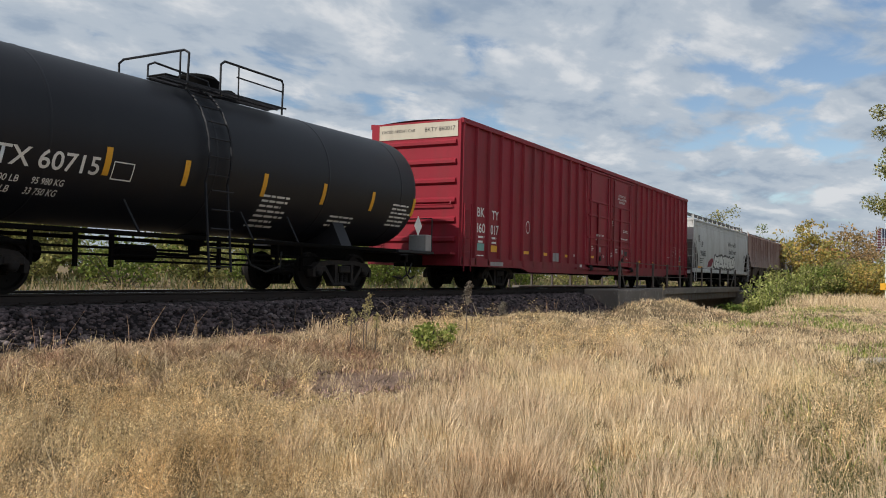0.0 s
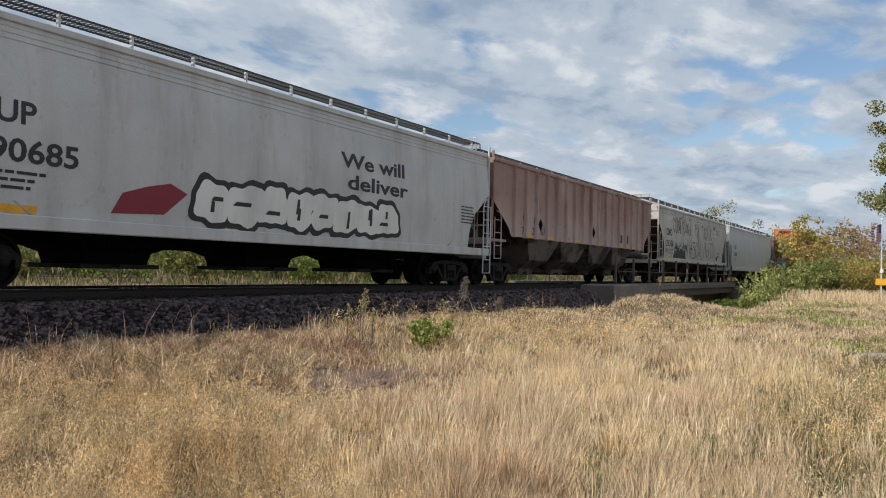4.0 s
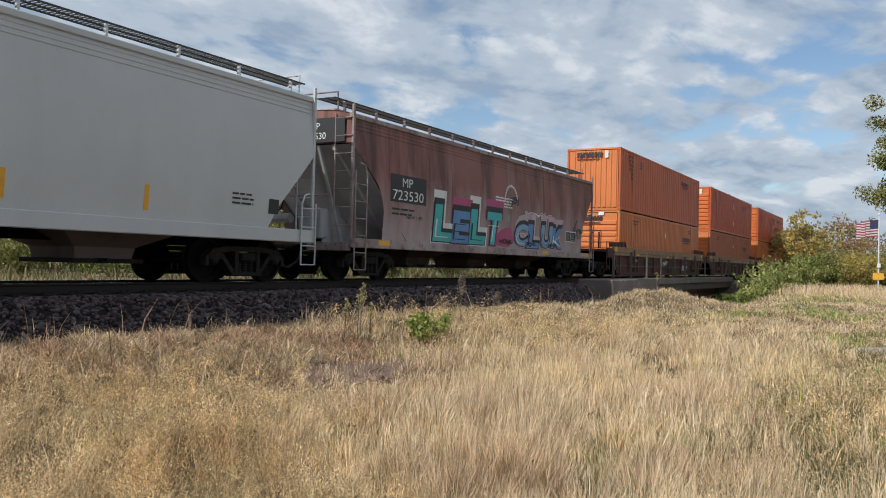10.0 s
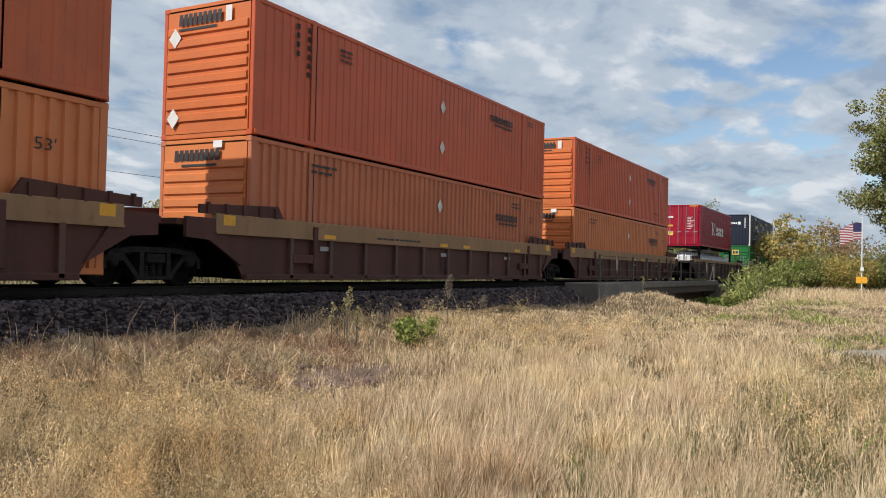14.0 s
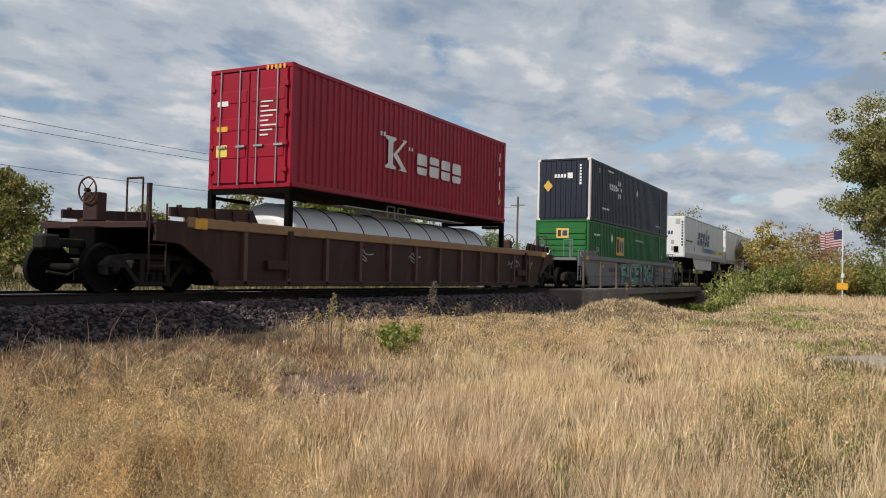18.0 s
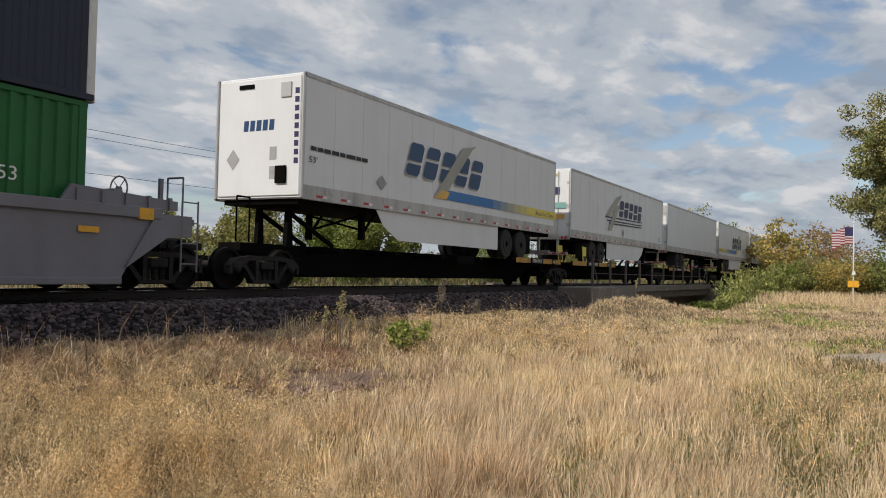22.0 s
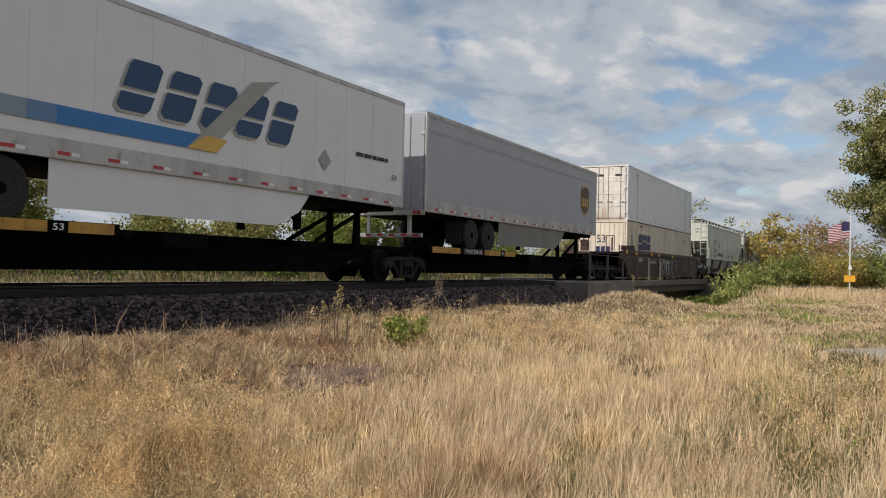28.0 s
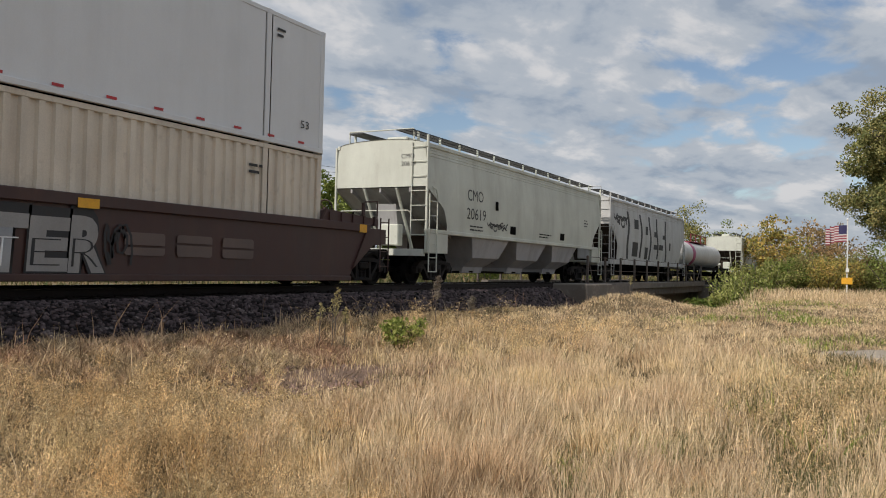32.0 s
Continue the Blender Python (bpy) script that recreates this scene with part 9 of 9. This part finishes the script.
leaf_material("leaf_wand", [(0.0, (0.12, 0.16, 0.04)), (0.5, (0.31, 0.34, 0.10)), (1.0, (0.56, 0.55, 0.24))])
leaf_material("leaf_shrub", [(0.0, (0.09, 0.12, 0.03)), (0.45, (0.24, 0.28, 0.07)), (1.0, (0.50, 0.50, 0.17))])
leaf_material("seed_straw", [(0.0, (0.26, 0.22, 0.10)), (0.5, (0.44, 0.37, 0.19)), (1.0, (0.62, 0.52, 0.30))])
leaf_material("seed_brown", [(0.0, (0.14, 0.115, 0.10)), (0.5, (0.22, 0.18, 0.155)), (1.0, (0.33, 0.28, 0.24))])
M["bark"] = surface("bark", (0.13, 0.105, 0.085), 0.9, spots=[((0.05, 0.04, 0.03), (6, 6, 1.2), 0.45, 0.65, 0.7)], bump=0.9, bump_scale=20)


def leaf_cloud(rng, centres, radii, n, size, squash=0.8):
    """Leaf quads spread through many small clumps."""
    k = rng.integers(0, len(centres), n)
    d = rng.normal(0, 1, (n, 3))
    d /= np.linalg.norm(d, axis=1)[:, None]
    r = radii[k] * rng.random(n) ** 0.45
    p = centres[k] + d * r[:, None] * np.array([1, 1, squash])
    u = rng.normal(0, 1, (n, 3))
    u /= np.linalg.norm(u, axis=1)[:, None]
    w = np.cross(u, rng.normal(0, 1, (n, 3)))
    w /= np.linalg.norm(w, axis=1)[:, None]
    s = (size * rng.uniform(0.6, 1.4, n))[:, None]
    return np.stack([p - u * s, p + w * s * 0.55, p + u * s, p - w * s * 0.55], 1)


def tree(name, label, x, y, height, spread, leaf, seed, leaves=6000, size=0.13, bare=0.25, category="tree", lean=0.0, low=0.25, limbs_n=26, clump=1.0, top_wide=0.35):
    rng = np.random.default_rng(seed)
    z0 = float(ground_z(x, y)) - 0.05
    t = thing(name, label, category, group="trees", at=(x, y, z0))
    s = Shape()
    rr = 0.018 * height + 0.05
    path = [Vector((0, 0, 0))]
    for i in range(6):
        path.append(path[-1] + Vector((rng.normal(0, 0.03) * height + lean * height * 0.05, rng.normal(0, 0.03) * height, height * 0.13)))
    for i, (a, b) in enumerate(zip(path, path[1:])):
        ra, rb = rr * (1 - i / 7.5), rr * (1 - (i + 1) / 7.5)
        d = (b - a).normalized()
        u = d.orthogonal().normalized()
        w = d.cross(u)
        s.loft([[tuple(c + u * (q * math.cos(g)) + w * (q * math.sin(g))) for g in np.linspace(0, 5.498, 8)] for c, q in ((a, ra), (b, rb))])
    part("trunk", s, "bark", t)
    centres, radii = [], []
    limbs = Shape()
    n = limbs_n
    for i in range(n):
        f = low + (1 - low) * (i + 0.5) / n
        base = path[min(5, int(f * 0.85 * 6))].lerp(path[min(6, int(f * 0.85 * 6) + 1)], (f * 0.85 * 6) % 1)
        ang = i * 2.4 + rng.normal(0, 0.4)
        reach = spread * (top_wide + (1 - top_wide) * math.sin(math.pi * min(1, (f - low) / (1 - low) * 0.85 + 0.15))) * rng.uniform(0.6, 1.1)
        tip = base + Vector((math.cos(ang) * reach, math.sin(ang) * reach, height * rng.uniform(0.02, 0.16)))
        limbs.pipe([tuple(base), tuple(base.lerp(tip, 0.5) + Vector((0, 0, 0.03 * height))), tuple(tip)], rr * 0.20 * (1.25 - f), 5)
        for q in (0.55, 0.85, 1.05):
            c = base.lerp(tip, q) + Vector(rng.normal(0, 0.10 * spread, 3))
            centres.append(tuple(c))
            radii.append(spread * rng.uniform(0.20, 0.40) * clump)
            if clump < 1:  # side twigs with clumps of their own
                for j in range(2):
                    e = c + Vector(rng.normal(0, 0.16 * spread, 3))
                    limbs.rod(tuple(base.lerp(tip, q)), tuple(e), rr * 0.035, 4)
                    centres.append(tuple(e))
                    radii.append(spread * rng.uniform(0.10, 0.22) * clump)
    top = path[-1]
    for i in range(8 if clump == 1.0 else 26):
        centres.append(tuple(top + Vector(rng.normal(0, (0.22 if clump == 1.0 else 0.34) * spread, 3)) + Vector((0, 0, (0.05 if clump == 1.0 else -0.02) * height))))
        radii.append(spread * rng.uniform(0.14, 0.26))
    part("branching", limbs, "bark", t)
    centres, radii = np.array(centres), np.array(radii)
    v = leaf_cloud(rng, centres, radii, leaves, size)
    scatter_mesh("crown", v, 1, [(0, 1, 2, 3)], LEAF[leaf], "", "", "stuff", parent=t)
    return t


def bush(name, label, x, y, height, spread, leaf, seed, leaves=2200, size=0.07, z=None, category="bush"):
    rng = np.random.default_rng(seed)
    z0 = float(ground_z(x, y)) - 0.03 if z is None else z
    b = thing(name, label, category, group="bushes", at=(x, y, z0))
    s = Shape()
    centres, radii = [], []
    for i in range(14):
        a = i * 2.4
        r = spread * rng.uniform(0.15, 0.9)
        tip = (math.cos(a) * r, math.sin(a) * r, height * rng.uniform(0.55, 0.95))
        s.pipe([(math.cos(a) * r * 0.15, math.sin(a) * r * 0.15, 0), (tip[0] * 0.6, tip[1] * 0.6, tip[2] * 0.6), tip], 0.008 + 0.006 * height, 5)
        for q in (0.45, 0.75, 1.0):
            centres.append((tip[0] * q + rng.normal(0, 0.1) * spread, tip[1] * q + rng.normal(0, 0.1) * spread, tip[2] * q))
            radii.append(spread * rng.uniform(0.18, 0.36))
    part("woody_base", s, "bark", b)
    v = leaf_cloud(rng, np.array(centres), np.array(radii), leaves, size, 0.9)
    v[..., 2] = np.maximum(v[..., 2], 0.02)
    scatter_mesh("foliage", v, 1, [(0, 1, 2, 3)], LEAF[leaf], "", "", "stuff", parent=b)
    return b


def wand_bush(label, x, y, height, spread, leaf, seed, wands=34, per=46, size=0.075):
    """A bush of long arching shoots with leaves along each."""
    rng = np.random.default_rng(seed)
    b = thing("bush", label, "bush", group="bushes", at=(x, y, float(ground_z(x, y)) - 0.03))
    s, pts, dirs = Shape(), [], []
    for i in range(wands):
        a, r, h = rng.uniform(0, 6.283), spread * rng.uniform(0.25, 1.0), height * rng.uniform(0.6, 1.05)
        ca, sa, lean = math.cos(a), math.sin(a), rng.uniform(0.2, 0.55)
        run = [Vector((ca * r * (0.5 + lean * t ** 2), sa * r * (0.5 + lean * t ** 2), h * (t - 0.18 * t ** 3))) for t in np.linspace(0, 1, 6)]
        s.pipe([tuple(p) for p in run], 0.012, 4)
        for j in range(per):
            t = rng.uniform(0.12, 1.0) * 5
            k = min(4, int(t))
            pts.append(run[k].lerp(run[k + 1], t - k))
            dirs.append((run[k + 1] - run[k]).normalized())
    part("woody_base", s, "bark", b)
    p, u = np.array(pts), np.array(dirs)
    n = len(p)
    out = rng.normal(0, 1, (n, 3)) + u * 0.9
    out /= np.linalg.norm(out, axis=1)[:, None]
    w = np.cross(out, rng.normal(0, 1, (n, 3)))
    w /= np.linalg.norm(w, axis=1)[:, None]
    q = (size * rng.uniform(0.7, 1.6, n))[:, None]
    v = np.stack([p, p + out * q + w * q * 0.28, p + out * q * 2.2, p + out * q - w * q * 0.28], 1)
    scatter_mesh("foliage", v, 1, [(0, 1, 2, 3)], LEAF[leaf], "", "", "stuff", parent=b)
    return b


def polar(az, dist):
    return EYE[0] + dist * math.sin(radians(az)), EYE[1] + dist * math.cos(radians(az))


def build_plants():
    bush("bush", "small bright green leafy bush in dry grass", 12.85, -5.3, 0.58, 0.54, "leaf_shrub", 2, 2400, 0.036)
    # weeds with plumed tops
    for i, (x, y, h) in enumerate(((15.3, -4.75, 1.15), (11.6, -4.75, 0.85), (11.9, -4.6, 0.95), (11.3, -4.7, 0.75), (11.75, -4.9, 0.7), (17.3, -4.6, 0.7), (31.9, -4.4, 0.75))):
        rng = np.random.default_rng(60 + i)
        z0 = float(ground_z(x, y))
        w = thing("dry_weed", "tall brown dry weed with plumed seed head", "weed", group="weeds", at=(x, y, z0))
        part("stem", Shape().pipe([(0, 0, 0), (0.02, 0.01, h * 0.5), (0.03, 0.0, h)], 0.008, 5), "bark", w)
        c = [(0.03 + rng.normal(0, 0.03), rng.normal(0, 0.03), h * q) for q in np.linspace(0.68, 1.02, 12)]
        r = np.array([(0.10 if i in (0, 5) else 0.05) * (1.15 - abs(q - 0.35)) for q in np.linspace(0, 1, 12)])
        v = leaf_cloud(rng, np.array(c), r, 420 if i in (0, 5) else 170, 0.022 if i in (0, 5) else 0.017)
        scatter_mesh("seed_head", v, 1, [(0, 1, 2, 3)], LEAF["seed_brown" if i in (0, 5) else "seed_straw"], "", "", "stuff", parent=w)
    # hedge beyond the bridge
    spots = [(52.5, -5.6, 2.7, 1.7, "leaf_green"), (55.0, -6.3, 2.5, 2.0, "leaf_olive"), (58.0, -7.2, 2.4, 2.1, "leaf_green"), (60.5, -8.0, 2.3, 2.2, "leaf_olive"), (63.5, -8.8, 2.6, 2.3, "leaf_olive"),
             (60.0, -9.9, 2.5, 2.0, "leaf_gold"), (63.0, -10.9, 2.5, 2.1, "leaf_gold"), (65.5, -11.7, 2.6, 2.2, "leaf_olive"), (68.0, -12.6, 3.0, 2.4, "leaf_rust"), (59.5, -13.9, 3.6, 2.3, "leaf_bright"), (56.5, -14.9, 3.8, 2.2, "leaf_bright"),
             (70.0, -7.5, 3.0, 2.6, "leaf_rust"), (74.0, -9.0, 3.2, 2.8, "leaf_olive"), (76.0, -11.5, 3.4, 2.8, "leaf_olive"), (60.0, -16.4, 4.4, 2.6, "leaf_bright"), (43.5, -4.9, 2.3, 1.0, "leaf_green"), (46.0, -4.6, 2.6, 1.2, "leaf_green")]
    names = {"leaf_green": "dense green bush beyond the bridge", "leaf_bright": "light green arching bush beside the bridge", "leaf_olive": "olive green bush in the hedge", "leaf_gold": "yellow autumn bush in the hedge", "leaf_rust": "brown autumn bush in the hedge", "leaf_grey": "pale grey-green bush in the hedge"}
    for i, (x, y, h, r, lf) in enumerate(spots):
        bush("bush", names[lf], x, y, h, r, lf, 100 + i, 4200, 0.075)
    for i, (x, y, h, r) in enumerate(((46.0, -5.75, 3.3, 1.1), (47.6, -6.1, 3.2, 1.2), (50.0, -6.5, 2.9, 1.3), (52.4, -7.2, 2.5, 1.3), (44.4, -5.9, 2.3, 0.8))):
        wand_bush("light green bush of arching leafy shoots beside the bridge", x, y, h, r, "leaf_wand", 180 + i, 26, 56, 0.10)
    # trees beyond the hedge
    tree("tree", "tall green deciduous tree with open crown", 62.0, -17.1, 15.5, 4.6, "leaf_grey", 21, 105000, 0.095, low=0.36, limbs_n=60, clump=0.84, top_wide=0.85)
    tree("tree", "leafy green tree beside the path", 70, -19.5, 11.0, 4.5, "leaf_green", 22, 14000, 0.12, low=0.08)
    x, y = polar(83.4, 84)
    tree("tree", "orange and yellow autumn tree", x, y, 7.6, 2.9, "leaf_gold", 23, 3000, 0.15, low=0.42)
    x, y = polar(85.9, 92)
    tree("tree", "brown autumn tree with thin leaves", x, y, 7.4, 3.6, "leaf_rust", 24, 3600, 0.13, low=0.1)
    x, y = polar(87.2, 100)
    tree("tree", "brown autumn tree with thin leaves", x, y, 7.2, 3.4, "leaf_rust", 25, 3200, 0.14, low=0.1)
    x, y = polar(82.3, 95)
    tree("tree", "orange and yellow autumn tree", x, y, 6.2, 2.6, "leaf_gold", 26, 1800, 0.16, low=0.35)
    # beyond the train
    for az, dist, h, sp, lf, sd in ((57.3, 62, 10.6, 3.0, "leaf_bright", 31), (53.8, 64, 8.4, 3.0, "leaf_green", 32), (48.9, 66, 7.0, 3.2, "leaf_olive", 33), (33.6, 60, 7.6, 2.8, "leaf_olive", 34), (43.0, 78, 6.2, 3.6, "leaf_olive", 42), (32.5, 70, 6.5, 3.4, "leaf_green", 39),
                                    (78.4, 130, 12.0, 5.5, "leaf_olive", 35), (80.6, 150, 9.5, 5.0, "leaf_green", 36), (76.5, 170, 10.5, 6.0, "leaf_olive", 37), (81.8, 140, 7.0, 4.5, "leaf_olive", 38), (66.0, 120, 8.0, 5.0, "leaf_green", 40), (71.0, 140, 8.0, 5.0, "leaf_olive", 41)):
        x, y = polar(az, dist)
        tree("tree", "green tree standing beyond the railway", x, y, h, sp * 1.1, lf, sd, 26000 if dist < 63 else 15000 if dist < 80 else 7000, 0.075 + 0.0007 * dist, low=0.12)
    rng = np.random.default_rng(77)
    for i, (az, dist, h, r) in enumerate(((39.3, 46, 2.6, 3.6), (44.0, 47, 2.3, 2.6), (51.5, 50, 2.2, 2.4), (33.5, 50, 2.0, 2.6), (46.5, 62, 2.4, 3.0), (37.5, 58, 2.2, 2.8), (56.0, 60, 2.2, 2.6), (61.0, 66, 2.4, 3.0), (65.5, 72, 2.4, 3.0), (69.0, 85, 2.6, 3.4), (72.5, 95, 2.8, 3.6))):
        x, y = polar(az, dist)
        bush("bush", "rounded green bush beyond the railway", x, y, h, r, ("leaf_green", "leaf_olive")[i % 2], 140 + i, 1800, 0.11)
    # woods that close the view
    m = 60
    cs, rs = [], []
    for i in range(220):
        az = rng.uniform(-10, 100)
        dist = rng.uniform(260, 420)
        x, y = polar(az, dist)
        if abs(y) < 25:
            continue
        for k in range(5):
            cs.append((x + rng.normal(0, 5), y + rng.normal(0, 5), ground_z(x, y) + rng.uniform(1, 7.5)))
            rs.append(rng.uniform(2.2, 4.0))
    v = leaf_cloud(rng, np.array(cs, float), np.array(rs), 26000, 0.6)
    scatter_mesh("far_woods", v, 1, [(0, 1, 2, 3)], LEAF["leaf_olive"], "far line of woods on the horizon", "woods")


# ---- small things ----
def build_small():
    x, y = 48.5, -11.45
    z0 = float(ground_z(x, y))
    p = thing("flagpole", "thin pale flagpole standing in the grass", "flagpole", at=(x, y, z0))
    part("pole", Shape().rod((0, 0, -0.1), (0, 0, 4.25), 0.032, 10), "pole_white", p)
    part("finial", Shape().lathe([(4.25, 0.03), (4.29, 0.06), (4.35, 0.055), (4.38, 0.01)], "z", (0, 0, 0), 10), "pole_white", p)
    sg = part("marker_plate", Shape().box(-0.015, 0.015, -0.26, 0.26, 0.92, 1.26, 0.004), "yellow", p, "yellow marker plate", at=(-0.06, 0, 0))
    part("bolt", Shape().rod((-0.02, 0, 1.0), (0.05, 0, 1.0), 0.02).rod((-0.02, 0, 1.2), (0.05, 0, 1.2), 0.02), "bridge_steel", sg)
    part("lamp_box", Shape().box(-0.12, -0.03, -0.10, 0.06, 1.55, 1.75, 0.01), "pole_white", p)
    f = thing("flag", "striped red and white flag with blue corner, flying from the pole", "flag", at=(x, y, z0 + 3.18))
    n, w, h = 5, 1.05, 0.88
    for i in range(n):  # rigid upright strips that swing with the wind
        strip = thing("cloth_strip", "", "", at=(0, 0, 0))
        strip.parent = f
        FLAG.append((strip, i))
        u0, u1 = w * i / n, w * (i + 1.02) / n
        for j in range(13):
            a, b = h * j / 13, h * (j + 1) / 13
            key = "flag_red" if j % 2 == 0 else "flag_white"
            if u0 < w * 0.4 and j >= 6:
                key = "letter_navy"
            part({"flag_red": "red_stripe", "flag_white": "white_stripe", "letter_navy": "blue_field"}[key], Shape().box(-0.004, 0.004, u0, u1, a, b), key, strip)
    # overhead wires beyond the line
    for i, (zz, yy) in enumerate(((10.6, 40), (10.2, 41.2), (7.3, 40))):
        pts = [(xx, yy, zz - 0.9 * (xx - 30) / 40 * 0.5 + 0.0006 * (xx - 30) ** 2) for xx in np.linspace(-60, 130, 20)]
        tagged(part("overhead_wire", Shape().pipe(pts, 0.018, 5), "rubber"), "thin dark overhead wire beyond the railway", "wire")
    for xx in (-60, 130):
        pl = thing("utility_pole", "brown wooden utility pole", "utility pole", at=(xx, 40.5, float(ground_z(xx, 40.5))))
        part("pole", Shape().rod((0, 0, 0), (0, 0, 14.5), 0.16, 10), "bark", pl)
        part("cross_arm", Shape().box(-0.06, 0.06, -1.2, 1.2, 13.0, 13.15), "bark", pl)
    # a low building and vehicles far behind the hedge
    M["house_white"] = paint("house_white", (0.66, 0.66, 0.64), 0.15)
    M["roof_grey"] = surface("roof_grey", (0.12, 0.12, 0.13), 0.8, bump=0.4)
    M["glass_dark"] = surface("glass_dark", (0.03, 0.035, 0.04), 0.12, bump=0)
    hx, hy = polar(86.3, 120)
    hs = thing("house", "low white house with grey roof behind trees", "house", at=(hx, hy, float(ground_z(hx, hy))))
    part("wall", Shape().box(-4, 4, -4, 4, 0, 2.7, 0.02), "house_white", hs)
    part("roof", Shape().slab([(-4.5, 2.6), (4.5, 2.6), (0, 4.2)], "x", -4.6, 4.6), "roof_grey", hs)
    for yy in (-2.2, 1.2):
        wn = part("window", Shape().box(-4.06, -3.98, yy, yy + 1.1, 0.9, 2.1), "pole_white", hs)
        part("pane", Shape().box(-4.08, -4.05, yy + 0.08, yy + 1.02, 0.98, 2.02), "glass_dark", wn)


FLAG = []
build_ground()
ballast_stones()
build_hoppers()
build_boxcar()
build_tank_car()
build_containers()
build_wells()
build_trailers()
build_small()
build_plants()
build_grass()

# ---- movement ----
TRAVEL = [(0, -153.45), (2, -131.63), (4, -109.75), (6, -87.75), (8, -65.63), (10, -43.64), (12, -21.78), (14, 0.0), (16, 21.75),
          (18, 43.53), (20, 65.38), (22, 87.3), (24, 109.04), (26, 130.61), (28, 152.08), (30, 173.44), (32, 194.65)]


def motions():
    for ob, x14 in MOVING:
        z = ob.location.z
        walk(ob, [(t, pose(x14 - s, 0, z)) for t, s in TRAVEL])
    # wheels roll with the train
    ts, ss = np.array(TRAVEL, float).T
    times = np.arange(0, 32.01, 1 / 30)
    angle = -np.degrees(np.interp(times, ts, ss) / WHEEL_R)
    for w, a in WHEELSETS:
        walk(w, [(t, pose(a, 0, WHEEL_R, 0, g, 0)) for t, g in zip(times, angle)])
    # the flag's strips swing one after another
    for strip, i in FLAG:
        rows = []
        for t in np.arange(0, 32.2, 0.5):
            q = 0.28 * math.sin(4.1 * t - 1.3 * i) * i / 4
            slack = 68 * (1 - float(smooth(7.0, 9.5, t)))
            rows.append((min(t, 32.0), pose(q * 0.5, 0, -0.016 * i * i + 0.03 * math.sin(2.3 * t + i), 0, 0, slack + 8 * math.sin(4.1 * t - 1.3 * i + 1.2))))
        walk(strip, rows)


motions()
